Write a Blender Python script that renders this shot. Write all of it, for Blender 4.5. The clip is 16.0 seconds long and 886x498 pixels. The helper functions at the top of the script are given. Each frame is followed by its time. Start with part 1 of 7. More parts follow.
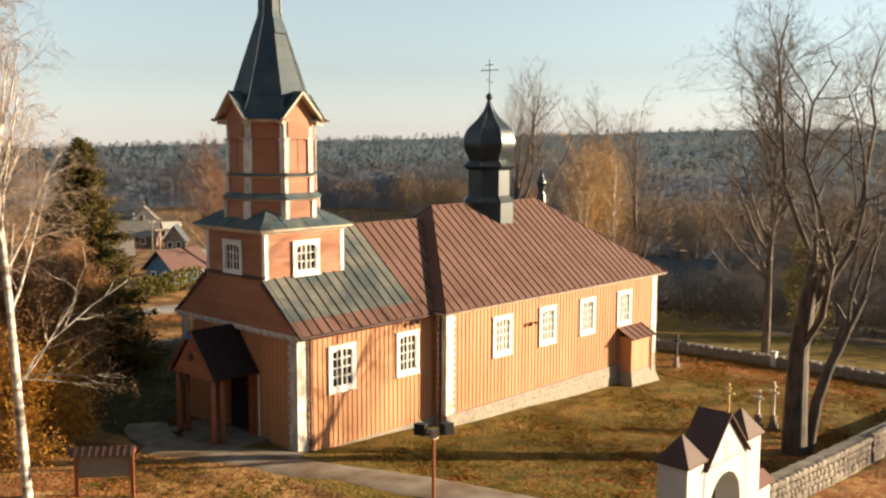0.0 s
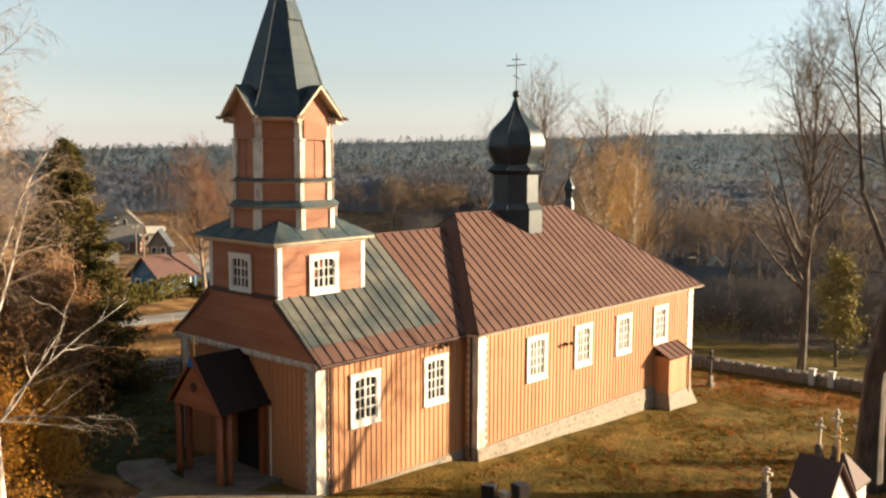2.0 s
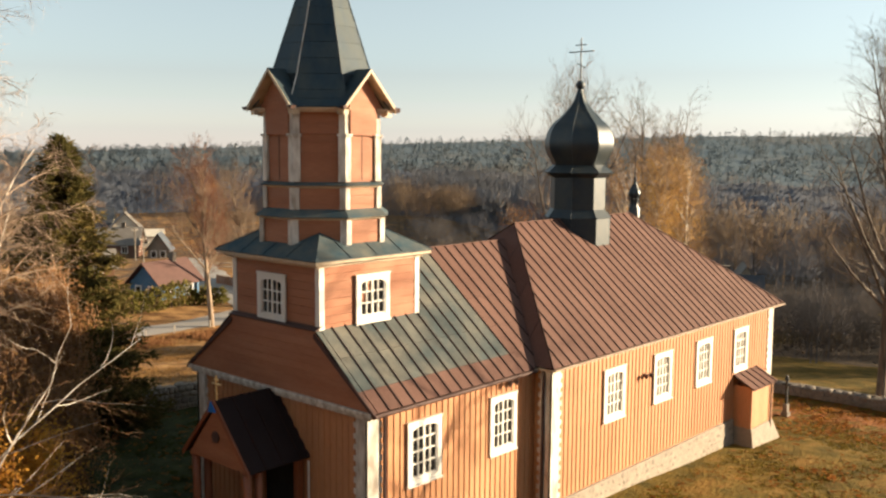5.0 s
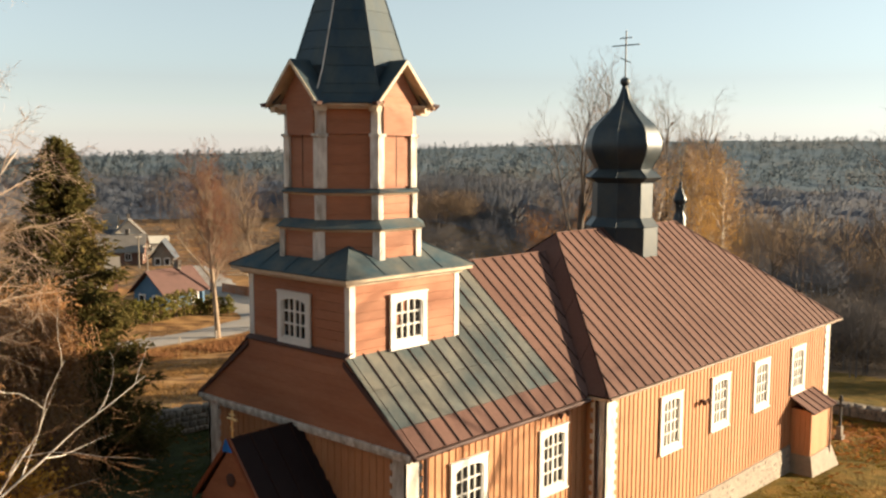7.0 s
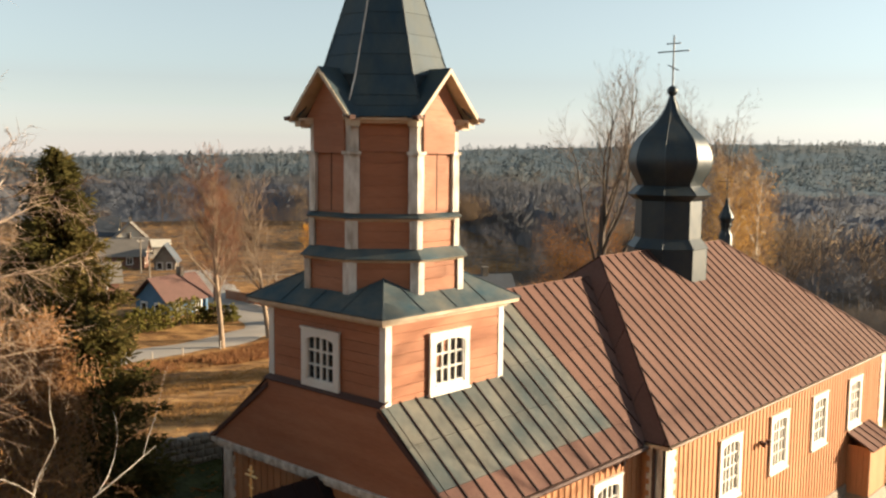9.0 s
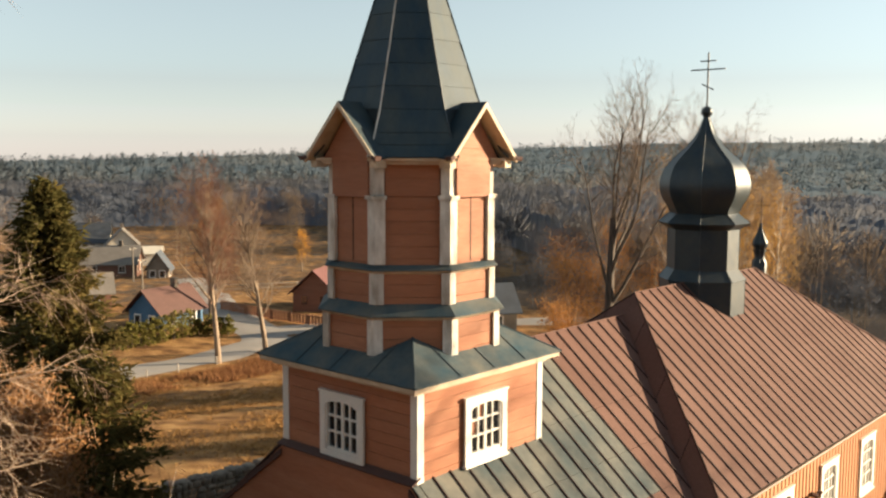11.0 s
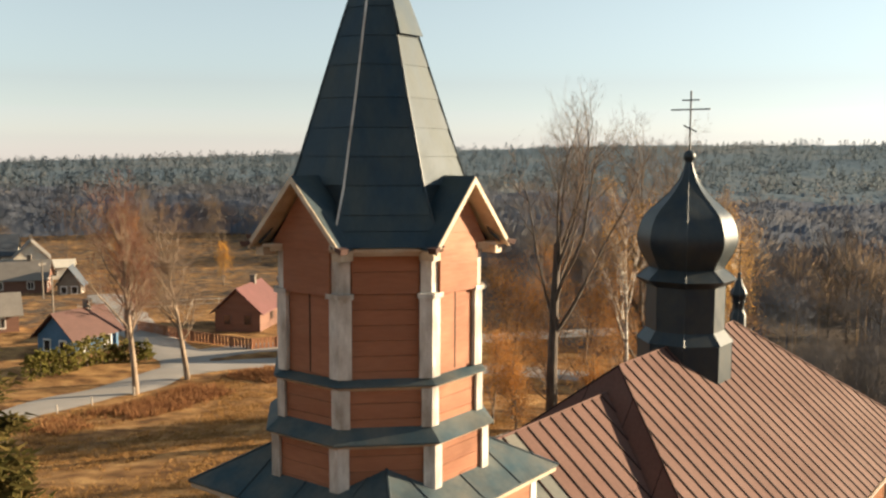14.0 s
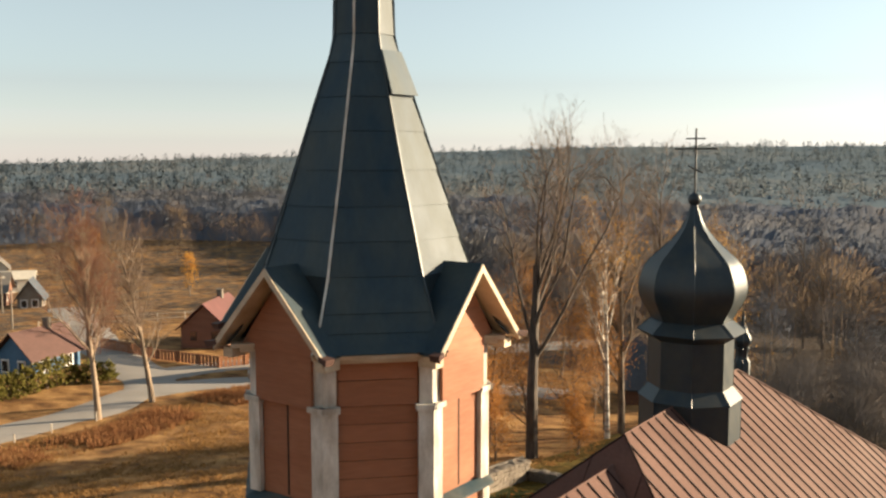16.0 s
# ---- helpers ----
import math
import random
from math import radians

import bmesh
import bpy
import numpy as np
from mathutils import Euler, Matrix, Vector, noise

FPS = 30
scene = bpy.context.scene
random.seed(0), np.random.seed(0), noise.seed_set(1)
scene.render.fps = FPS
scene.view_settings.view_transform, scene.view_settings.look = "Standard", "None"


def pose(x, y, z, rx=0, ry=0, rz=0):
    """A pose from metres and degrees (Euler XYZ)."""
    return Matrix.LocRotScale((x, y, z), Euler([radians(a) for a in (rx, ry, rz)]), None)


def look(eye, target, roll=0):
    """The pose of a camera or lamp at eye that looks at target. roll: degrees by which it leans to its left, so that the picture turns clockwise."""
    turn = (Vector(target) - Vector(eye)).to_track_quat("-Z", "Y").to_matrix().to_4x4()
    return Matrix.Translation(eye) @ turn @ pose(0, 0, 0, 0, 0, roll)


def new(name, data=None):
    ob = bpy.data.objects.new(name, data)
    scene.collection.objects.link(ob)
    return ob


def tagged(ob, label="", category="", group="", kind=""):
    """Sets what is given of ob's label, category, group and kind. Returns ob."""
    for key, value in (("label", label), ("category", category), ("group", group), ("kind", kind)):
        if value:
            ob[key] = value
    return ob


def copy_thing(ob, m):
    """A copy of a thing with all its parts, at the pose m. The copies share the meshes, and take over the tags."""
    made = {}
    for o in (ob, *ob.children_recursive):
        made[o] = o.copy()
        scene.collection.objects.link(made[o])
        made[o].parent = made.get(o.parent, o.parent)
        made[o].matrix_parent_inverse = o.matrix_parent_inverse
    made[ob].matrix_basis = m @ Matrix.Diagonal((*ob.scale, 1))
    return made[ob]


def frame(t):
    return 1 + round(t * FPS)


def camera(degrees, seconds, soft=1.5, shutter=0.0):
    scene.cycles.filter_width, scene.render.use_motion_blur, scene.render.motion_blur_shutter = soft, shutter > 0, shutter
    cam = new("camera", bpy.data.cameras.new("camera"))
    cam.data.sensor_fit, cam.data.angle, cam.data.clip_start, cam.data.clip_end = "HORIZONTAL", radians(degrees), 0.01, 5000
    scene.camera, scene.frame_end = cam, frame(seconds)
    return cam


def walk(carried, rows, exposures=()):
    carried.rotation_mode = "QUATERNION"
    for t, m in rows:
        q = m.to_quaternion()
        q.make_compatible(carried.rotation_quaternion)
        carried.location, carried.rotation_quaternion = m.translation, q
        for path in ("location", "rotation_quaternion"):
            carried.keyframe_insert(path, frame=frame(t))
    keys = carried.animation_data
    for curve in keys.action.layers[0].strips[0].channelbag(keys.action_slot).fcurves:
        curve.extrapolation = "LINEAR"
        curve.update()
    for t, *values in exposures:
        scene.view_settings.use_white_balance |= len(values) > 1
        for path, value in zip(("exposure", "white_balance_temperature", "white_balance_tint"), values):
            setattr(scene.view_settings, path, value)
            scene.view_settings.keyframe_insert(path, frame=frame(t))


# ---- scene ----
cam = camera(50.4, 16.0, soft=2.4)
PATH = [
    (0, (-0.739, -1.062, 11.856), (0.711, 0.297, 11.63), 0.2),
    (0.5, (-0.334, -0.067, 11.842), (1.123, 1.284, 11.617), 0.3),
    (1, (0.084, 0.972, 11.85), (1.549, 2.316, 11.626), 0.3),
    (1.5, (0.5, 1.896, 11.835), (1.971, 3.233, 11.612), 0.3),
    (2, (0.924, 2.836, 11.779), (2.4, 4.168, 11.56), 0.3),
    (2.5, (1.316, 3.71, 11.768), (2.796, 5.038, 11.549), 0.4),
    (3, (1.745, 4.587, 11.745), (3.226, 5.912, 11.527), 0.3),
    (3.5, (2.157, 5.331, 11.709), (3.637, 6.658, 11.493), 0.3),
    (4, (2.618, 6.25, 11.686), (4.1, 7.575, 11.469), 0.4),
    (6.5, (4.669, 9.95, 11.568), (6.145, 11.285, 11.36), 0.4),
    (7, (5.043, 10.615, 11.549), (6.519, 11.949, 11.345), 0.3),
    (7.5, (5.396, 11.251, 11.553), (6.873, 12.584, 11.352), 0.4),
    (8, (5.752, 11.898, 11.651), (7.23, 13.23, 11.45), 0.5),
    (8.5, (6.038, 12.469, 11.778), (7.516, 13.801, 11.576), 0.6),
    (9, (6.307, 13.016, 11.918), (7.782, 14.352, 11.718), 0.6),
    (9.5, (6.54, 13.533, 12.105), (8.013, 14.871, 11.904), 0.5),
    (12, (7.968, 16.056, 13.073), (9.481, 17.349, 12.874), 0.0),
    (12.5, (8.307, 16.597, 13.241), (9.843, 17.863, 13.044), 0.1),
    (13, (8.63, 17.048, 13.449), (10.187, 18.289, 13.253), 0.2),
    (13.5, (8.994, 17.484, 13.661), (10.567, 18.702, 13.465), 0.2),
    (14, (9.328, 17.913, 13.939), (10.919, 19.109, 13.742), 0.2),
    (14.5, (9.699, 18.357, 14.166), (11.305, 19.532, 13.97), 0.1),
    (15, (10.085, 18.787, 14.445), (11.703, 19.946, 14.249), 0.1),
    (15.5, (10.445, 19.158, 14.684), (12.07, 20.308, 14.49), 0.1),
    (16, (10.83, 19.561, 14.959), (12.461, 20.703, 14.765), 0.0),
]
walk(cam, [(t, look(eye, target, roll)) for t, eye, target, roll in PATH])

# ---- light ----
SUN_AZ, SUN_EL = (0.78, -0.626), radians(12.5)
world = bpy.data.worlds.new("sky")
scene.world = world
world.use_nodes = True
_wn, _wl = world.node_tree.nodes, world.node_tree.links
_sky = _wn.new("ShaderNodeTexSky")
_sky.sky_type, _sky.sun_disc = "NISHITA", False
_sky.sun_elevation = SUN_EL
_sky.sun_rotation = math.atan2(SUN_AZ[0], SUN_AZ[1])
_sky.air_density, _sky.dust_density, _sky.ozone_density = 1.0, 0.1, 3.0
_pale = _wn.new("ShaderNodeHueSaturation")
_pale.inputs["Saturation"].default_value, _pale.inputs["Hue"].default_value = 0.4, 0.465
_wl.new(_sky.outputs["Color"], _pale.inputs["Color"])
_wl.new(_pale.outputs["Color"], _wn["Background"].inputs["Color"])
_wn["Background"].inputs["Strength"].default_value = 0.0505
_sun = bpy.data.lights.new("sun", "SUN")
_sun.energy, _sun.angle, _sun.color = 5.0, radians(0.6), (1.0, 0.80, 0.54)
sun = new("sun", _sun)
_sd = Vector((SUN_AZ[0] * math.cos(SUN_EL), SUN_AZ[1] * math.cos(SUN_EL), math.sin(SUN_EL)))
sun.matrix_world = Matrix.Translation(_sd * 60) @ _sd.to_track_quat("Z", "Y").to_matrix().to_4x4()
scene.view_settings.exposure = 1.88


# ---- materials ----
def mat(name, col, col2=None, rough=0.7, metal=0.0, scale=3.0, stretch=(1, 1, 1), fine=40.0, bump=0.2, vary=0.12, amount=0.6, specular=0.5):
    """A surface with two scales of variation (broad stains, fine grain), bump and a slight shift from piece to piece."""
    m = bpy.data.materials.new(name)
    m.use_nodes = True
    n, l = m.node_tree.nodes, m.node_tree.links
    b = n["Principled BSDF"]
    b.inputs["Metallic"].default_value = metal
    b.inputs["Specular IOR Level"].default_value = specular
    geo = n.new("ShaderNodeNewGeometry")
    mp = n.new("ShaderNodeMapping")
    mp.inputs["Scale"].default_value = stretch
    l.new(geo.outputs["Position"], mp.inputs["Vector"])
    broad = n.new("ShaderNodeTexNoise")
    broad.inputs["Scale"].default_value, broad.inputs["Detail"].default_value = scale, 5.0
    l.new(mp.outputs["Vector"], broad.inputs["Vector"])
    grain = n.new("ShaderNodeTexNoise")
    grain.inputs["Scale"].default_value, grain.inputs["Detail"].default_value = fine, 4.0
    l.new(mp.outputs["Vector"], grain.inputs["Vector"])
    ramp = n.new("ShaderNodeValToRGB")
    ramp.color_ramp.elements[0].position, ramp.color_ramp.elements[1].position = 0.5 - 0.5 * (1 - amount * 0.75), 0.5 + 0.5 * (1 - amount * 0.75)
    ramp.color_ramp.elements[0].color, ramp.color_ramp.elements[1].color = (*col, 1), (*(col2 or [c * 0.75 for c in col]), 1)
    l.new(broad.outputs["Fac"], ramp.inputs["Fac"])
    info = n.new("ShaderNodeObjectInfo")
    hsv = n.new("ShaderNodeHueSaturation")
    val = n.new("ShaderNodeMapRange")
    val.inputs["To Min"].default_value, val.inputs["To Max"].default_value = 1 - vary, 1 + vary
    l.new(info.outputs["Random"], val.inputs["Value"])
    gv = n.new("ShaderNodeMapRange")
    gv.inputs["To Min"].default_value, gv.inputs["To Max"].default_value = 0.78, 1.22
    l.new(grain.outputs["Fac"], gv.inputs["Value"])
    mul = n.new("ShaderNodeMath")
    mul.operation = "MULTIPLY"
    l.new(val.outputs["Result"], mul.inputs[0])
    l.new(gv.outputs["Result"], mul.inputs[1])
    l.new(mul.outputs[0], hsv.inputs["Value"])
    l.new(ramp.outputs["Color"], hsv.inputs["Color"])
    l.new(hsv.outputs["Color"], b.inputs["Base Color"])
    rr = n.new("ShaderNodeMapRange")
    rr.inputs["To Min"].default_value, rr.inputs["To Max"].default_value = max(0.03, rough - 0.12), min(1, rough + 0.12)
    l.new(broad.outputs["Fac"], rr.inputs["Value"])
    l.new(rr.outputs["Result"], b.inputs["Roughness"])
    bp = n.new("ShaderNodeBump")
    bp.inputs["Strength"].default_value, bp.inputs["Distance"].default_value = bump, 0.02
    l.new(grain.outputs["Fac"], bp.inputs["Height"])
    l.new(bp.outputs["Normal"], b.inputs["Normal"])
    return m


BOARD = mat("painted_boards", (0.46, 0.228, 0.113), (0.385, 0.17, 0.079), 0.65, stretch=(1, 1, 0.15), scale=1.5, fine=30, vary=0.05, specular=0.3)
SIDING = mat("painted_siding", (0.345, 0.149, 0.081), (0.28, 0.109, 0.056), 0.65, stretch=(0.25, 0.25, 1.5), scale=1.4, fine=18, vary=0.07, amount=0.75, specular=0.3)
WHITE = mat("white_paint", (0.66, 0.635, 0.59), (0.58, 0.55, 0.50), 0.6, scale=2.0, vary=0.03)
WORN = mat("worn_white_paint", (0.66, 0.62, 0.56), (0.34, 0.29, 0.235), 0.75, scale=3.4, stretch=(1.5, 1.5, 0.5), vary=0.07, amount=0.92)
CREAM = mat("cream_trim", (0.54, 0.44, 0.32), (0.42, 0.32, 0.22), 0.7, scale=4.0, vary=0.06, amount=0.8)
RED_ROOF = mat("red_brown_roof_sheet", (0.134, 0.073, 0.057), (0.104, 0.055, 0.044), 0.8, scale=0.8, fine=14, bump=0.06, vary=0.08, specular=0.15)
GREEN_ROOF = mat("weathered_grey_green_sheet", (0.118, 0.111, 0.092), (0.043, 0.060, 0.064), 0.72, metal=0.0, scale=1.0, fine=9, bump=0.08, vary=0.10, amount=0.85, specular=0.25)
SEAM = mat("roof_seam", (0.03, 0.014, 0.011), None, 0.7, vary=0.05, specular=0.2)
BLUE_SHEET = mat("weathered_blue_grey_sheet", (0.008, 0.030, 0.050), (0.045, 0.058, 0.058), 0.62, metal=0.0, stretch=(1.6, 1.6, 0.5), scale=1.6, fine=12, bump=0.08, vary=0.10, amount=0.8, specular=0.36)
SKIRT_SHEET = mat("weathered_skirt_sheet", (0.028, 0.062, 0.082), (0.115, 0.115, 0.10), 0.72, scale=1.6, fine=12, bump=0.08, vary=0.10, amount=0.8, specular=0.2)
BLACK_SHEET = mat("dark_dome_sheet", (0.008, 0.021, 0.032), (0.03, 0.036, 0.036), 0.46, metal=0.15, scale=2.2, fine=9, bump=0.10, vary=0.10, amount=0.85, specular=0.5)
PORCH_ROOF = mat("dark_porch_sheet", (0.022, 0.014, 0.014), None, 0.8, scale=1.0, vary=0.05, specular=0.15)
IRON = mat("black_iron", (0.03, 0.03, 0.032), None, 0.5, metal=0.6, vary=0.0)
GILT = mat("gilded_metal", (0.75, 0.55, 0.25), (0.6, 0.4, 0.18), 0.4, metal=0.6, vary=0.0)
POST_WOOD = mat("reddish_varnished_wood", (0.25, 0.075, 0.028), (0.17, 0.05, 0.02), 0.5, stretch=(1, 1, 0.15), scale=3, vary=0.06)
STONE = mat("field_stone", (0.205, 0.165, 0.125), (0.12, 0.098, 0.076), 0.85, scale=5, fine=45, bump=0.6, vary=0.25)
PLINTH_STONE = mat("plinth_stone", (0.25, 0.20, 0.155), (0.15, 0.125, 0.10), 0.85, scale=5, fine=45, bump=0.6, vary=0.16)
MORTAR = mat("lime_mortar", (0.29, 0.24, 0.185), (0.20, 0.165, 0.13), 0.9, scale=4, fine=60, bump=0.4, vary=0.0)
CONCRETE = mat("concrete", (0.185, 0.155, 0.125), (0.095, 0.078, 0.062), 0.9, scale=1.6, fine=30, vary=0.12, amount=0.8, bump=0.3)
PLASTER = mat("white_plaster", (0.46, 0.445, 0.415), (0.385, 0.37, 0.34), 0.8, scale=1.0, vary=0.02)
PALE_WALL = mat("pale_render", (0.62, 0.56, 0.46), (0.5, 0.45, 0.37), 0.85, scale=0.8, fine=5, vary=0.05)
DARK_TIN = mat("dark_brown_tin", (0.07, 0.04, 0.035), (0.10, 0.06, 0.05), 0.6, scale=1.2, vary=0.05, specular=0.12)
PATH = mat("littered_path", (0.20, 0.165, 0.13), (0.10, 0.056, 0.025), 0.9, scale=0.75, fine=26, vary=0.0, bump=0.4, amount=0.9)
ASPHALT = mat("asphalt", (0.30, 0.27, 0.24), (0.22, 0.195, 0.17), 0.85, scale=0.2, fine=8, vary=0.0)
DARK = mat("shade_black", (0.012, 0.010, 0.009), None, 0.9, vary=0.0)
BARK = mat("grey_brown_bark", (0.17, 0.125, 0.09), (0.05, 0.037, 0.028), 0.9, stretch=(1, 1, 0.22), scale=5.0, fine=16, bump=1.0, vary=0.1, amount=0.9)
DARK_BARK = mat("dark_bark", (0.10, 0.075, 0.058), (0.04, 0.031, 0.025), 0.9, stretch=(1, 1, 0.22), scale=5.0, fine=16, bump=1.0, vary=0.1, amount=0.9)
TWIG = mat("thin_twigs", (0.24, 0.165, 0.115), (0.17, 0.115, 0.08), 0.9, vary=0.1, bump=0.0)
BIRCH = mat("birch_bark", (0.66, 0.60, 0.52), (0.16, 0.13, 0.11), 0.8, stretch=(0.6, 0.6, 2.5), scale=1.6, fine=9, vary=0.05, amount=0.95)
BROWN_TWIG = mat("brown_hanging_twigs", (0.27, 0.145, 0.073), (0.19, 0.10, 0.05), 0.9, vary=0.1, bump=0.0)
WOOD_TWIG = mat("wood_twigs", (0.15, 0.108, 0.082), (0.105, 0.076, 0.06), 0.9, vary=0.15, bump=0.0)
TAN_BARK = mat("tan_bark", (0.30, 0.22, 0.15), (0.14, 0.10, 0.07), 0.9, stretch=(1, 1, 0.3), scale=3.0, fine=14, bump=0.8, vary=0.08, amount=0.8)
DARK_TWIG = mat("dark_twigs", (0.13, 0.092, 0.065), (0.09, 0.065, 0.047), 0.9, vary=0.05, bump=0.0)
RUST_TWIG = mat("rusty_twigs", (0.25, 0.112, 0.064), (0.17, 0.08, 0.05), 0.9, vary=0.1, bump=0.0)
PALE_TWIG = mat("pale_birch_twigs", (0.34, 0.25, 0.18), (0.25, 0.175, 0.125), 0.9, vary=0.1, bump=0.0)
def island_mat(name, a, b, c, scale=0.022, single=0.45):
    """Foliage or far wood: the colour shifts from blade to blade and in broad patches; thin blades let light through."""
    m = bpy.data.materials.new(name)
    m.use_nodes = True
    n, l = m.node_tree.nodes, m.node_tree.links
    g = n.new("ShaderNodeNewGeometry")
    r = n.new("ShaderNodeValToRGB")
    r.color_ramp.elements.new(0.5)
    for e, (p, k) in zip(r.color_ramp.elements, ((0.0, a), (0.55, b), (1.0, c))):
        e.position, e.color = p, (*k, 1)
    t = n.new("ShaderNodeTexNoise")
    t.inputs["Scale"].default_value = scale
    l.new(g.outputs["Position"], t.inputs["Vector"])
    x = n.new("ShaderNodeMath")
    x.operation = "MULTIPLY_ADD"
    x.inputs[1].default_value = single
    l.new(g.outputs["Random Per Island"], x.inputs[0])
    l.new(t.outputs["Fac"], x.inputs[2])
    y = n.new("ShaderNodeMath")
    y.operation = "SUBTRACT"
    y.inputs[1].default_value = single / 2
    l.new(x.outputs[0], y.inputs[0])
    l.new(y.outputs[0], r.inputs["Fac"])
    bs = n["Principled BSDF"]
    l.new(r.outputs["Color"], bs.inputs["Base Color"])
    bs.inputs["Roughness"].default_value = 1.0
    bs.inputs["Specular IOR Level"].default_value = 0.0
    # thin twigs and blades let part of the light through
    tr = n.new("ShaderNodeBsdfTranslucent")
    l.new(r.outputs["Color"], tr.inputs["Color"])
    mx = n.new("ShaderNodeMixShader")
    mx.inputs["Fac"].default_value = 0.45
    l.new(bs.outputs["BSDF"], mx.inputs[1])
    l.new(tr.outputs["BSDF"], mx.inputs[2])
    l.new(mx.outputs["Shader"], n["Material Output"].inputs["Surface"])
    return m


LEAF_BROWN = island_mat("dry_brown_leaves", (0.15, 0.075, 0.033), (0.26, 0.138, 0.058), (0.38, 0.225, 0.10), 0.3)
LEAF_PALE = island_mat("pale_gold_leaves", (0.40, 0.215, 0.06), (0.56, 0.33, 0.095), (0.70, 0.46, 0.17), 0.3)
LEAF_RUST = island_mat("rusty_leaves", (0.28, 0.125, 0.04), (0.42, 0.20, 0.065), (0.56, 0.31, 0.11), 0.3)
LEAF_GOLD = island_mat("golden_leaves", (0.34, 0.15, 0.03), (0.55, 0.28, 0.05), (0.72, 0.42, 0.10), 0.3)
NEEDLE = island_mat("spruce_needles", (0.036, 0.036, 0.014), (0.085, 0.073, 0.025), (0.19, 0.13, 0.047), 0.3)
HEDGE = island_mat("hedge_green", (0.07, 0.064, 0.017), (0.135, 0.118, 0.033), (0.21, 0.17, 0.05), 0.3)
GLASS = bpy.data.materials.new("dark_window_glass")
GLASS.use_nodes = True
_b = GLASS.node_tree.nodes["Principled BSDF"]
_b.inputs["Base Color"].default_value, _b.inputs["Roughness"].default_value, _b.inputs["Specular IOR Level"].default_value = (0.02, 0.02, 0.022, 1), 0.06, 0.6

# beige panes for the nave windows
PALE_GLASS = bpy.data.materials.new("pale_window_glass")
PALE_GLASS.use_nodes = True
_b = PALE_GLASS.node_tree.nodes["Principled BSDF"]
_b.inputs["Base Color"].default_value, _b.inputs["Roughness"].default_value, _b.inputs["Specular IOR Level"].default_value = (0.34, 0.30, 0.26, 1), 0.08, 0.6


# ---- mesh tools ----
class Mesh:
    """Collects faces of simple shapes for one mesh."""

    def __init__(self):
        self.v, self.f = [], []

    def add(self, verts, faces):
        k = len(self.v)
        self.v += [tuple(p) for p in verts]
        self.f += [tuple(i + k for i in face) for face in faces]
        return self

    def hexa(self, p):
        """Eight corners: four below, four above, counter-clockwise."""
        return self.add(p, [(3, 2, 1, 0), (4, 5, 6, 7), (0, 1, 5, 4), (1, 2, 6, 5), (2, 3, 7, 6), (3, 0, 4, 7)])

    def box(self, x0, x1, y0, y1, z0, z1, m=None):
        p = [Vector(q) for q in ((x0, y0, z0), (x1, y0, z0), (x1, y1, z0), (x0, y1, z0), (x0, y0, z1), (x1, y0, z1), (x1, y1, z1), (x0, y1, z1))]
        return self.hexa([m @ q for q in p] if m else p)

    def slab(self, poly, off):
        """A flat polygon given thickness along the vector off."""
        n = len(poly)
        p = [Vector(q) for q in poly]
        q = [a + Vector(off) for a in p]
        faces = [tuple(reversed(range(n))), tuple(range(n, 2 * n))] + [(i, (i + 1) % n, n + (i + 1) % n, n + i) for i in range(n)]
        return self.add(p + q, faces)

    def rings(self, rings, cap=True):
        """Joins rings of equal count into a skin."""
        n, k = len(rings[0]), len(self.v)
        faces = [(r * n + i, r * n + (i + 1) % n, (r + 1) * n + (i + 1) % n, (r + 1) * n + i) for r in range(len(rings) - 1) for i in range(n)]
        if cap:
            faces += [tuple(reversed(range(n))), tuple((len(rings) - 1) * n + i for i in range(n))]
        return self.add([p for ring in rings for p in ring], faces)

    def lathe(self, profile, at=(0, 0, 0), sides=8, turn=0.0):
        return self.rings([[(at[0] + r * math.cos(turn + 2 * math.pi * i / sides), at[1] + r * math.sin(turn + 2 * math.pi * i / sides), at[2] + z) for i in range(sides)] for r, z in profile])

    def rod(self, a, b, r0, r1=None, sides=6):
        a, b = Vector(a), Vector(b)
        q = (b - a).to_track_quat("Z", "Y").to_matrix()
        ring = [Vector((math.cos(2 * math.pi * i / sides), math.sin(2 * math.pi * i / sides), 0)) for i in range(sides)]
        return self.rings([[a + q @ (p * r0) for p in ring], [b + q @ (p * (r0 if r1 is None else r1)) for p in ring]])

    def data(self, name, smooth=False):
        me = bpy.data.meshes.new(name)
        me.from_pydata(self.v, [], self.f)
        me.validate()
        b = bmesh.new()
        b.from_mesh(me)
        bmesh.ops.recalc_face_normals(b, faces=b.faces)
        b.to_mesh(me)
        b.free()
        if smooth:
            me.shade_smooth()
        return me


def under(ob, parent):
    """Makes ob a part, keeping its place in the world."""
    if parent:
        ob.parent = parent
        if parent.type == "EMPTY":
            ob.matrix_parent_inverse = Matrix.Translation(parent.location).inverted()


def part(name, m, material, parent=None, label="", smooth=False, bevel=0.0):
    """Links a Mesh as one object, under a thing or a part."""
    me = m.data(name, smooth)
    me.materials.append(material)
    ob = new(name, me)
    if bevel:
        mod = ob.modifiers.new("bevel", "BEVEL")
        mod.width, mod.segments, mod.limit_method = bevel, 2, "ANGLE"
    under(ob, parent)
    if label:
        tagged(ob, label)
    return ob


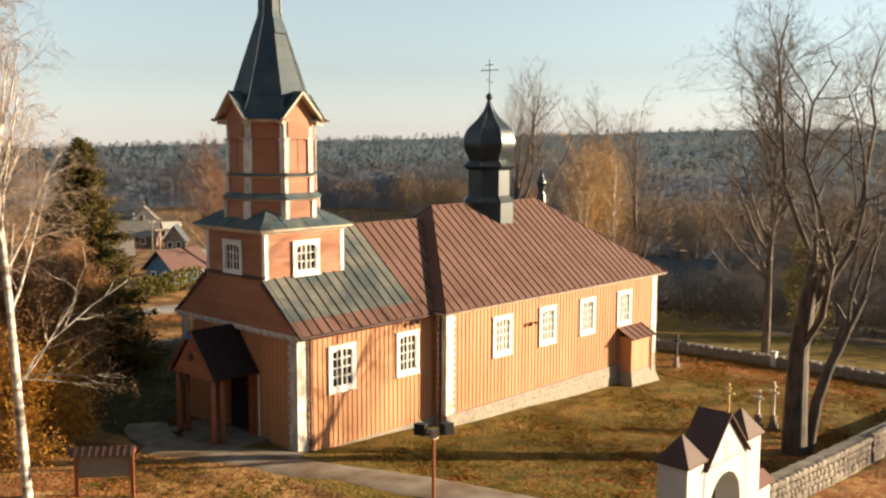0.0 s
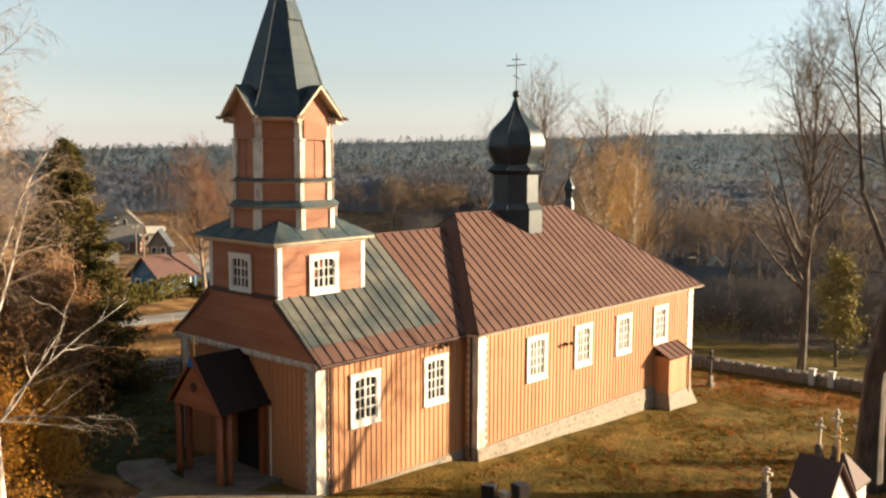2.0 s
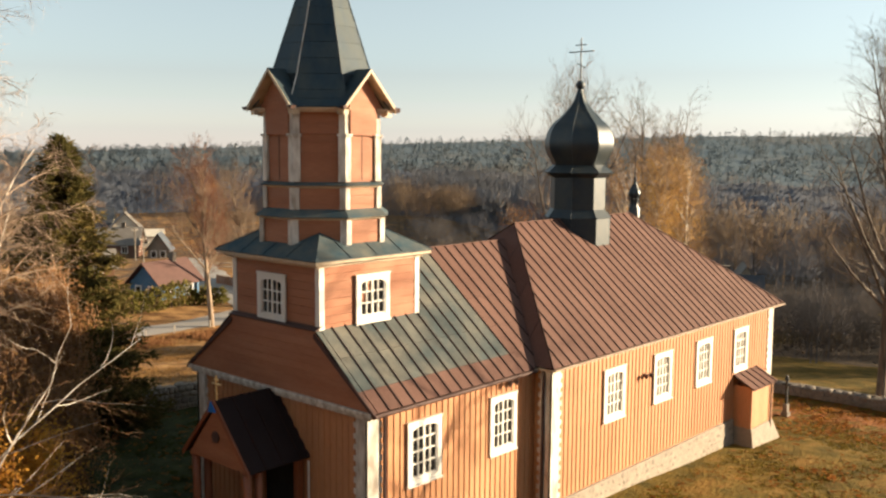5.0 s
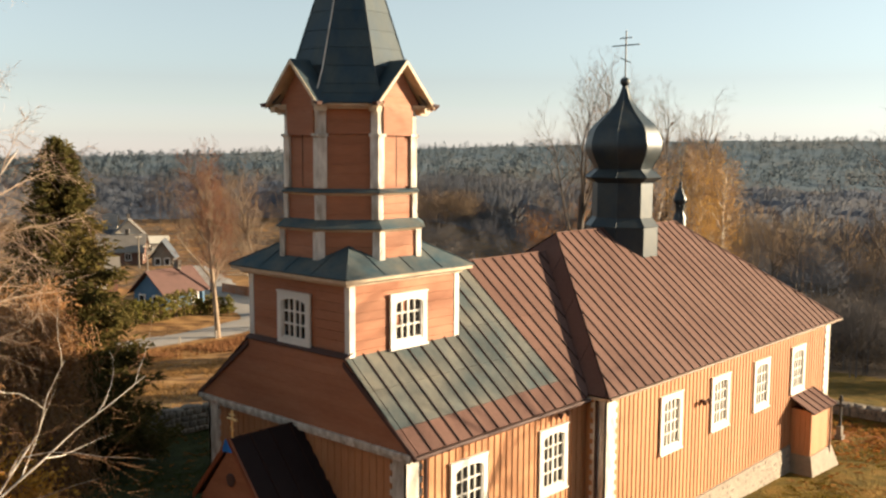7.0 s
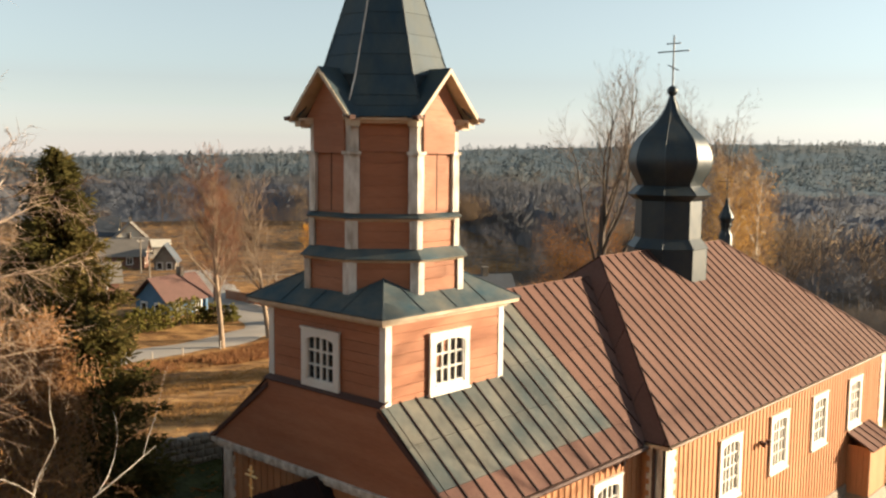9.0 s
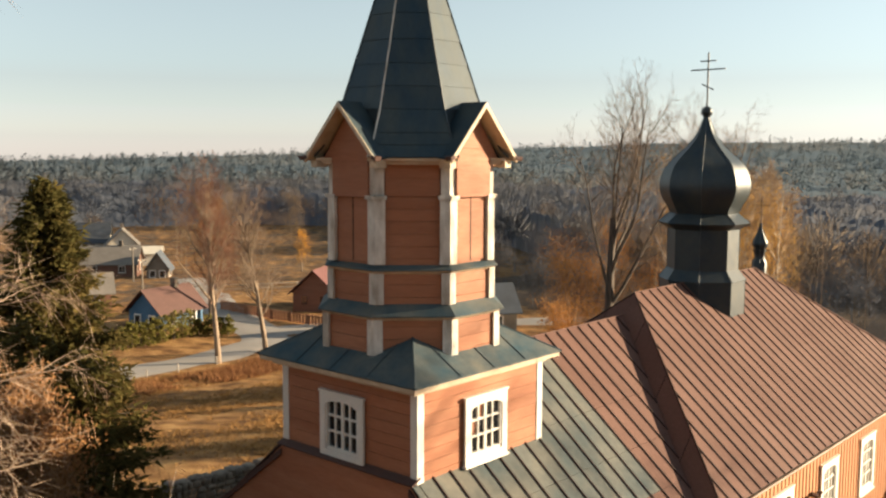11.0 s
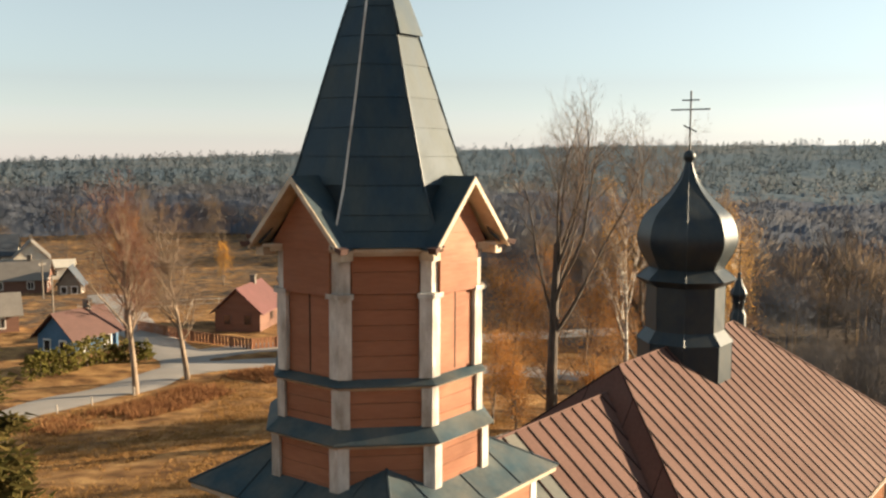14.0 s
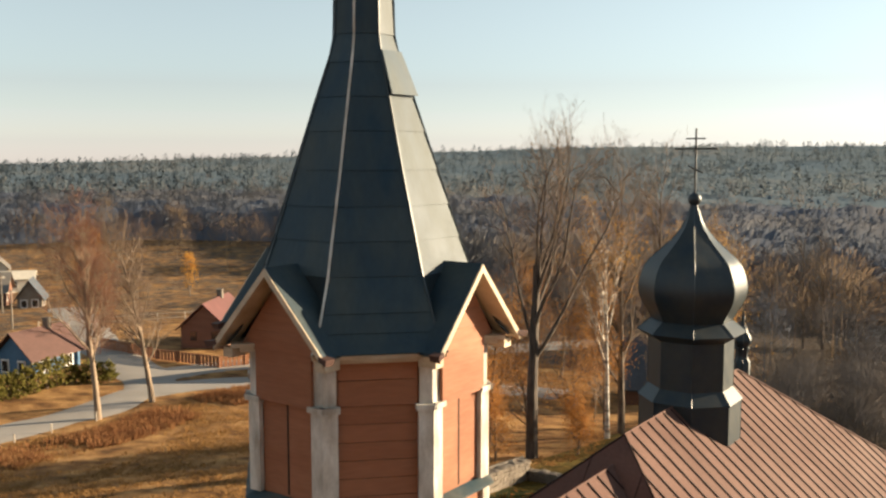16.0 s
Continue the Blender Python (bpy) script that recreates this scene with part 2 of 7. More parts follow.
def thing(name, label, category, at=(0, 0, 0), group="", kind=""):
    ob = new(name)
    ob.location = at
    ob.empty_display_size = 0.1
    return tagged(ob, label, category, group, kind)


_unit = {}


def piece(name, material, parent, x0, x1, y0, y1, z0, z1, m=None, soft=0.06):
    """A board, stone or slat: one bevelled unit block shared by all pieces of a material."""
    key = (material.name, soft)
    if key not in _unit:
        b = bmesh.new()
        bmesh.ops.create_cube(b, size=1.0)
        bmesh.ops.bevel(b, geom=list(b.edges), offset=soft, segments=1, affect="EDGES")
        me = bpy.data.meshes.new(name)
        b.to_mesh(me)
        b.free()
        me.materials.append(material)
        _unit[key] = me
    ob = new(name, _unit[key])
    local = Matrix.LocRotScale(((x0 + x1) / 2, (y0 + y1) / 2, (z0 + z1) / 2), None, (abs(x1 - x0), abs(y1 - y0), abs(z1 - z0)))
    ob.matrix_basis = m @ local if m else local
    under(ob, parent)
    return ob


# ---- ground ----
KNOTS = ((-40, -40, 3.5), (-40, 40, 2.5), (40, -40, 0.5), (8, 6, 1.7), (18.6, 23.6, 1.18), (9, 27, 1.7), (17, 26.3, 1.28), (17, 29, 1.3), (25.7, 23.4, 0.68), (32, 23.2, 0.42), (38.2, 22.5, 0.16),
         (41, 22.4, 0.0), (33.2, 12.7, 0.3), (24, 11, 0.9), (29, 17, 0.5), (50, 22, -0.7), (27, 43, 0.3), (36, 42, -0.2), (50, 42, -1.2), (47, 33, -0.8), (19, 35, 1.0), (66, 32, -2.3), (54, 83, -5.5), (60, 84, -5.5),
         (72, 86, -5.7), (83, 98, -5.8), (55, 95, -5.6), (82, 150, -6.6), (40, 62, -2.7), (25, 72, -3.4), (47, 85, -5.4), (62, 48, -3.4), (112, 55, -6.4), (95, 20, -5), (0, 90, -2.5), (15, 115, -5.8), (130, 100, -7.5), (130, 170, -8), (90, -30, -3))
_k = np.array(KNOTS, float)


def _bend(a, b):
    d2 = ((a[:, None, :2] - b[None, :, :2]) ** 2).sum(-1) + 1e-9
    return 0.5 * d2 * np.log(d2)


_A = np.block([[_bend(_k, _k) + 30.0 * np.eye(len(_k)), np.c_[np.ones(len(_k)), _k[:, :2]]], [np.c_[np.ones(len(_k)), _k[:, :2]].T, np.zeros((3, 3))]])
_w = np.linalg.solve(_A, np.r_[_k[:, 2], 0, 0, 0])


def ground_z(x, y):
    """The height of the land: the church hill, the village below it and the wooded rise on the horizon."""
    p = np.c_[np.ravel(x).astype(float), np.ravel(y).astype(float)]
    near = _bend(p, _k) @ _w[:-3] + _w[-3] + p @ _w[-2:]
    r = np.hypot(p[:, 0] - 40, p[:, 1] - 50)
    a = np.arctan2(p[:, 1], p[:, 0])
    rise = np.clip((r - 420) / 900, 0, 1)
    far = -8.5 + rise * rise * (3 - 2 * rise) * (13 + 20 * np.clip((0.95 - a) / 0.5, -1.0, 1.0))
    far = far - 30 * np.clip((r - 1480) / 900, 0, 1)
    t = np.clip((r - 70) / 90, 0, 1)
    t = t * t * (3 - 2 * t)
    return (np.clip(near, -9, 5) * (1 - t) + far * t).reshape(np.shape(x))


def gz(x, y):
    return float(ground_z(np.array([x]), np.array([y]))[0])


def ground_material():
    m = bpy.data.materials.new("autumn_grass")
    m.use_nodes = True
    n, l = m.node_tree.nodes, m.node_tree.links
    b = n["Principled BSDF"]
    b.inputs["Roughness"].default_value = 0.95
    b.inputs["Specular IOR Level"].default_value = 0.1
    geo = n.new("ShaderNodeNewGeometry")

    def noise_of(scale, detail=6.0, stretch=(1, 1, 1)):
        mp = n.new("ShaderNodeMapping")
        mp.inputs["Scale"].default_value = stretch
        l.new(geo.outputs["Position"], mp.inputs["Vector"])
        t = n.new("ShaderNodeTexNoise")
        t.inputs["Scale"].default_value, t.inputs["Detail"].default_value = scale, detail
        l.new(mp.outputs["Vector"], t.inputs["Vector"])
        return t.outputs["Fac"]

    def ramp(fac, *stops):
        r = n.new("ShaderNodeValToRGB")
        e = r.color_ramp.elements
        while len(e) < len(stops):
            e.new(0.5)
        for k, (p, c) in zip(e, stops):
            k.position, k.color = p, (*c, 1)
        l.new(fac, r.inputs["Fac"])
        return r.outputs["Color"]

    def mix(fac, a, c):
        x = n.new("ShaderNodeMix")
        x.data_type = "RGBA"
        l.new(fac, x.inputs["Factor"])
        l.new(a, x.inputs[6])
        l.new(c, x.inputs[7])
        return x.outputs[2]

    lawn = ramp(noise_of(1.1), (0.30, (0.068, 0.053, 0.011)), (0.52, (0.145, 0.097, 0.02)), (0.72, (0.235, 0.134, 0.034)))
    dry = ramp(noise_of(0.8, 9.0, (1.0, 0.55, 1)), (0.32, (0.11, 0.053, 0.021)), (0.5, (0.285, 0.148, 0.057)), (0.70, (0.48, 0.278, 0.11)))
    leaf = ramp(noise_of(9.0), (0.38, (0.12, 0.05, 0.018)), (0.62, (0.36, 0.135, 0.04)))
    at = n.new("ShaderNodeAttribute")
    at.attribute_name = "cover"
    sep = n.new("ShaderNodeSeparateColor")
    l.new(at.outputs["Color"], sep.inputs["Color"])

    def patch(fac, scale, low, high):
        """A cover with ragged edges."""
        s = n.new("ShaderNodeMath")
        s.operation = "ADD"
        l.new(fac, s.inputs[0])
        l.new(noise_of(scale, 8.0), s.inputs[1])
        r = n.new("ShaderNodeMapRange")
        r.inputs["From Min"].default_value, r.inputs["From Max"].default_value = low, high
        l.new(s.outputs[0], r.inputs["Value"])
        return r.outputs["Result"]

    col = mix(patch(sep.outputs["Red"], 0.5, 0.92, 1.08), lawn, dry)
    col = mix(patch(sep.outputs["Green"], 1.6, 0.98, 1.12), col, leaf)
    # green lawn, with the church's shade put into a darker tone
    shaded_green = ramp(noise_of(1.6), (0.32, (0.022, 0.027, 0.008)), (0.7, (0.06, 0.062, 0.02)))
    floor = ramp(noise_of(1.2), (0.35, (0.07, 0.056, 0.045)), (0.7, (0.16, 0.112, 0.075)))
    col = mix(patch(at.outputs["Alpha"], 0.8, 0.92, 1.1), col, shaded_green)
    col = mix(patch(sep.outputs["Blue"], 0.4, 0.9, 1.1), col, floor)
    fine = noise_of(26.0, 6.0)
    hv = n.new("ShaderNodeHueSaturation")
    mr = n.new("ShaderNodeMapRange")
    mr.inputs["From Min"].default_value, mr.inputs["From Max"].default_value = 0.25, 0.75
    mr.inputs["To Min"].default_value, mr.inputs["To Max"].default_value = 0.52, 1.22
    l.new(fine, mr.inputs["Value"])
    l.new(mr.outputs["Result"], hv.inputs["Value"])
    l.new(col, hv.inputs["Color"])
    l.new(hv.outputs["Color"], b.inputs["Base Color"])
    bp = n.new("ShaderNodeBump")
    bp.inputs["Strength"].default_value, bp.inputs["Distance"].default_value = 0.9, 0.08
    l.new(noise_of(7.0, 8.0), bp.inputs["Height"])
    l.new(bp.outputs["Normal"], b.inputs["Normal"])
    return m


# the brink of the forest: directions from the village in degrees, and how far off it begins
WAYS, BRINK = (-60, -56, -20, 15.6, 33, 41, 54, 85, 95, 100), (144, 144, 117, 104, 148, 212, 233, 231, 281, 285)


def build_ground():
    u = np.linspace(-1, 1, 321)
    line = np.sinh(u * 7.0) / np.sinh(7.0) * 4200
    gx, gy = np.meshgrid(30 + line, 30 + line, indexing="ij")
    z = ground_z(gx, gy)
    z += 0.05 * np.sin(gx * 0.9 + 1.3 * np.sin(gy * 0.7)) * np.sin(gy * 0.8 + 0.6)
    me = bpy.data.meshes.new("ground")
    k = len(u)
    v = np.stack([gx, gy, z], -1).reshape(-1, 3)
    i, j = np.meshgrid(np.arange(k - 1), np.arange(k - 1), indexing="ij")
    a = (i * k + j).ravel()
    f = np.stack([a, a + k, a + k + 1, a + 1], -1)
    me.vertices.add(len(v))
    me.vertices.foreach_set("co", v.ravel())
    me.loops.add(f.size)
    me.loops.foreach_set("vertex_index", f.ravel())
    me.polygons.add(len(f))
    me.polygons.foreach_set("loop_start", np.arange(0, f.size, 4))
    me.update(calc_edges=True)
    me.shade_smooth()
    # what grows or lies where: red = dry field, green = fallen leaves
    x, y = v[:, 0], v[:, 1]
    inside = np.clip(np.minimum(np.minimum(y - 10.4, 43.0 - y), 50 - x) / 1.5, -1, 1)
    dry = np.where(inside > 0, 0.12, 0.85)
    dry = np.where((x > 50) & (y < 46) & (x < 90), 0.2, dry)
    dry = np.where((x < 17) & (y > 15), 0.62, dry)
    leaf = 0.31 + 0.34 * np.exp(-(((x - 47) / 3.5) ** 2 + ((y - 21) / 9) ** 2)) + 0.22 * np.exp(-(((x - 30) / 9) ** 2 + ((y - 13) / 5) ** 2)) + 0.33 * np.clip((10.3 - y) / 3, 0, 1)
    leaf += 0.30 * np.exp(-(((x - 10) / 5) ** 2 + ((y - 26) / 5) ** 2))
    wood = 0.75 * np.clip((x - 63) / 4, 0, 1) * np.clip((40 - y) / 5, 0, 1) * np.clip((150 - x) / 10, 0, 1)
    wood = np.maximum(wood, 0.8 * np.clip((x - 88 - 0.35 * np.clip(y - 60, 0, 100)) / 6, 0, 1) * np.clip((170 - x) / 10, 0, 1) * np.clip((118 - y) / 8, 0, 1))
    reeds = 0.5 * np.clip((y - 112) / 12, 0, 1) * np.clip((x - 58) / 10, 0, 1) * (x < 260) * (y < 300)
    wood = np.maximum(wood, reeds)
    way = np.degrees(np.arctan2(y - 50, x - 40))
    edge = np.interp(way, WAYS, BRINK)
    wood = np.maximum(wood, 0.8 * np.clip((np.hypot(x - 40, y - 50) - edge) / 12, 0, 1) * (way > -60) * (way < 100))
    # alpha = green lawn darkened where the church's shade falls, north and west
    green = 0.8 * np.clip((inside + 0.2) * 2, 0, 1) * np.clip(np.maximum((y - 30) / 1.5, np.minimum((y - 26.0) / 1.5, (19.5 - x) / 1.5)), 0, 1) * np.clip((x - 14) / 2, 0, 1)
    c = me.color_attributes.new("cover", "FLOAT_COLOR", "POINT")
    c.data.foreach_set("color", np.stack([dry, leaf, wood, green], -1).astype(np.float32).ravel())
    me.materials.append(ground_material())
    return tagged(new("ground", me), "autumn grass land with dry fields and fallen leaves", "ground", kind="structure")


build_ground()

# ---- church ----
CX, CY = 20.65, 27.65  # tower and long axis
DX = 33.01  # dome
N0, N1, NS, NN = 25.66, 41.3, 23.49, 31.81  # nave walls
F0, FS, FN = 18.85, 24.10, 31.2  # front section
church = thing("church", "orange wooden church with bell tower, onion dome and tin roofs", "church", (30, CY, 0.6))


def clip(poly, axis, value, keep_less):
    out = []
    for i, a in enumerate(poly):
        b = poly[(i + 1) % len(poly)]
        ina, inb = ((a[axis] <= value) == keep_less) or a[axis] == value, ((b[axis] <= value) == keep_less) or b[axis] == value
        if ina:
            out.append(a)
        if ina != inb:
            t = (value - a[axis]) / (b[axis] - a[axis])
            out.append(tuple(a[k] + t * (b[k] - a[k]) for k in range(2)))
    return out


def slope(name, parent, at, along, up, poly, step, materials, start=0.0, thick=0.05, seam=True, courses=()):
    """A roof plane of sheet strips with standing seams. poly in metres along the eave and up the slope; materials(u, v) picks the sheet."""
    at, along, up = Vector(at), Vector(along).normalized(), Vector(up).normalized()
    out = along.cross(up)
    if out.z < 0:
        out = -out
    plane = part(name, Mesh().slab([at + along * u + up * v - out * thick for u, v in poly], out * (thick * 0.6)), SEAM, parent)
    u0, u1 = min(p[0] for p in poly), max(p[0] for p in poly)
    edges = [u0] + [e for e in np.arange(u0 + start, u1, step) if u0 + 0.05 < e < u1 - 0.05] + [u1]
    for a, b in zip(edges[:-1], edges[1:]):
        strip = clip(clip(poly, 0, a + 0.012, False), 0, b - 0.012, True)
        if len(strip) < 3:
            continue
        v0, v1 = min(p[1] for p in strip), max(p[1] for p in strip)
        cuts = [v0] + [c for c in courses if v0 + 0.1 < c < v1 - 0.1] + [v1]
        for c, d in zip(cuts[:-1], cuts[1:]):
            cell = clip(clip(strip, 1, c + 0.004, False), 1, d - 0.004, True)
            if len(cell) < 3:
                continue
            mid = (sum(p[0] for p in cell) / len(cell), sum(p[1] for p in cell) / len(cell))
            part("roof_sheet", Mesh().slab([at + along * u + up * v - out * thick * 0.4 for u, v in cell], out * thick * 0.4), materials(*mid), plane)
        if seam and b < u1 - 0.02:
            line = clip(clip(poly, 0, b - 0.013, False), 0, b + 0.013, True)
            if len(line) >= 3:
                part("seam", Mesh().slab([at + along * u + up * v for u, v in line], out * 0.028), SEAM, plane)
    return plane


# nave roof: hipped, eave 5.08, ridge 8.65
EZ, RZ, E0, E1, ES, EN, R0, R1 = 5.32, 9.06, 25.35, 41.84, 23.22, 32.08, 29.15, 36.69
red = lambda u, v: RED_ROOF
run = math.hypot(CY - ES, RZ - EZ)
slope("nave_roof", church, (E0, ES, EZ), (1, 0, 0), (0, CY - ES, RZ - EZ), [(0, 0), (E1 - E0, 0), (R1 - E0, run), (R0 - E0, run)], 0.45, red, 0.5)
slope("nave_roof", church, (E1, EN, EZ), (-1, 0, 0), (0, ES - CY, RZ - EZ), [(0, 0), (E1 - E0, 0), (E1 - R0, run), (E1 - R1, run)], 0.45, red, 0.5)
runw = math.hypot(R0 - E0, RZ - EZ)
slope("hip_roof", church, (E0, EN, EZ), (0, -1, 0), (R0 - E0, 0, RZ - EZ), [(0, 0), (EN - ES, 0), ((EN - ES) / 2, runw)], 1.2, red, 0.3, seam=False)
rune = math.hypot(E1 - R1, RZ - EZ)
slope("hip_roof", church, (E1, ES, EZ), (0, 1, 0), (R1 - E1, 0, RZ - EZ), [(0, 0), (EN - ES, 0), ((EN - ES) / 2, rune)], 0.6, red, 0.3)
part("ridge_cap", Mesh().rod((R0, CY, RZ), (R1, CY, RZ), 0.03), RED_ROOF, church)
for a in ((E0, ES), (E0, EN)):
    part("hip_cap", Mesh().rod((*a, EZ), (R0, CY, RZ), 0.025), SEAM, church)
for a in ((E1, ES), (E1, EN)):
    part("hip_cap", Mesh().rod((*a, EZ), (R1, CY, RZ), 0.04), RED_ROOF, church)
part("eave_soffit", Mesh().box(E0 + 0.03, E1 - 0.03, ES + 0.03, EN - 0.03, EZ - 0.13, EZ - 0.05), CREAM, church)

# front roof: weathered grey-green sheet above a red-brown eave course
G0, GES, GEZ, GRZ = 18.70, 23.75, 5.28, 8.535
grun = math.hypot(CY - GES, GRZ - GEZ)
gcos = (CY - GES) / grun


def front_sheet(u, v):
    return GREEN_ROOF if v > 0.66 and u < 5.8 else RED_ROOF


VX = 28.58  # where the front ridge dies into the hip
vt = (CY - 1.83 - GES) / gcos  # up to the tower
_fp = [(0.16, 0), (6.45, 0), (6.65, 0.12 / gcos), (VX - G0, grun), (0.16, grun)]
_fl = [(0, 0), (0.16, 0), (0.16, vt), (0, vt)]
for s in (-1, 1):
    here = (G0, CY + s * (CY - GES), GEZ)
    for poly in (_fp, _fl):
        slope("front_roof", church, here, (1, 0, 0), (0, -s * (CY - GES), GRZ - GEZ), poly, 0.45, front_sheet if s < 0 else red, 0.39, courses=(0.7, 1.75, 2.9) if s < 0 else ())
part("ridge_cap", Mesh().rod((CX + 1.6, CY, GRZ), (VX, CY, GRZ), 0.03), RED_ROOF, church)
for s in (-1, 1):
    part("eave_soffit", Mesh().box(G0 + 0.05, N0, min(CY + s * 3.86, CY + s * 3.4), max(CY + s * 3.86, CY + s * 3.4), GEZ - 0.12, GEZ - 0.045), CREAM, church)
    part("verge_board", Mesh().slab([(G0 - 0.02, CY + s * 3.95, GEZ - 0.12), (G0 - 0.02, CY + s * 3.95, GEZ + 0.0), (G0 - 0.02, CY + s * 1.74, 6.94), (G0 - 0.02, CY + s * 1.74, 6.82)], (0.07, 0, 0)), DARK_TIN, church)


def wall_of_boards(name, parent, a, b, z0, z1, openings=(), step=0.225, out=(0, -1), label=""):
    """Upright boards with cover strips over a solid wall. a, b: the ends in plan; openings: (from, to, low, high) along it."""
    a, b, o = Vector((*a, 0)), Vector((*b, 0)), Vector((*out, 0))
    length, way = (b - a).length, (b - a).normalized()
    rot = Matrix(((way.x, o.x, 0, a.x), (way.y, o.y, 0, a.y), (0, 0, 1, 0), (0, 0, 0, 1)))
    m = Mesh()
    cuts = sorted({0.0, length, *(e for p in openings for e in p[:2])})
    for u, v in zip(cuts[:-1], cuts[1:]):
        holes = sorted((p[2], p[3]) for p in openings if p[0] <= (u + v) / 2 <= p[1])
        low = z0
        for h0, h1 in holes + [(z1, z1)]:
            if h0 > low:
                m.box(u, v, -0.22, -0.012, low, h0, rot)
            low = h1
    wall = part(name, m, BOARD, parent, label)
    count = int(length / step)
    for k in range(count):
        u0, u1 = length * k / count, length * (k + 1) / count
        holes = sorted((p[2], p[3]) for p in openings if p[0] < u1 - 0.02 and p[1] > u0 + 0.02)
        low = z0
        for h0, h1 in holes + [(z1, z1)]:
            if h0 - low > 0.05:
                piece("board", BOARD, wall, u0 + 0.004, u1 - 0.004, -0.012, 0.012, low, h0, rot, 0.02)
                if k:
                    piece("cover_strip", BOARD, wall, u0 - 0.028, u0 + 0.028, 0.012, 0.036, low, h0, rot, 0.1)
            low = h1
    return wall


def window(parent, at, right, width, height, cols, rows, out, arched=True, sill=True, glass=None):
    """A white wooden window: surround, head board, sill, arched sash with glazing bars and dark panes."""
    o, r = Vector(out), Vector(right)
    m = Matrix(((r.x, o.x, 0, at[0]), (r.y, o.y, 0, at[1]), (0, 0, 1, at[2]), (0, 0, 0, 1)))
    ob = thing("window", "", "", at)
    w, h, t = width / 2, height, 0.15
    ow, oh0, oh1 = w - t, t, h - t
    frame_m = Mesh()
    frame_m.box(-w, -ow, 0.0, 0.05, 0, h, m).box(ow, w, 0.0, 0.05, 0, h, m).box(-ow, ow, 0, 0.05, 0, oh0, m)
    # head with a shallow arch cut out of it
    arc = [(ow * math.cos(math.pi - math.pi * i / 10), oh1 - 0.12 + 0.12 * math.sin(math.pi * i / 10)) for i in range(11)] if arched else [(-ow, oh1), (ow, oh1)]
    for (xa, za), (xb, zb) in zip(arc[:-1], arc[1:]):
        frame_m.hexa([m @ Vector(q) for q in ((xa, 0, za), (xb, 0, zb), (xb, 0.05, zb), (xa, 0.05, za), (xa, 0, h), (xb, 0, h), (xb, 0.05, h), (xa, 0.05, h))])
    f = part("window_frame", frame_m, WHITE, parent, "white painted window surround")
    part("head_board", Mesh().box(-w - 0.02, w + 0.02, -0.01, 0.07, h - 0.015, h + 0.025, m), WHITE, f)
    if sill:
        part("sill", Mesh().box(-w - 0.02, w + 0.02, -0.01, 0.085, -0.03, 0.015, m), WHITE, f)
    part("jamb", Mesh().box(-ow - 0.01, -ow + 0.045, -0.12, 0.03, oh0, oh1, m), WHITE, f)
    part("jamb", Mesh().box(ow - 0.045, ow + 0.01, -0.12, 0.03, oh0, oh1, m), WHITE, f)
    part("rail", Mesh().box(-ow, ow, -0.12, 0.03, oh0 - 0.01, oh0 + 0.06, m), WHITE, f)
    iw, ih = 2 * (ow - 0.045), oh1 - oh0 - 0.06
    for c in range(1, cols):
        x = -ow + 0.045 + iw * c / cols
        half = 0.034 if cols % 2 == 0 and c == cols // 2 else 0.019
        part("glazing_bar", Mesh().box(x - half, x + half, -0.055, 0.012, oh0 + 0.06, oh1, m), WHITE, f)
    for k in range(1, rows):
        z = oh0 + 0.06 + ih * k / rows
        part("glazing_bar", Mesh().box(-ow + 0.045, ow - 0.045, -0.05, 0.008, z - 0.019, z + 0.019, m), WHITE, f)
    for c in range(cols):
        for k in range(rows):
            x0, z0 = -ow + 0.045 + iw * c / cols, oh0 + 0.06 + ih * k / rows
            part("pane", Mesh().box(x0, x0 + iw / cols, -0.035, -0.028, z0, z0 + ih / rows, m @ pose(0, 0, 0, random.uniform(-0.6, 0.6), 0, random.uniform(-0.8, 0.8))), glass or GLASS, f)
    bpy.data.objects.remove(ob)
    return f


# nave and front walls
PZ = 1.16
NW = [(29.04, 1.25), (32.15, 1.22), (35.2, 1.22), (38.31, 1.22)]
FW = [(20.82, 1.28), (24.1, 1.2)]
WZ0, WZ1 = 3.03, 4.70
hole = lambda c, w, x0: (c - w / 2 + 0.12 - x0, c + w / 2 - 0.12 - x0, WZ0 + 0.12, WZ1 - 0.12)
wall_of_boards("south_wall", church, (N0, NS), (N1, NS), PZ, EZ - 0.1, [hole(c, w, N0) for c, w in NW])
wall_of_boards("north_wall", church, (N1, NN), (N0, NN), PZ, EZ - 0.1, (), 0.5, (0, 1))
wall_of_boards("east_wall", church, (N1, NS), (N1, NN), PZ, EZ - 0.1, (), 0.3, (1, 0))
wall_of_boards("nave_west_wall", church, (N0, FS + 0.02), (N0, NS), PZ, EZ - 0.1, (), 0.225, (-1, 0))
wall_of_boards("nave_west_wall", church, (N0, NN), (N0, FN - 0.02), PZ, EZ - 0.1, (), 0.225, (-1, 0))
wall_of_boards("front_south_wall", church, (F0, FS), (N0, FS), 1.02, GEZ - 0.06, [hole(c, w, F0) for c, w in FW])
wall_of_boards("front_north_wall", church, (N0, FN), (F0, FN), 1.02, GEZ - 0.06, (), 0.5, (0, 1))
DOOR = (CY - 0.75, CY + 0.75)
wall_of_boards("west_wall", church, (F0, FN), (F0, FS), 1.1, 5.2, [(FN - DOOR[1], FN - DOOR[0], 1.1, 3.5)], 0.225, (-1, 0))
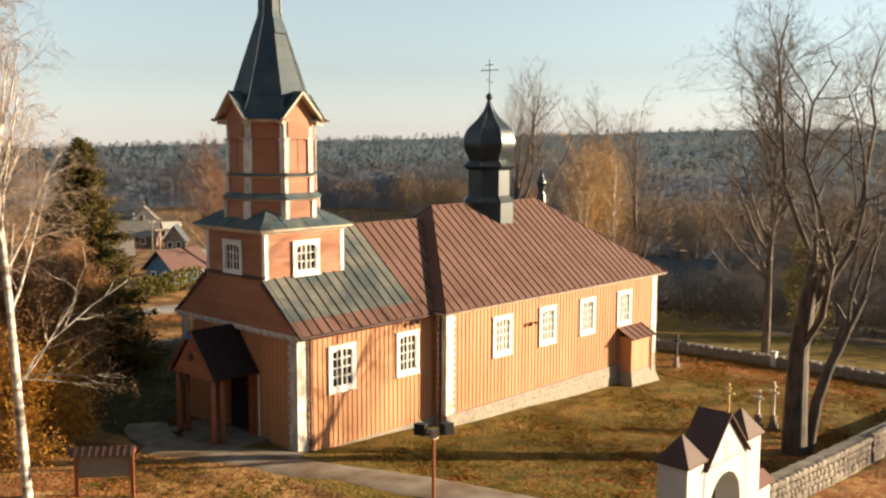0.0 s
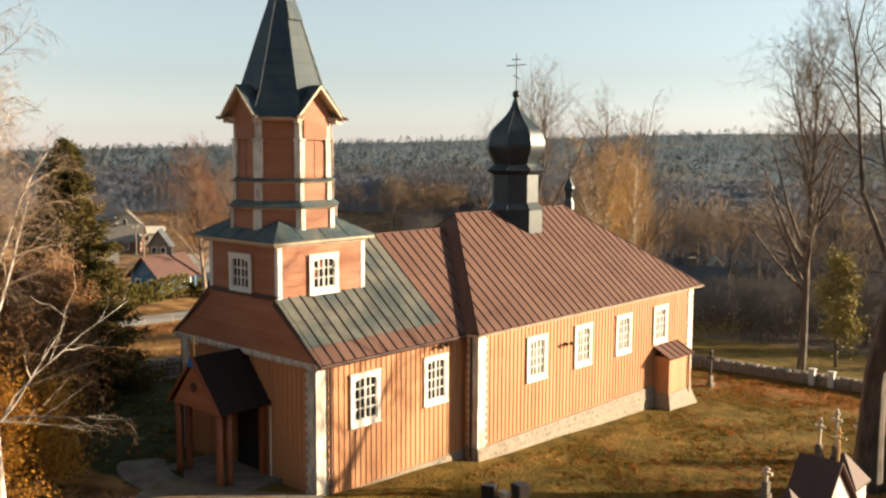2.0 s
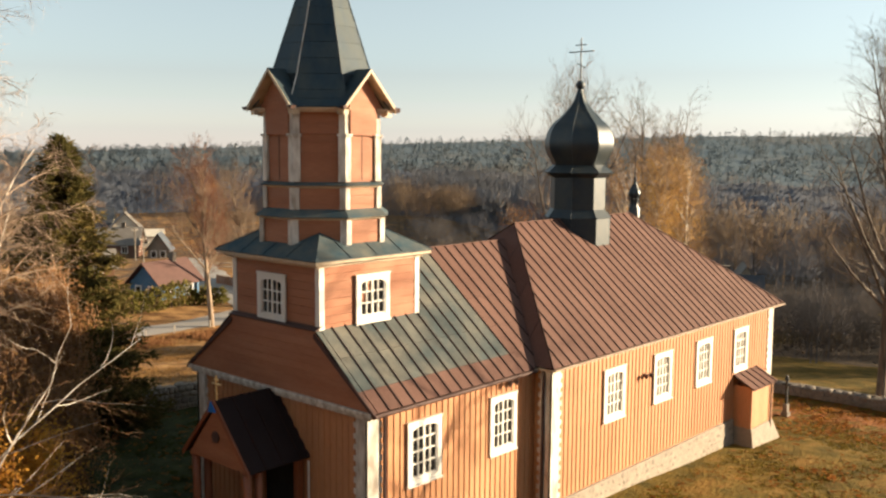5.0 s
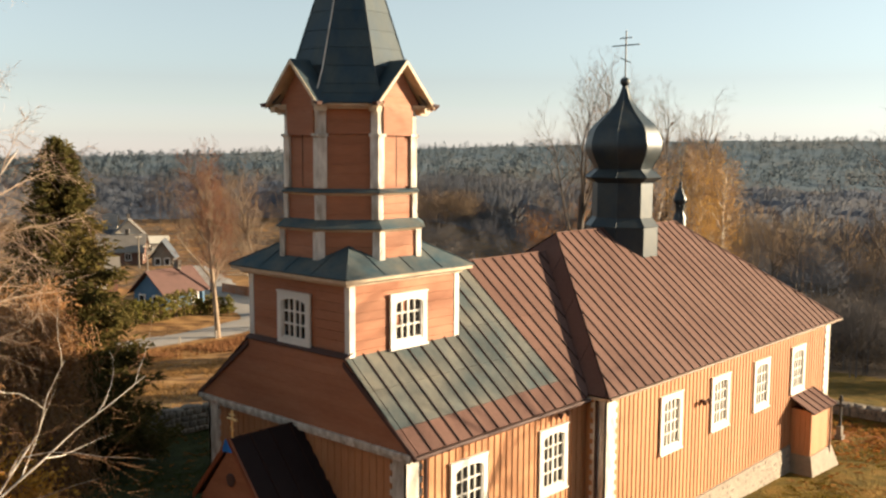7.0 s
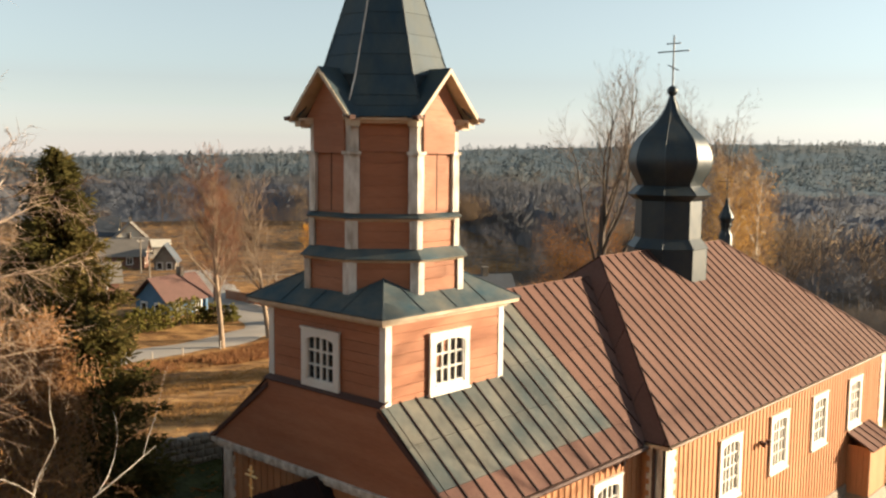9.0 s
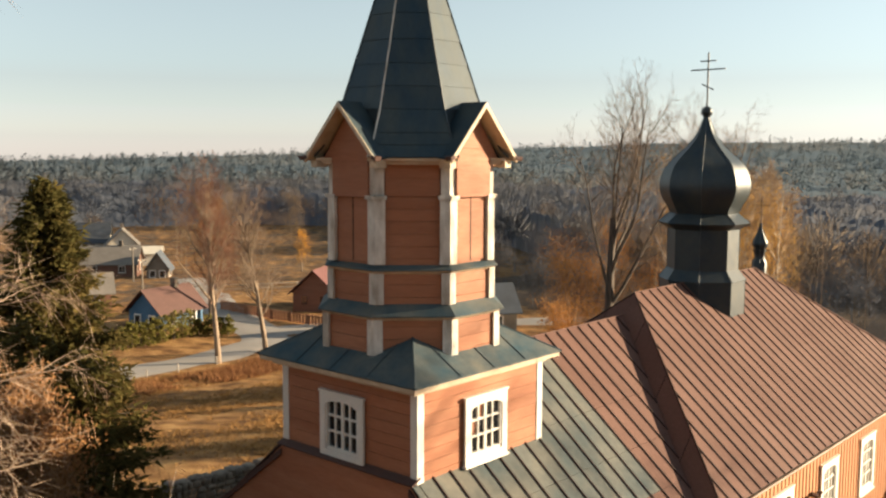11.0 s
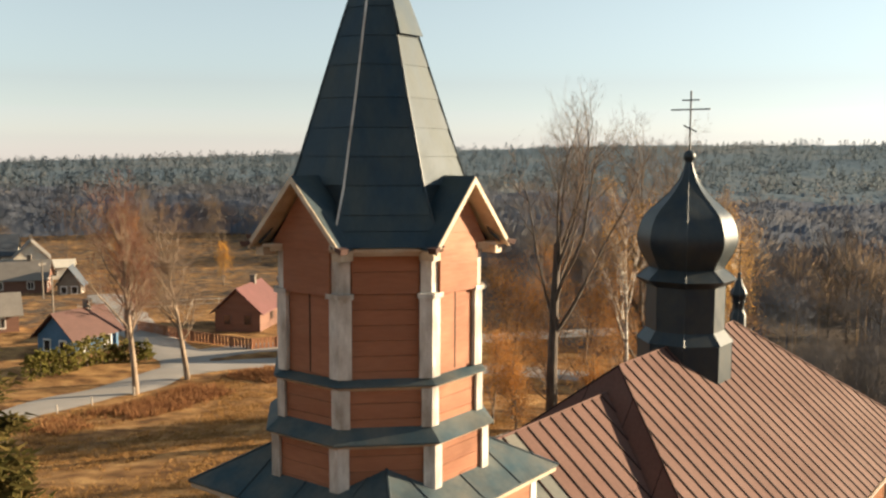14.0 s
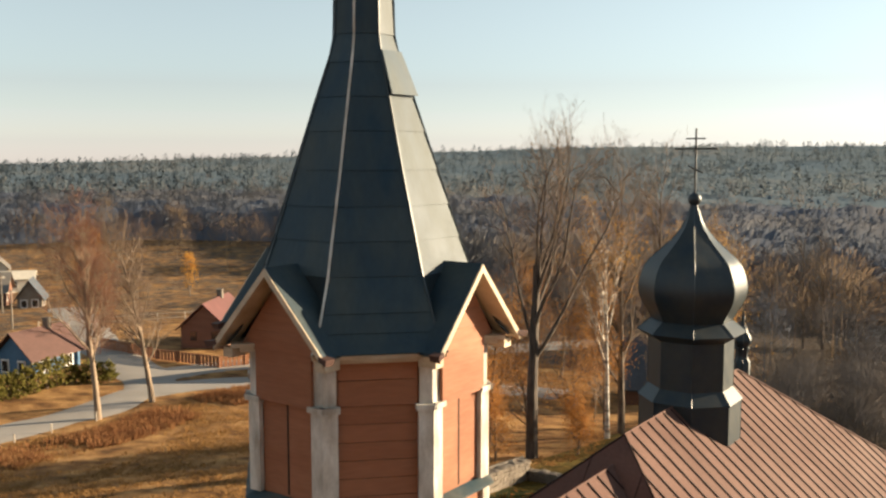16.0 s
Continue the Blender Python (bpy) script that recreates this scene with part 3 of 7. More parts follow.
for c, w in NW:
    window(church, (c, NS - 0.037, WZ0), (1, 0, 0), w, WZ1 - WZ0, 4, 4, (0, -1, 0), glass=PALE_GLASS)
for c, w in FW:
    window(church, (c, FS - 0.037, WZ0 - 0.03), (1, 0, 0), w, WZ1 - WZ0, 4, 4, (0, -1, 0))
# near-black block stands in for the unlit inside behind door and windows
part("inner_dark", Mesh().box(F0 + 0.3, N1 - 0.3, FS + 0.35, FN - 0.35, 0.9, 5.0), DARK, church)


def corner_board(parent, x, y, z0, z1, ox, oy, wide=0.36):
    """A white corner casing with a toothed edge on both faces. ox, oy: the outward sides (-1 or 1)."""
    c = part("corner_board", Mesh().box(min(x + ox * 0.06, x - ox * wide), max(x + ox * 0.06, x - ox * wide), min(y + oy * 0.06, y - oy * 0.02), max(y + oy * 0.06, y - oy * 0.02), z0, z1)
             .box(min(x + ox * 0.06, x - ox * 0.02), max(x + ox * 0.06, x - ox * 0.02), min(y + oy * 0.058, y - oy * wide), max(y + oy * 0.058, y - oy * wide), z0, z1), WORN, parent, "white toothed corner casing")
    z = z0 + 0.1
    while z < z1 - 0.2:
        for face in (0, 1):
            if face == 0:
                e = (x - ox * wide, x - ox * (wide + 0.09))
                piece("tooth", WORN, c, min(e), max(e), y + oy * 0.056, y - oy * 0.01, z, z + 0.14)
            else:
                e = (y - oy * wide, y - oy * (wide + 0.09))
                piece("tooth", WORN, c, x + ox * 0.056, x - ox * 0.01, min(e), max(e), z, z + 0.14)
        z += 0.28
    return c


corner_board(church, F0, FS, 1.05, 5.10, -1, -1)
corner_board(church, F0, FN, 1.05, 5.10, -1, 1)
corner_board(church, N0, NS, PZ, EZ - 0.12, -1, -1)
corner_board(church, N1, NS, PZ, EZ - 0.12, 1, -1)
corner_board(church, N0, NN, PZ, EZ - 0.12, -1, 1)
corner_board(church, N1, NN, PZ, EZ - 0.12, 1, 1)


def plinth(a, b, out, z0, z1):
    """A battered stone footing of separate field stones in mortar."""
    a, b, o = Vector((*a, 0)), Vector((*b, 0)), Vector((*out, 0))
    way, length = (b - a).normalized(), (b - a).length
    rot = Matrix(((way.x, o.x, 0, a.x), (way.y, o.y, 0, a.y), (0, 0, 1, 0), (0, 0, 0, 1)))
    base = part("plinth", Mesh().hexa([rot @ Vector(q) for q in ((0, -0.1, z0), (length, -0.1, z0), (length, 0.17, z0), (0, 0.17, z0), (0, -0.1, z1), (length, -0.1, z1), (length, 0.06, z1 - 0.03), (0, 0.06, z1 - 0.03))]), MORTAR, church, "mortared field-stone footing")
    rng = random.Random(int(a.x * 7 + a.y))
    z = z1 - 0.06
    while z > z0 + 0.1:
        h, u = rng.uniform(0.16, 0.26), 0.0
        while u < length - 0.1:
            w = min(rng.uniform(0.18, 0.42), length - u)
            d = 0.06 + 0.11 * (z1 - z) / (z1 - z0)
            hh = h * rng.uniform(0.6, 1.0)
            if rng.random() < 0.75:
                piece("stone", PLINTH_STONE, base, u + 0.02, u + w * rng.uniform(0.7, 0.95), d - 0.08, d + rng.uniform(0.006, 0.022), z - hh, z - 0.02, rot @ pose(0, 0, 0, 0, rng.uniform(-0.3, 0.3), 0), 0.24)
            u += w
        z -= h


plinth((N0 - 0.02, NS), (N1 + 0.02, NS), (0, -1), -0.35, PZ)
plinth((N1, NS), (N1, NN), (1, 0), -0.5, PZ)
plinth((N0, FS), (N0, NS), (-1, 0), 0.2, PZ)
plinth((F0 + 0.1, FS), (N0, FS), (0, -1), 0.3, 1.05)
part("plinth_core", Mesh().box(F0 + 0.02, N0 + 0.3, FS + 0.02, FN - 0.02, -0.2, 1.04).box(N0 + 0.05, N1 - 0.05, NS + 0.05, NN - 0.05, -0.6, 1.09), MORTAR, church)

# west gable of level boards, with a pent moulding below and a tin ledge above
gable = part("gable", Mesh().slab([(F0 - 0.10, CY - 3.78, 5.26), (F0 - 0.10, CY + 3.78, 5.26), (F0 - 0.10, CY + 1.76, 6.99), (F0 - 0.10, CY - 1.76, 6.99)], (0.12, 0, 0)), SIDING, church, "gable of level orange boards")
for k in range(8):
    z0, z1 = 5.26 + k * 0.216, 5.26 + (k + 1) * 0.216
    h0, h1 = 3.78 - (z0 - 5.26) * 1.169, 3.78 - (z1 - 5.26) * 1.169
    part("board", Mesh().slab([(F0 - 0.13, CY - h0, z0 + 0.006), (F0 - 0.13, CY + h0, z0 + 0.006), (F0 - 0.118, CY + h1, z1), (F0 - 0.118, CY - h1, z1)], (0.03, 0, 0)), SIDING, gable)
part("pent_moulding", Mesh().box(F0 - 0.2, F0 + 0.02, CY - 3.84, CY + 3.84, 5.18, 5.28).box(F0 - 0.14, F0 + 0.02, CY - 3.78, CY + 3.78, 5.08, 5.18), WORN, church, "weathered white moulding")
part("tin_ledge", Mesh().slab([(F0 - 0.17, CY - 1.84, 7.0), (F0 - 0.17, CY + 1.84, 7.0), (CX - 1.75, CY + 1.84, 7.10), (CX - 1.75, CY - 1.84, 7.10)], (0, 0, 0.03)), DARK_TIN, church)


# bell tower
def siding(parent, name, a, b, z0, z1, out, n, hole=None):
    """Level boards on a face from a to b in plan, each slightly lapped."""
    a, b, o = Vector((*a, 0)), Vector((*b, 0)), Vector((*out, 0)).normalized()
    way, length = (b - a).normalized(), (b - a).length
    rot = Matrix(((way.x, o.x, 0, a.x), (way.y, o.y, 0, a.y), (0, 0, 1, 0), (0, 0, 0, 1)))
    w = part(name, Mesh().box(0, length, -0.127, -0.012, z0, z1, rot), SIDING, parent)
    for k in range(n):
        p, q = z0 + (z1 - z0) * k / n, z0 + (z1 - z0) * (k + 1) / n
        spans = [(0, length)]
        if hole and hole[2] < (p + q) / 2 < hole[3]:
            spans = [(0, hole[0]), (hole[1], length)]
        for s0, s1 in spans:
            piece("board", SIDING, w, s0, s1, -0.014, 0.012, p + 0.004, q - 0.004, rot @ pose(0, 0, 0, 0, 0, 0), 0.04)
    return w


tower = part("bell_tower", Mesh().box(CX - 1.635, CX + 1.635, CY - 1.635, CY + 1.635, 5.236, 8.901), SIDING, church, "square tower base of level orange boards")
H = 1.793
siding(tower, "tower_wall", (CX - H, CY + H), (CX - H, CY - H), 6.283, 8.84, (-1, 0), 12)
siding(tower, "tower_wall", (CX - H, CY - H), (CX + H, CY - H), 6.283, 8.84, (0, -1), 12)
siding(tower, "tower_wall", (CX + H, CY - H), (CX + H, CY + H), 6.283, 8.84, (1, 0), 12)
siding(tower, "tower_wall", (CX + H, CY + H), (CX - H, CY + H), 6.283, 8.84, (0, 1), 12)
for sx in (-1, 1):
    for sy in (-1, 1):
        x, y = CX + sx * H, CY + sy * H
        part("corner_board", Mesh().box(min(x + sx * 0.03, x - sx * 0.137), max(x + sx * 0.03, x - sx * 0.137), min(y + sy * 0.03, y - sy * 0.02), max(y + sy * 0.03, y - sy * 0.02), 6.283, 8.80)
             .box(min(x + sx * 0.028, x - sx * 0.02), max(x + sx * 0.028, x - sx * 0.02), min(y + sy * 0.028, y - sy * 0.137), max(y + sy * 0.028, y - sy * 0.137), 6.283, 8.80), WHITE, tower)
window(tower, (CX - H - 0.045, CY + 0.06, 7.03), (0, -1, 0), 1.18, 1.26, 4, 3, (-1, 0, 0))
window(tower, (CX, CY - H - 0.045, 7.03), (1, 0, 0), 1.22, 1.26, 4, 3, (0, -1, 0))

TX, TY = CX - 0.04, CY + 0.04  # axis of the octagon and the spire
# skirt roof under the octagon
SK = 2.13
part("skirt_soffit", Mesh().box(TX - SK + 0.03, TX + SK - 0.03, TY - SK + 0.03, TY + SK - 0.03, 8.707, 8.78).box(TX - 1.92, TX + 1.92, TY - 1.92, TY + 1.92, 8.612, 8.707), CREAM, tower)
for k in range(4):
    m = Matrix.Translation((TX, TY, 0)) @ Matrix.Rotation(k * math.pi / 2, 4, "Z")
    cornersq = [m @ Vector(q) for q in ((-SK, -SK, 8.785), (SK, -SK, 8.785), (1.10, -1.10, 9.41), (-1.10, -1.10, 9.41))]
    part("skirt_roof", Mesh().slab(cornersq, (0, 0, 0.03)), SKIRT_SHEET, tower, "weathered blue-grey sheet skirt roof")
    part("hip_cap", Mesh().rod(cornersq[0] + Vector((0, 0, 0.025)), cornersq[3] + Vector((0, 0, 0.025)), 0.025), BLUE_SHEET, tower)
    for u in (-0.95, 0.0, 0.95):
        p = [m @ Vector((u, -SK + 0.0, 8.82)), m @ Vector((u * 1.002, -1.266, 8.82 + 0.864 * 0.607))]
        part("seam", Mesh().rod(p[0], p[1], 0.012, sides=4), BLUE_SHEET, tower)


def octo(r, a, z):
    """The eight corners of a tower octagon: cardinal faces 2a wide at r from the axis."""
    return [Vector((TX + x, TY + y, z)) for x, y in ((r, -a), (r, a), (a, r), (-a, r), (-r, a), (-r, -a), (-a, -r), (a, -r))]


def stage(z0, z1, r, a, boards):
    """One storey of the octagon: level boards face by face between white pilasters."""
    body = part("octagon_core", Mesh().rings([octo(r - 0.148, a - 0.05, z0), octo(r - 0.148, a - 0.05, z1)]), SIDING, tower)
    c = octo(r, a, 0)
    for i in range(8):
        p, q = c[i], c[(i + 1) % 8]
        mid = (p + q) / 2 - Vector((TX, TY, 0))
        siding(body, "panel", p.xy, q.xy, z0, z1, mid.xy, boards)
    return body


stage(8.692, 9.844, 1.62, 0.66, 5)
stage(9.896, 10.598, 1.53, 0.615, 3)
belfry = stage(10.598, 12.629, 1.485, 0.59, 9)


def skirting(z_low, z_high, r_low, r_high, a_low, a_high, name="drip_roof"):
    low, high = octo(r_low, a_low, z_low), octo(r_high, a_high, z_high)
    for i in range(8):
        k = (i + 1) % 8
        part(name, Mesh().slab([low[i], low[k], high[k], high[i]], (0, 0, -0.025)), SKIRT_SHEET, tower)
    part("drip_edge", Mesh().rings([octo(r_low - 0.105, a_low - 0.03, z_low - 0.09), octo(r_low - 0.03, a_low - 0.01, z_low - 0.02)]), CREAM, tower)


skirting(9.82, 10.07, 1.78, 1.47, 0.70, 0.59)
skirting(10.64, 10.744, 1.66, 1.43, 0.645, 0.57)


def pilasters(z0, z1, r, a, wide, deep, cap=False):
    """White boards that wrap each corner of the octagon."""
    c = octo(r, a, 0)
    for i in range(8):
        prev, here, nxt = c[i - 1], c[i], c[(i + 1) % 8]
        for other in (prev, nxt):
            way = (other - here).normalized()
            out = Vector((way.y, -way.x, 0))
            if out.dot(here - Vector((TX, TY, 0))) < 0:
                out = -out
            e = out * deep
            b0 = here - way * deep * 0.422
            m = Mesh().slab([b0 + Vector((0, 0, z0)), here + way * wide + Vector((0, 0, z0)), here + way * wide + e + Vector((0, 0, z0)), b0 + e + Vector((0, 0, z0))], (0, 0, z1 - z0))
            p = part("pilaster", m, WORN, tower, "flaking white corner board")
            if cap:
                g = out * (deep + 0.04)
                part("capital", Mesh().slab([b0 - way * 0.03 + Vector((0, 0, 11.896)), here + way * (wide + 0.03) + Vector((0, 0, 11.896)), here + way * (wide + 0.03) + g + Vector((0, 0, 11.896)), b0 - way * 0.03 + g + Vector((0, 0, 11.896))], (0, 0, 0.07)), WORN, p)


pilasters(8.796, 9.77, 1.64, 0.667, 0.148, 0.045)
pilasters(10.001, 10.577, 1.55, 0.622, 0.137, 0.045)
pilasters(10.723, 11.938, 1.515, 0.60, 0.158, 0.07, True)
pilasters(11.938, 12.608, 1.505, 0.597, 0.137, 0.055)
# shutters in the cardinal faces, boarded frieze above all faces
for k in range(4):
    m = Matrix.Translation((TX, TY, 0)) @ Matrix.Rotation(k * math.pi / 2, 4, "Z")
    for s in (-1, 1):
        part("shutter", Mesh().box(min(0.008 * s, s * 0.42), max(0.008 * s, s * 0.42), -1.525, -1.49, 10.76, 11.93, m), SIDING, belfry, "plain boarded belfry shutter")
    part("frieze", Mesh().box(-0.47, 0.47, -1.605, -1.48, 11.93, 12.62, m), SIDING, belfry)
    # black strip over the joint stands in for the shade of the gap
    part("shutter_gap", Mesh().box(-0.012, 0.012, -1.529, -1.5, 10.76, 11.93, m), DARK, belfry)
    d = Matrix.Translation((TX, TY, 0)) @ Matrix.Rotation(k * math.pi / 2 + math.pi / 4, 4, "Z")
    for j in range(2):
        part("frieze", Mesh().box(-0.48, 0.48, -1.51, -1.42, 11.96 + j * 0.325, 12.275 + j * 0.325, d), SIDING, belfry)
    # cornice on the diagonal faces
    part("cornice", Mesh().box(-0.80, 0.80, -1.76, -1.3, 12.585, 12.635, d).box(-0.76, 0.76, -1.66, -1.3, 12.52, 12.585, d), CREAM, tower)

# spire
SPIRE = ((1.836, 0.707, 12.65), (1.688, 0.654, 12.797), (1.53, 0.591, 13.09), (1.34, 0.527, 13.509), (1.203, 0.475, 13.928), (0.918, 0.375, 14.797), (0.622, 0.258, 15.729), (0.427, 0.177, 16.315), (0.38, 0.158, 16.546), (0.364, 0.151, 17.174), (0.316, 0.131, 18.012), (0.02, 0.008, 19.478))
spire = part("spire", Mesh().rings([octo(1.38, 0.54, 12.62)] + [octo(r - 0.015, a - 0.005, z) for r, a, z in SPIRE if r < 1.37]), BLACK_SHEET, tower, "tall octagonal spire of dark sheet")
for i in range(8):
    k = (i + 1) % 8
    heights = [12.65, 13.09, 13.509, 13.928, 14.347, 14.797, 15.289, 15.729, 16.179, 16.546, 17.174, 18.012]
    prof = lambda z: (np.interp(z, [q[2] for q in SPIRE], [q[0] for q in SPIRE]), np.interp(z, [q[2] for q in SPIRE], [q[1] for q in SPIRE]))
    for z0, z1 in zip(heights[:-1], heights[1:]):
        if i % 2 == 0 and z0 < 13.3:
            continue  # the gables stand here
        mids = [z0, (z0 + z1) / 2, z1] if z1 < 13.195 else [z0, z1]
        grow = 0.012
        mm = Mesh()
        for p, q in zip(mids[:-1], mids[1:]):
            (ra, aa), (rb, ab) = prof(p), prof(q)
            lo, hi = octo(ra + grow, aa + 0.004, p + 0.003), octo(rb + 0.002, ab, q)
            n = ((lo[i] + lo[k]) / 2 - Vector((TX, TY, p))).normalized()
            mm.slab([lo[i], lo[k], hi[k], hi[i]], -n * 0.02)
        part("spire_sheet", mm, BLUE_SHEET, spire)
    line = [octo(r + 0.008, a + 0.004, z)[i] for r, a, z in SPIRE[:-1]]
    mm = Mesh()
    for p, q in zip(line[:-1], line[1:]):
        mm.rod(p, q, 0.018, sides=5)
    part("spire_rib", mm, WORN if i in (5, 1) else BLACK_SHEET, spire)
# loose cover plate on a lit face
_lo, _hi = octo(0.644, 0.274, 15.76), octo(0.443, 0.2, 16.336)
part("cover_plate", Mesh().slab([_lo[6] + Vector((0, -0.05, 0)), _lo[7] + Vector((0, -0.05, 0)), _hi[7] + Vector((0, -0.03, 0)), _hi[6] + Vector((0, -0.03, 0))], (0, 0.03, 0)), BLUE_SHEET, spire)

# gables at the foot of the spire
for k in range(4):
    m = Matrix.Translation((TX, TY, 0)) @ Matrix.Rotation(k * math.pi / 2, 4, "Z")
    g = part("spire_gable", Mesh().slab([m @ Vector(q) for q in ((-0.75, -1.585, 12.56), (0.75, -1.585, 12.56), (0, -1.585, 13.52))], m.to_3x3() @ Vector((0, 0.1, 0))), SIDING, tower, "small boarded gable")
    for j in range(4):
        z0, z1 = 12.58 + j * 0.23, 12.58 + (j + 1) * 0.23
        h0, h1 = 0.75 * (13.52 - z0) / 0.96, max(0.02, 0.75 * (13.52 - z1) / 0.96)
        part("board", Mesh().slab([m @ Vector(q) for q in ((-h0, -1.607, z0 + 0.005), (h0, -1.607, z0 + 0.005), (h1, -1.601, z1), (-h1, -1.601, z1))], m.to_3x3() @ Vector((0, 0.03, 0))), SIDING, g)
    for s in (-1, 1):
        part("gable_roof", Mesh().slab([m @ Vector(q) for q in ((s * 0.92, -1.87, 12.62), (0, -1.87, 13.62), (0, -0.95, 13.62), (s * 0.92, -0.95, 12.62))], (0, 0, 0.03)), BLUE_SHEET, tower)
        part("bargeboard", Mesh().slab([m @ Vector(q) for q in ((s * 0.92, -1.89, 12.55), (0, -1.89, 13.54), (0, -1.89, 13.64), (s * 0.92, -1.89, 12.65))], m.to_3x3() @ Vector((0, 0.05, 0))), CREAM, tower)
        part("gable_soffit", Mesh().slab([m @ Vector(q) for q in ((s * 0.90, -1.85, 12.60), (0, -1.85, 13.57), (0, -1.52, 13.57), (s * 0.90, -1.52, 12.60))], (0, 0, -0.02)), CREAM, tower)
        part("tin_hook", Mesh().hexa([m @ Vector((s * q[0], q[1], q[2])) for q in ((0.86, -1.90, 12.62), (1.0, -1.93, 12.58), (1.0, -1.80, 12.58), (0.86, -1.78, 12.62), (0.86, -1.90, 12.68), (1.03, -1.95, 12.66), (1.03, -1.80, 12.66), (0.86, -1.78, 12.68))]), DARK_TIN, tower)
        part("eave_end", Mesh().box(min(s * 0.70, s * 0.86), max(s * 0.70, s * 0.86), -1.78, -1.52, 12.46, 12.58, m), CREAM, tower)


# domes
def onion(parent, at, profile, name, sides=8, curved=True):
    dome = part(name, Mesh().lathe([(r * 0.985, z) for r, z in profile], at, sides, math.pi / 8), BLACK_SHEET, parent, "dark sheet onion dome")
    for i in range(sides):
        ang = math.pi / 8 + 2 * math.pi * i / sides
        ang2 = ang + 2 * math.pi / sides
        mm = Mesh()
        rows = [[(at[0] + r * math.cos(t), at[1] + r * math.sin(t), at[2] + z) for t in (ang + 0.01, ang2 - 0.01)] for r, z in profile]
        k = len(rows)
        mm.add([p for row in rows for p in row], [(2 * j, 2 * j + 1, 2 * j + 3, 2 * j + 2) for j in range(k - 1)])
        part("dome_sheet", mm, BLACK_SHEET, dome, smooth=curved)
        mm = Mesh()
        for (r0, z0), (r1, z1) in zip(profile[:-1], profile[1:]):
            mm.rod((at[0] + r0 * math.cos(ang), at[1] + r0 * math.sin(ang), at[2] + z0), (at[0] + r1 * math.cos(ang), at[1] + r1 * math.sin(ang), at[2] + z1), 0.012, sides=4)
        part("dome_rib", mm, BLACK_SHEET, dome)
    return dome


def cross(parent, at, h, wide, r, material, name="cross"):
    """A three-barred cross whose bars run north to south."""
    x, y, z = at
    c = part(name, Mesh().rod((x, y, z), (x, y, z + h), r), material, parent)
    part("bar", Mesh().rod((x, y - wide / 2, z + h * 0.69), (x, y + wide / 2, z + h * 0.69), r * 0.9), material, c)
    part("bar", Mesh().rod((x, y - wide * 0.23, z + h * 0.845), (x, y + wide * 0.23, z + h * 0.845), r * 0.8), material, c)
    part("bar", Mesh().rod((x, y - wide * 0.17, z + h * 0.32), (x, y + wide * 0.17, z + h * 0.43), r * 0.8), material, c)
    return c


def smooth_profile(points, n=4):
    z = [p[1] for p in points]
    r = [p[0] for p in points]
    out = []
    for i in range(len(points) - 1):
        p0, p1, p2, p3 = points[max(i - 1, 0)], points[i], points[i + 1], points[min(i + 2, len(points) - 1)]
        for j in range(n):
            t = j / n
            out.append(tuple(0.5 * (2 * b + (c - a) * t + (2 * a - 5 * b + 4 * c - d) * t * t + (3 * b - a - 3 * c + d) * t ** 3) for a, b, c, d in zip(p0, p1, p2, p3)))
    return out + [points[-1]]


DRUM = [(1.22, 7.5), (1.22, 9.08), (1.26, 9.10), (1.02, 9.40), (1.02, 10.56), (1.07, 10.60), (1.31, 10.75), (0.98, 11.02)]
BULB = smooth_profile([(0.96, 11.02), (1.05, 11.2), (1.24, 11.55), (1.28, 11.90), (1.12, 12.38), (0.80, 12.71), (0.52, 12.98), (0.26, 13.32), (0.11, 13.7), (0.08, 13.82)])
onion(church, (DX, CY, 0), DRUM, "dome_drum", curved=False)
onion(church, (DX, CY, 0), BULB, "onion_dome")
part("ball", Mesh().lathe([(0.165 * math.sin(math.pi * i / 8) + 0.002, -0.165 * math.cos(math.pi * i / 8)) for i in range(9)], (DX, CY, 13.95), 14), BLACK_SHEET, church, smooth=True)
cross(church, (DX, CY, 14.08), 1.57, 1.06, 0.024, IRON)
SX = 37.1
onion(church, (SX, CY, 0), [(0.23, 8.6), (0.23, 9.22), (0.16, 9.33), (0.16, 9.55), (0.21, 9.60), (0.16, 9.66)] + smooth_profile([(0.16, 9.66), (0.245, 9.80), (0.225, 9.92), (0.14, 10.09), (0.055, 10.3), (0.03, 10.42)], 3), "small_onion_dome")
part("ball", Mesh().lathe([(0.06 * math.sin(math.pi * i / 6) + 0.002, -0.06 * math.cos(math.pi * i / 6)) for i in range(7)], (SX, CY, 10.45), 10), BLACK_SHEET, church, smooth=True)
cross(church, (SX, CY, 10.5), 0.85, 0.6, 0.014, IRON)

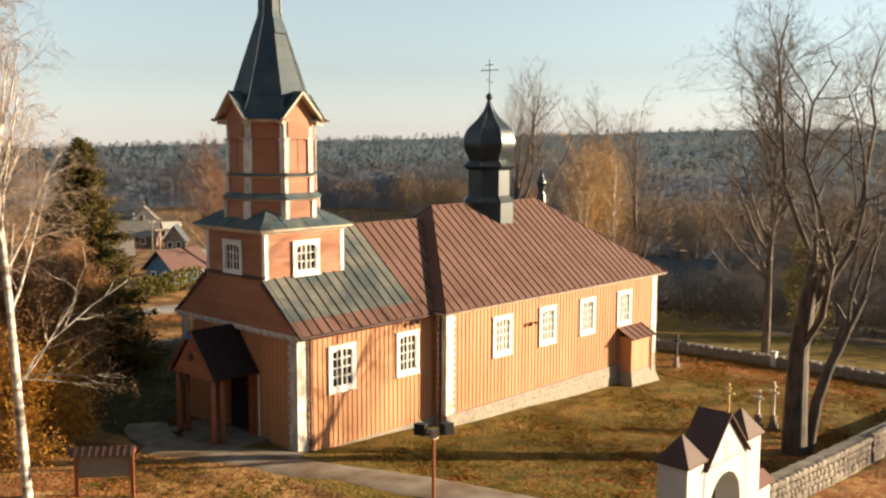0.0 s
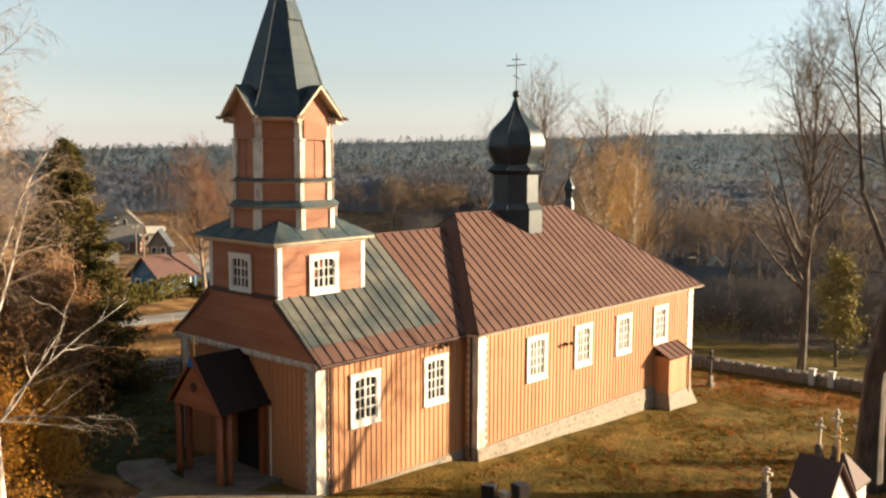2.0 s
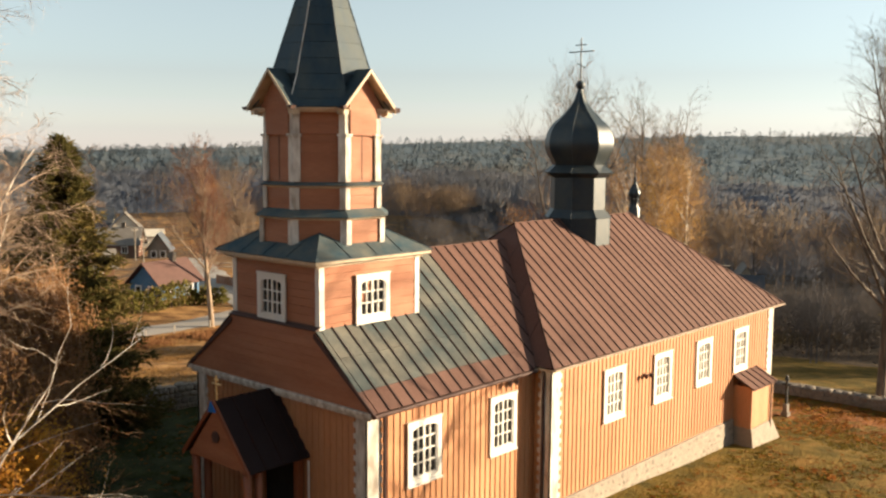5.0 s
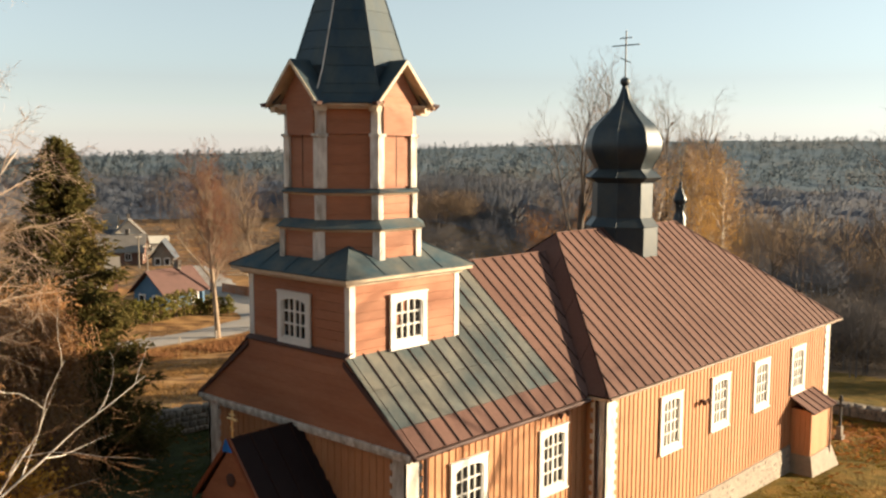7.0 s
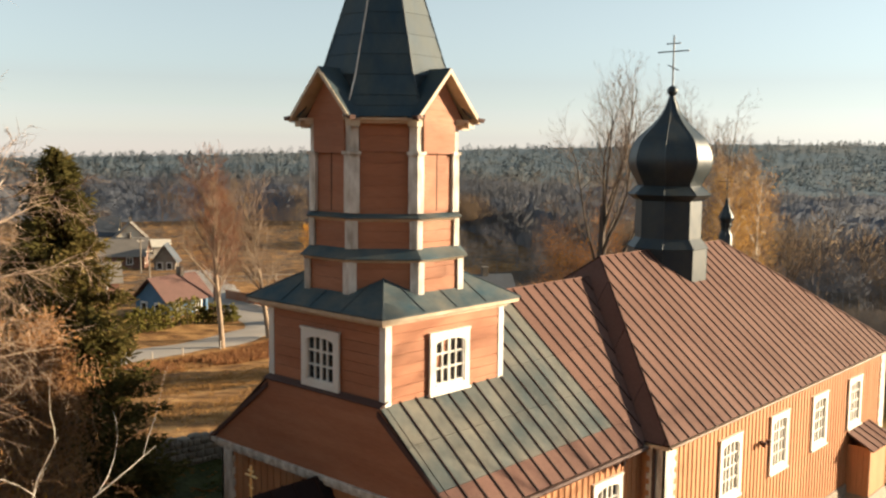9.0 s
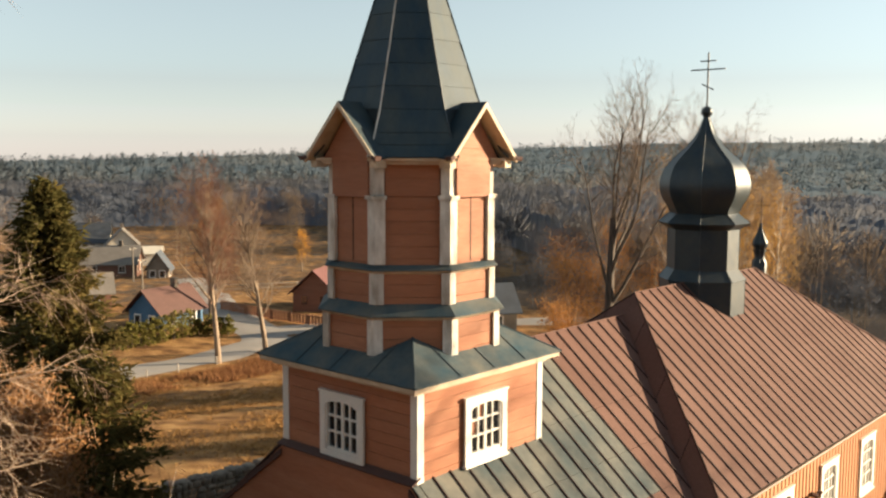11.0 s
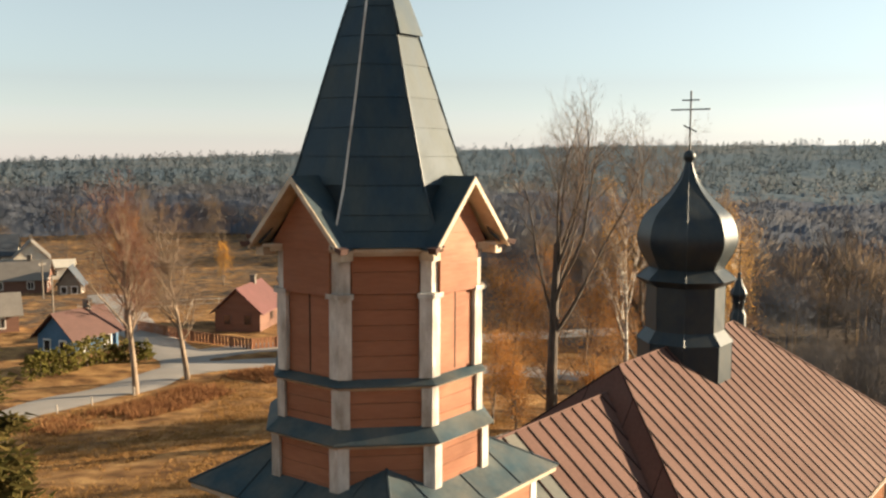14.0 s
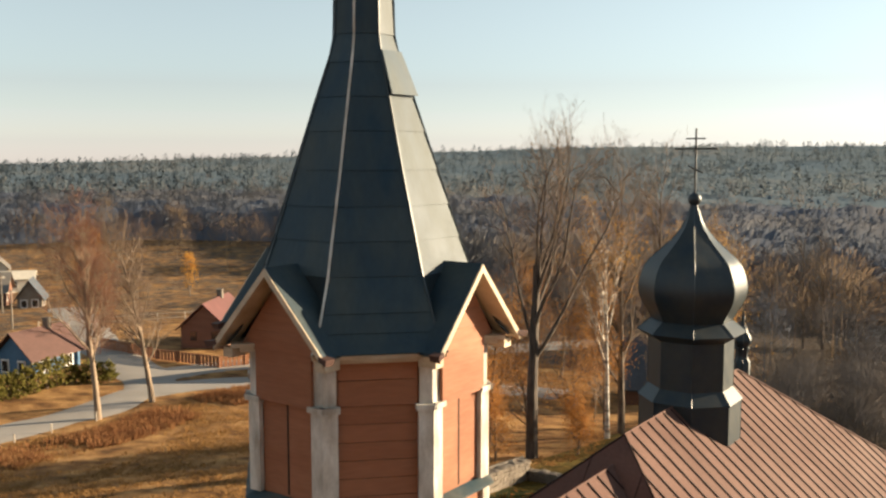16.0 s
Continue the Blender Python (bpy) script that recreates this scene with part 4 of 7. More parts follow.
# porch
P0, PRZ, PEZ, PE = 16.88, 5.26, 3.65, 1.42
porch = thing("porch", "open timber porch with dark sheet gable roof before the door", "porch", (17.7, CY, 1.28))
for s in (-1, 1):
    prun = math.hypot(PE, PRZ - PEZ)
    slope("porch_roof", porch, (P0 if s < 0 else F0, CY + s * PE, PEZ), (-s, 0, 0), (0, -s * PE, PRZ - PEZ), [(0, 0), (F0 - P0, 0), (F0 - P0, prun), (0, prun)], 0.55, lambda u, v: PORCH_ROOF, 0.55)
    part("bargeboard", Mesh().slab([(P0 - 0.02, CY + s * (PE + 0.02), PEZ - 0.12), (P0 - 0.02, CY, PRZ - 0.12), (P0 - 0.02, CY, PRZ + 0.02), (P0 - 0.02, CY + s * (PE + 0.02), PEZ + 0.02)], (0.05, 0, 0)), POST_WOOD, porch)
    for x in (17.08, 17.42):
        part("post", Mesh().lathe([(0.115, 1.2), (0.12, 1.6), (0.108, 2.4), (0.112, 3.68)], (x, CY + s * 1.1, 0), 12), POST_WOOD, porch, "round varnished log post", smooth=True)
    part("post", Mesh().box(18.60, 18.78, CY + s * 1.1 - 0.09, CY + s * 1.1 + 0.09, 1.2, 3.68), POST_WOOD, porch, bevel=0.015)
    part("beam", Mesh().box(P0 + 0.08, F0, CY + s * 1.1 - 0.08, CY + s * 1.1 + 0.08, 3.56, 3.73), POST_WOOD, porch)
pg = part("porch_gable", Mesh().slab([(P0 + 0.08, CY - 1.21, 3.62), (P0 + 0.08, CY + 1.21, 3.62), (P0 + 0.08, CY, 5.08)], (0.06, 0, 0)), SIDING, porch)
for j in range(6):
    z0, z1 = 3.62 + j * 0.235, 3.62 + (j + 1) * 0.235
    h0, h1 = 1.21 * (5.08 - z0) / 1.46, max(0.01, 1.21 * (5.08 - z1) / 1.46)
    part("board", Mesh().slab([(P0 + 0.06, CY - h0, z0 + 0.006), (P0 + 0.06, CY + h0, z0 + 0.006), (P0 + 0.068, CY + h1, z1), (P0 + 0.068, CY - h1, z1)], (0.03, 0, 0)), SIDING, pg)
part("roundel", Mesh().lathe([(0.15, 0), (0.15, 0.03), (0.10, 0.04), (0.0, 0.045)], (0, 0, 0), 14), DARK_TIN, pg).matrix_basis = pose(P0 + 0.05, CY, 4.3, 0, -90, 0)
cross(porch, (P0 + 0.1, CY, 5.2), 0.68, 0.36, 0.028, GILT)
part("blue_plate", Mesh().slab([(P0 - 0.06, CY - 0.16, 4.98), (P0 - 0.06, CY + 0.18, 4.94), (P0 - 0.06, CY + 0.06, 5.24)], (0.03, 0, 0)), mat("blue_enamel", (0.02, 0.16, 0.5), None, 0.4, vary=0), porch, "small blue enamel plate")
part("paving", Mesh().box(16.3, F0, CY - 1.9, CY + 1.9, 0.9, 1.31), CONCRETE, porch)

# annex on the south wall
AX0, AX1, AY, AZ = 37.95, 39.85, 22.75, 0.86
annex = part("annex", Mesh().box(AX0, AX1, AY, NS + 0.05, AZ, 2.46), BOARD, church, "small boarded side annex with lean-to roof")
for k in range(8):
    piece("board", BOARD, annex, AX0 + k * 0.2375 + 0.004, AX0 + (k + 1) * 0.2375 - 0.004, AY - 0.025, AY, AZ, 2.42)
for k in range(4):
    piece("board", BOARD, annex, AX0 - 0.025, AX0, AY + k * 0.185, AY + (k + 1) * 0.185 - 0.008, AZ, 2.5)
part("corner_board", Mesh().box(AX1 - 0.12, AX1 + 0.02, AY - 0.05, AY - 0.027, AZ, 2.42), BOARD, annex)
slope("annex_roof", church, (AX0 - 0.14, AY - 0.18, 2.45), (1, 0, 0), (0, NS - AY + 0.18, 0.5), [(0, 0), (2.2, 0), (2.2, 1.0), (0, 1.0)], 0.5, red, 0.5)
part("annex_plinth", Mesh().hexa([Vector(q) for q in ((AX0 - 0.2, AY - 0.3, -0.4), (AX1 + 0.7, AY - 0.3, -0.4), (AX1 + 0.7, NS + 0.1, -0.4), (AX0 - 0.2, NS + 0.1, -0.4), (AX0 - 0.04, AY - 0.06, AZ), (AX1 + 0.05, AY - 0.06, AZ), (AX1 + 0.05, NS + 0.1, AZ), (AX0 - 0.04, NS + 0.1, AZ))]), MORTAR, church, "battered stone footing of the annex")
part("downpipe", Mesh().rod((AX1 - 0.2, AY - 0.08, 0.3), (AX1 - 0.2, AY - 0.08, 2.4), 0.035), DARK_TIN, church)

# gutters, downpipes, lamp brackets
def downpipe(x, y, z0, z1):
    part("downpipe", Mesh().rod((x, y, z0 + 0.12), (x, y, z1), 0.045, sides=8).rod((x, y, z0 + 0.14), (x - 0.1, y - 0.14, z0), 0.045, sides=8), DARK_TIN, church)


downpipe(F0 + 0.46, FS - 0.12, 1.2, 5.15)
downpipe(N0 - 0.12, NS + 0.22, 0.75, 5.2)
part("downpipe", Mesh().rod((F0 - 0.08, CY - 1.42, 1.25), (F0 - 0.08, CY - 1.42, 3.55), 0.03), WHITE, church, "thin white rain pipe by the door")
part("gutter", Mesh().rod((G0, GES - 0.05, GEZ - 0.06), (25.2, GES - 0.05, GEZ - 0.06), 0.05), DARK_TIN, church)
part("gutter", Mesh().rod((E0, ES - 0.05, EZ - 0.05), (E1, ES - 0.05, EZ - 0.05), 0.032), mat("brown_gutter_paint", (0.26, 0.17, 0.11), (0.19, 0.12, 0.08), 0.7, scale=1.5, vary=0.0), church)
for x, y, z in ((30.94, NS, 4.12), (24.35, FS, 4.98)):
    b = part("wall_lamp", Mesh().box(x - 0.05, x + 0.05, y - 0.10, y - 0.03, z - 0.06, z + 0.06), DARK_TIN, church, "small wall-mounted flood lamp")
    part("lamp_arm", Mesh().rod((x - 0.16, y - 0.17, z + 0.03), (x + 0.16, y - 0.17, z + 0.03), 0.025), DARK_TIN, b)
    for s in (-1, 1):
        part("lamp_head", Mesh().lathe([(0.03, -0.07), (0.075, 0.03), (0.075, 0.07), (0.0, 0.075)], (x + s * 0.15, y - 0.2, z), 10), DARK_TIN, b)


# ---- trees ----
class Wood:
    """Grows the branches of one tree: thick wood and thin twigs in separate skins."""

    def __init__(self, seed):
        self.rng = random.Random(seed)
        self.skin = {0: ([], []), 1: ([], [])}
        self.tips = []

    def tube(self, pts, radii, sides, layer):
        v, f = self.skin[layer]
        base = len(v)
        for i, (p, r) in enumerate(zip(pts, radii)):
            d = (pts[min(i + 1, len(pts) - 1)] - pts[max(i - 1, 0)]).normalized()
            a = d.orthogonal().normalized()
            b = d.cross(a)
            for k in range(sides):
                t = 2 * math.pi * k / sides
                q = r * (1 + (0.0, 0.13, -0.09, 0.07, -0.13)[(k * 3 + k // 4) % 5]) if sides > 12 else r
                v.append(tuple(p + (a * math.cos(t) + b * math.sin(t)) * q))
        for i in range(len(pts) - 1):
            for k in range(sides):
                q = (k + 1) % sides
                f.append((base + i * sides + k, base + i * sides + q, base + (i + 1) * sides + q, base + (i + 1) * sides + k))

    def grow(self, start, way, length, radius, level, spec):
        rng = self.rng
        far = spec.get("fine", 0) > 0.006
        steps = ((9, 5, 3, 2, 2, 2) if far else (9, 6, 5, 3, 2, 2))[level]
        pts, radii = [start], [radius]
        d = way.normalized()
        wob, lift = spec["wobble"] * (0.28 if level == 0 else 1.0), spec["lift"][min(level, len(spec["lift"]) - 1)]
        end = spec.get("taper", 0.25) if level == 0 else 0.16
        for i in range(steps):
            d = (d + Vector((rng.gauss(0, wob), rng.gauss(0, wob), rng.gauss(0, wob) + lift))).normalized()
            pts.append(pts[-1] + d * (length / steps))
            radii.append(radius * (1 - (1 - end) * (i + 1) / steps))
        layer = 0 if level < spec["split"] else 1
        if level >= spec["levels"]:
            v, f = self.skin[1]
            for turn in ((0, 1) if spec.get("fine", 0) < 0.01 else (rng.randrange(2),)):
                a = d.orthogonal().normalized()
                a = (d.cross(a) if turn else a) * max(radius, 0.003) * 1.1
                k = len(v)
                v += [tuple(pts[0] - a), tuple(pts[0] + a), tuple(pts[-1])]
                f.append((k, k + 1, k + 2))
            self.tips.append((pts[-1], d))
            self.tips.append((pts[len(pts) // 2], d))
            return
        self.tube(pts, radii, ((7, 4, 3, 3, 3, 3) if far else (16 if radius > 0.3 else 8, 6, 4, 3, 3, 3))[level], layer)
        n = spec["kids"][level]
        for k in range(n):
            at = spec["bare"][level] + (1 - spec["bare"][level]) * (k + rng.random()) / n
            x = at * steps
            i = min(int(x), steps - 1)
            p = pts[i].lerp(pts[i + 1], x - i)
            r = radii[i] * 0.62
            axis = (pts[i + 1] - pts[i]).normalized()
            side = axis.orthogonal().normalized()
            side.rotate(Matrix.Rotation(rng.uniform(0, 2 * math.pi) + 2.4 * k, 3, axis))
            ang = radians(rng.uniform(*spec["angle"][level]))
            nd = axis * math.cos(ang) + side * math.sin(ang)
            ln = length * spec["ratio"][level] * (1.15 - spec.get("crown", 0.6) * at) * rng.uniform(0.75, 1.2)
            self.grow(p, nd, ln, max(min(r, ln * (0.019, 0.013, 0.007, 0.005)[min(level, 3)] * spec.get("slim", 1.0) + 0.003), spec.get("fine", 0.004)), level + 1, spec)

    def mesh(self, layer, name, material):
        me = bpy.data.meshes.new(name)
        v, f = self.skin[layer]
        me.from_pydata(v, [], f)
        me.shade_smooth()
        me.materials.append(material)
        return me


def leaves_mesh(name, tips, material, count, size, spread, rng, droop=0.0, hang=False):
    """Small folded leaf blades round the tips of the twigs."""
    v, f = [], []
    for _ in range(count):
        p, d = rng.choice(tips)
        c = p + Vector((rng.gauss(0, spread), rng.gauss(0, spread), rng.gauss(0, spread) - abs(rng.gauss(0, droop))))
        a = Vector((rng.gauss(0, 1), rng.gauss(0, 1), rng.gauss(0, 1))).normalized()
        s = size * rng.uniform(0.6, 1.3)
        if hang:
            a = Vector((rng.gauss(0, 0.22), rng.gauss(0, 0.22), -1)).normalized()
            s *= rng.uniform(0.7, 1.5)
        b = a.orthogonal().normalized() * (0.06 if hang else 1.0)
        k = len(v)
        v += [tuple(c - a * s), tuple(c + b * s * 0.5), tuple(c + a * s), tuple(c - b * s * 0.5)]
        f.append((k, k + 1, k + 2, k + 3))
    me = bpy.data.meshes.new(name)
    me.from_pydata(v, [], f)
    me.materials.append(material)
    return me


def tree(label, seed, height, radius, spec, bark, twig, at, lean=(0, 0), leaf=None, group="", category="tree", strands=None):
    """A tree of its own: trunk with limbs, twigs, and leaves where it still has some."""
    w = Wood(seed)
    w.grow(Vector((0, 0, -0.3)), Vector((lean[0], lean[1], 1)), height, radius, 0, spec)
    t = thing("tree", label, category, (0, 0, 0), group)
    for name, me in (("trunk", w.mesh(0, "trunk", bark)), ("crown", w.mesh(1, "crown", twig))):
        ob = new(name, me)
        ob.parent = t
    if leaf:
        material, count, size, spread, droop = leaf
        ob = new("foliage", leaves_mesh("foliage", w.tips, material, count, size, spread, random.Random(seed + 1), droop))
        ob.parent = t
    if strands:
        material, count, size = strands
        ob = new("drooping_spray", leaves_mesh("drooping_spray", w.tips, material, count, size, 0.18, random.Random(seed + 2), 0.3, True))
        ob.parent = t
    t.location = (*at, gz(*at)) if len(at) == 2 else at
    return t


OAK = dict(levels=4, split=3, wobble=0.12, lift=(0.02, 0.07, 0.05, 0.04, 0.03), kids=(20, 10, 8, 6), bare=(0.26, 0.15, 0.15, 0.1), angle=((24, 50), (32, 62), (30, 60), (25, 60)), ratio=(0.36, 0.5, 0.5, 0.5), crown=0.45, taper=0.15)
TALL = dict(levels=4, split=3, wobble=0.07, lift=(0.03, 0.09, 0.06, 0.05, 0.04), kids=(30, 9, 7, 5), bare=(0.20, 0.12, 0.12, 0.1), angle=((22, 46), (30, 55), (30, 58), (25, 55)), ratio=(0.30, 0.45, 0.5, 0.52), crown=0.45, taper=0.12)
LIGHT = dict(levels=3, split=2, wobble=0.09, lift=(0.03, 0.08, 0.06, 0.05), kids=(24, 12, 9), bare=(0.16, 0.1, 0.1), angle=((28, 55), (30, 60), (25, 60)), ratio=(0.38, 0.42, 0.5), crown=0.75, taper=0.12)
BIRCHY = dict(levels=4, split=3, wobble=0.06, lift=(0.02, 0.04, -0.05, -0.14, -0.2), kids=(18, 8, 7, 5), bare=(0.18, 0.15, 0.1, 0.1), angle=((24, 46), (25, 50), (30, 60), (20, 50)), ratio=(0.24, 0.5, 0.55, 0.65), crown=0.45, taper=0.1)
WEEP = dict(levels=3, split=2, wobble=0.10, lift=(0.02, 0.0, -0.22, -0.4), kids=(26, 12, 7), bare=(0.05, 0.1, 0.1), angle=((35, 75), (30, 70), (20, 60)), ratio=(0.40, 0.5, 0.6), crown=0.6, taper=0.15)

birch = tree("white-barked birch with pale bare twigs beside the notice board", 11, 18.5, 0.15, dict(BIRCHY, kids=(24, 8, 8, 9), bare=(0.30, 0.15, 0.1, 0.1), split=2, ratio=(0.19, 0.5, 0.5, 0.6), angle=((16, 34), (25, 50), (30, 60), (20, 50)), slim=0.62, fine=0.003), BIRCH, PALE_TWIG, (10.1, 25.3), (-0.03, -0.015), strands=(PALE_TWIG, 1800, 0.1))
_limb = Wood(91)
for up, out, ln, r in ((2.9, 2.2, 3.9, 0.03), (1.5, 2.0, 2.8, 0.025), (-0.15, 2.3, 2.5, 0.022), (3.6, 1.5, 4.2, 0.026)):
    _limb.grow(Vector((0.0, 0.0, 3.5)), Vector((0.68 * out, -0.73 * out, up)), ln, r, 1, dict(BIRCHY, kids=(0, 5, 4, 3), wobble=0.13, lift=(0, 0.02, 0.0, -0.05, -0.1), split=3, slim=0.6, fine=0.003))
for name, me in (("limb", _limb.mesh(0, "limb", BIRCH)), ("crown", _limb.mesh(1, "crown", BROWN_TWIG))):
    ob = new(name, me)
    ob.parent = birch
for k, (x, y, h) in enumerate(((14.6, 33.4, 6.6), (15.7, 35.8, 6.6), (12.6, 35.8, 7.2), (12.2, 32.0, 5.8), (14.2, 37.6, 6.4), (11.4, 29.4, 4.2), (13.4, 31.0, 3.6))):
    low = k > 4
    tree("low bush with dry golden leaves below the birch" if low else "tangled weeping tree with dry brown leaves inside the churchyard", 40 + k, h, 0.12, dict(WEEP, kids=(24, 12, 9)), BARK, BROWN_TWIG, (x, y), (0.0, 0.0), (LEAF_GOLD if low else LEAF_BROWN, 9000 if low else 15000, 0.062, 0.28, 0.45), "brown trees by the spruce", "bush" if low else "tree", None if low else (BROWN_TWIG, 3500, 0.30))
FORKED = dict(levels=5, split=3, wobble=0.24, lift=(0.0, 0.06, 0.05, 0.04, 0.03, 0.02), kids=(6, 9, 8, 6, 5), bare=(0.5, 0.25, 0.15, 0.15, 0.1), angle=((12, 36), (30, 58), (32, 64), (30, 62), (25, 60)), ratio=(1.3, 0.38, 0.5, 0.5, 0.5), crown=0.3, taper=0.5, slim=0.6, fine=0.0026)
big = tree("large bare spreading tree with forked grey trunk", 17, 7.8, 0.47, FORKED, DARK_BARK, DARK_TWIG, (33.2, 12.7), (0.02, -0.03))
_stem = Wood(77)
_stem.grow(Vector((0.38, -0.30, -0.2)), Vector((0.07, -0.07, 1)), 6.5, 0.26, 0, dict(FORKED, kids=(4, 8, 6, 5, 3)))
for name, me in (("second_stem", _stem.mesh(0, "second_stem", DARK_BARK)), ("crown", _stem.mesh(1, "crown", DARK_TWIG))):
    ob = new(name, me)
    ob.parent = big
tree("bare tree with straight grey trunk by the stone wall", 6, 16.5, 0.26, dict(TALL, bare=(0.3, 0.12, 0.12, 0.1), kids=(26, 9, 7, 5), ratio=(0.34, 0.45, 0.5, 0.52)), BARK, DARK_TWIG, (51.2, 22.0), (0.0, 0.0))
LIME = dict(levels=4, split=3, wobble=0.1, lift=(0.0, 0.10, 0.06, 0.05, 0.04), kids=(8, 13, 8, 6), bare=(0.5, 0.2, 0.12, 0.1), angle=((10, 34), (24, 48), (28, 55), (25, 55)), ratio=(0.92, 0.34, 0.5, 0.5), crown=0.35, taper=0.5, slim=0.62, fine=0.005)
tree("tall bare lime tree with rising limbs behind the church", 18, 11.8, 0.38, LIME, DARK_BARK, TWIG, (58.2, 46.3), (0.0, 0.0))
FAN = dict(levels=4, split=3, wobble=0.05, lift=(0.01, 0.035, 0.0, -0.06, -0.1), kids=(16, 8, 7, 6), bare=(0.34, 0.2, 0.1, 0.1), angle=((14, 34), (18, 36), (30, 55), (20, 50)), ratio=(0.5, 0.42, 0.5, 0.55), crown=0.62, taper=0.12, slim=0.9, fine=0.006)
tree("white birch with a fan of pale limbs behind the church", 9, 13.5, 0.19, FAN, BIRCH, PALE_TWIG, (66.8, 45.5), (-0.02, 0.0), (LEAF_GOLD, 1800, 0.07, 0.25, 0.3))
tree("tall bare tree behind the church", 10, 17.0, 0.28, dict(TALL, kids=(26, 8, 6, 4), fine=0.0055), BARK, TWIG, (69.0, 45.5), (0.02, 0.02))
tree("tall bare tree behind the church", 15, 17.0, 0.28, dict(TALL, kids=(26, 8, 6, 4), fine=0.0055), BARK, TWIG, (74.5, 45.0), (0.0, 0.02))
tree("bare road-side tree with slender trunk", 12, 14.4, 0.28, dict(TALL, kids=(30, 10, 8, 5), bare=(0.3, 0.12, 0.12, 0.1), ratio=(0.34, 0.46, 0.5, 0.55), fine=0.006), TAN_BARK, RUST_TWIG, (54.4, 83.0), (-0.02, 0.0))
tree("bare road-side tree with crooked trunk", 13, 13.2, 0.27, dict(OAK, kids=(22, 10, 8, 5), fine=0.006), TAN_BARK, TWIG, (60.3, 84.0), (-0.07, 0.0))
tree("tree with rust-tinted bare crown beyond the road", 14, 13.0, 0.25, dict(LIGHT, kids=(26, 13, 12), bare=(0.3, 0.1, 0.1), fine=0.008), BARK, RUST_TWIG, (66.5, 101.8), (0, 0), (LEAF_RUST, 9000, 0.05, 0.35, 0.0))
for k, (x, y, h) in enumerate(((49.6, 33.6, 12.0), (52.6, 33.3, 12.6), (52.6, 34.9, 12.4), (55.5, 35.9, 11.8))):
    tree("slender birch with golden leaves by the churchyard wall", 60 + k, h, 0.13, dict(BIRCHY, lift=(0.02, 0.08, 0.03, -0.05, -0.1), kids=(24, 8, 7, 6), ratio=(0.2, 0.45, 0.5, 0.6), slim=0.8, fine=0.008), BIRCH, PALE_TWIG, (x, y), (0, 0), (LEAF_PALE, 10000, 0.038, 0.25, 1.4), "golden birches")
tree("small golden larch near the log house", 66, 7.0, 0.12, dict(LIGHT, kids=(26, 7, 5)), BARK, TWIG, (112.0, 141.0), (0, 0), (LEAF_GOLD, 1700, 0.10, 0.25, 0.05))
tree("yellow-green young tree by the wall", 67, 6.5, 0.12, dict(LIGHT, kids=(26, 7, 5)), BARK, TWIG, (58.0, 22.5), (0, 0), (mat("yellow_green_leaves", (0.26, 0.20, 0.04), (0.16, 0.13, 0.03), 0.85, vary=0.2, bump=0), 6000, 0.10, 0.25, 0.05))
for k, (x, y, h) in enumerate(((61.0, 51.0, 9.0), (63.5, 49.5, 8.0), (58.0, 50.5, 6.0), (66.0, 47.5, 8.5), (60.5, 44.5, 3.5), (69.5, 47.0, 9.5), (64.5, 53.0, 10.5), (72.0, 49.0, 10.0), (56.0, 47.5, 4.5), (68.0, 52.0, 11.0))):
    tree("thicket tree with sparse rusty leaves behind the church", 70 + k, h, 0.09, dict(LIGHT, wobble=0.14, kids=(22, 9, 6), fine=0.0065), BARK, PALE_TWIG, (x, y), (0, 0), (LEAF_RUST, 4200, 0.06, 0.4, 0.1), "rusty thicket", "tree")

# woods of bare trees east of the churchyard
_kinds = [tree("bare grey-brown tree in the wood below the church", 20 + k, 15.0 + k, 0.22, dict(LIGHT, kids=(24, 11, 10), fine=0.012) if k % 2 else dict(LIGHT, wobble=0.13, crown=0.5, kids=(18, 11, 11), fine=0.012), BARK, WOOD_TWIG, (74 + 5 * k, 15 - 3 * k), (0.03, 0.01), None, "bare wood") for k in range(4)]
_rng = random.Random(4)
_n = 0
while _n < 44:
    x, y = _rng.uniform(56, 135), _rng.uniform(-34, 66)
    if (x < 66 and y > 16) or (x < 86 and y > 36) or (24 < y < 38 and x < 76) or abs(x - 98) + abs(y - 45) < 11 or 22 < x - 1.246 * (23.5 - y) < 46:
        continue
    s = _rng.uniform(0.42, 0.78)
    c = copy_thing(_kinds[_n % 4], pose(x, y, gz(x, y), 0, 0, _rng.uniform(0, 360)))
    c.scale = (s, s, s)
    _n += 1


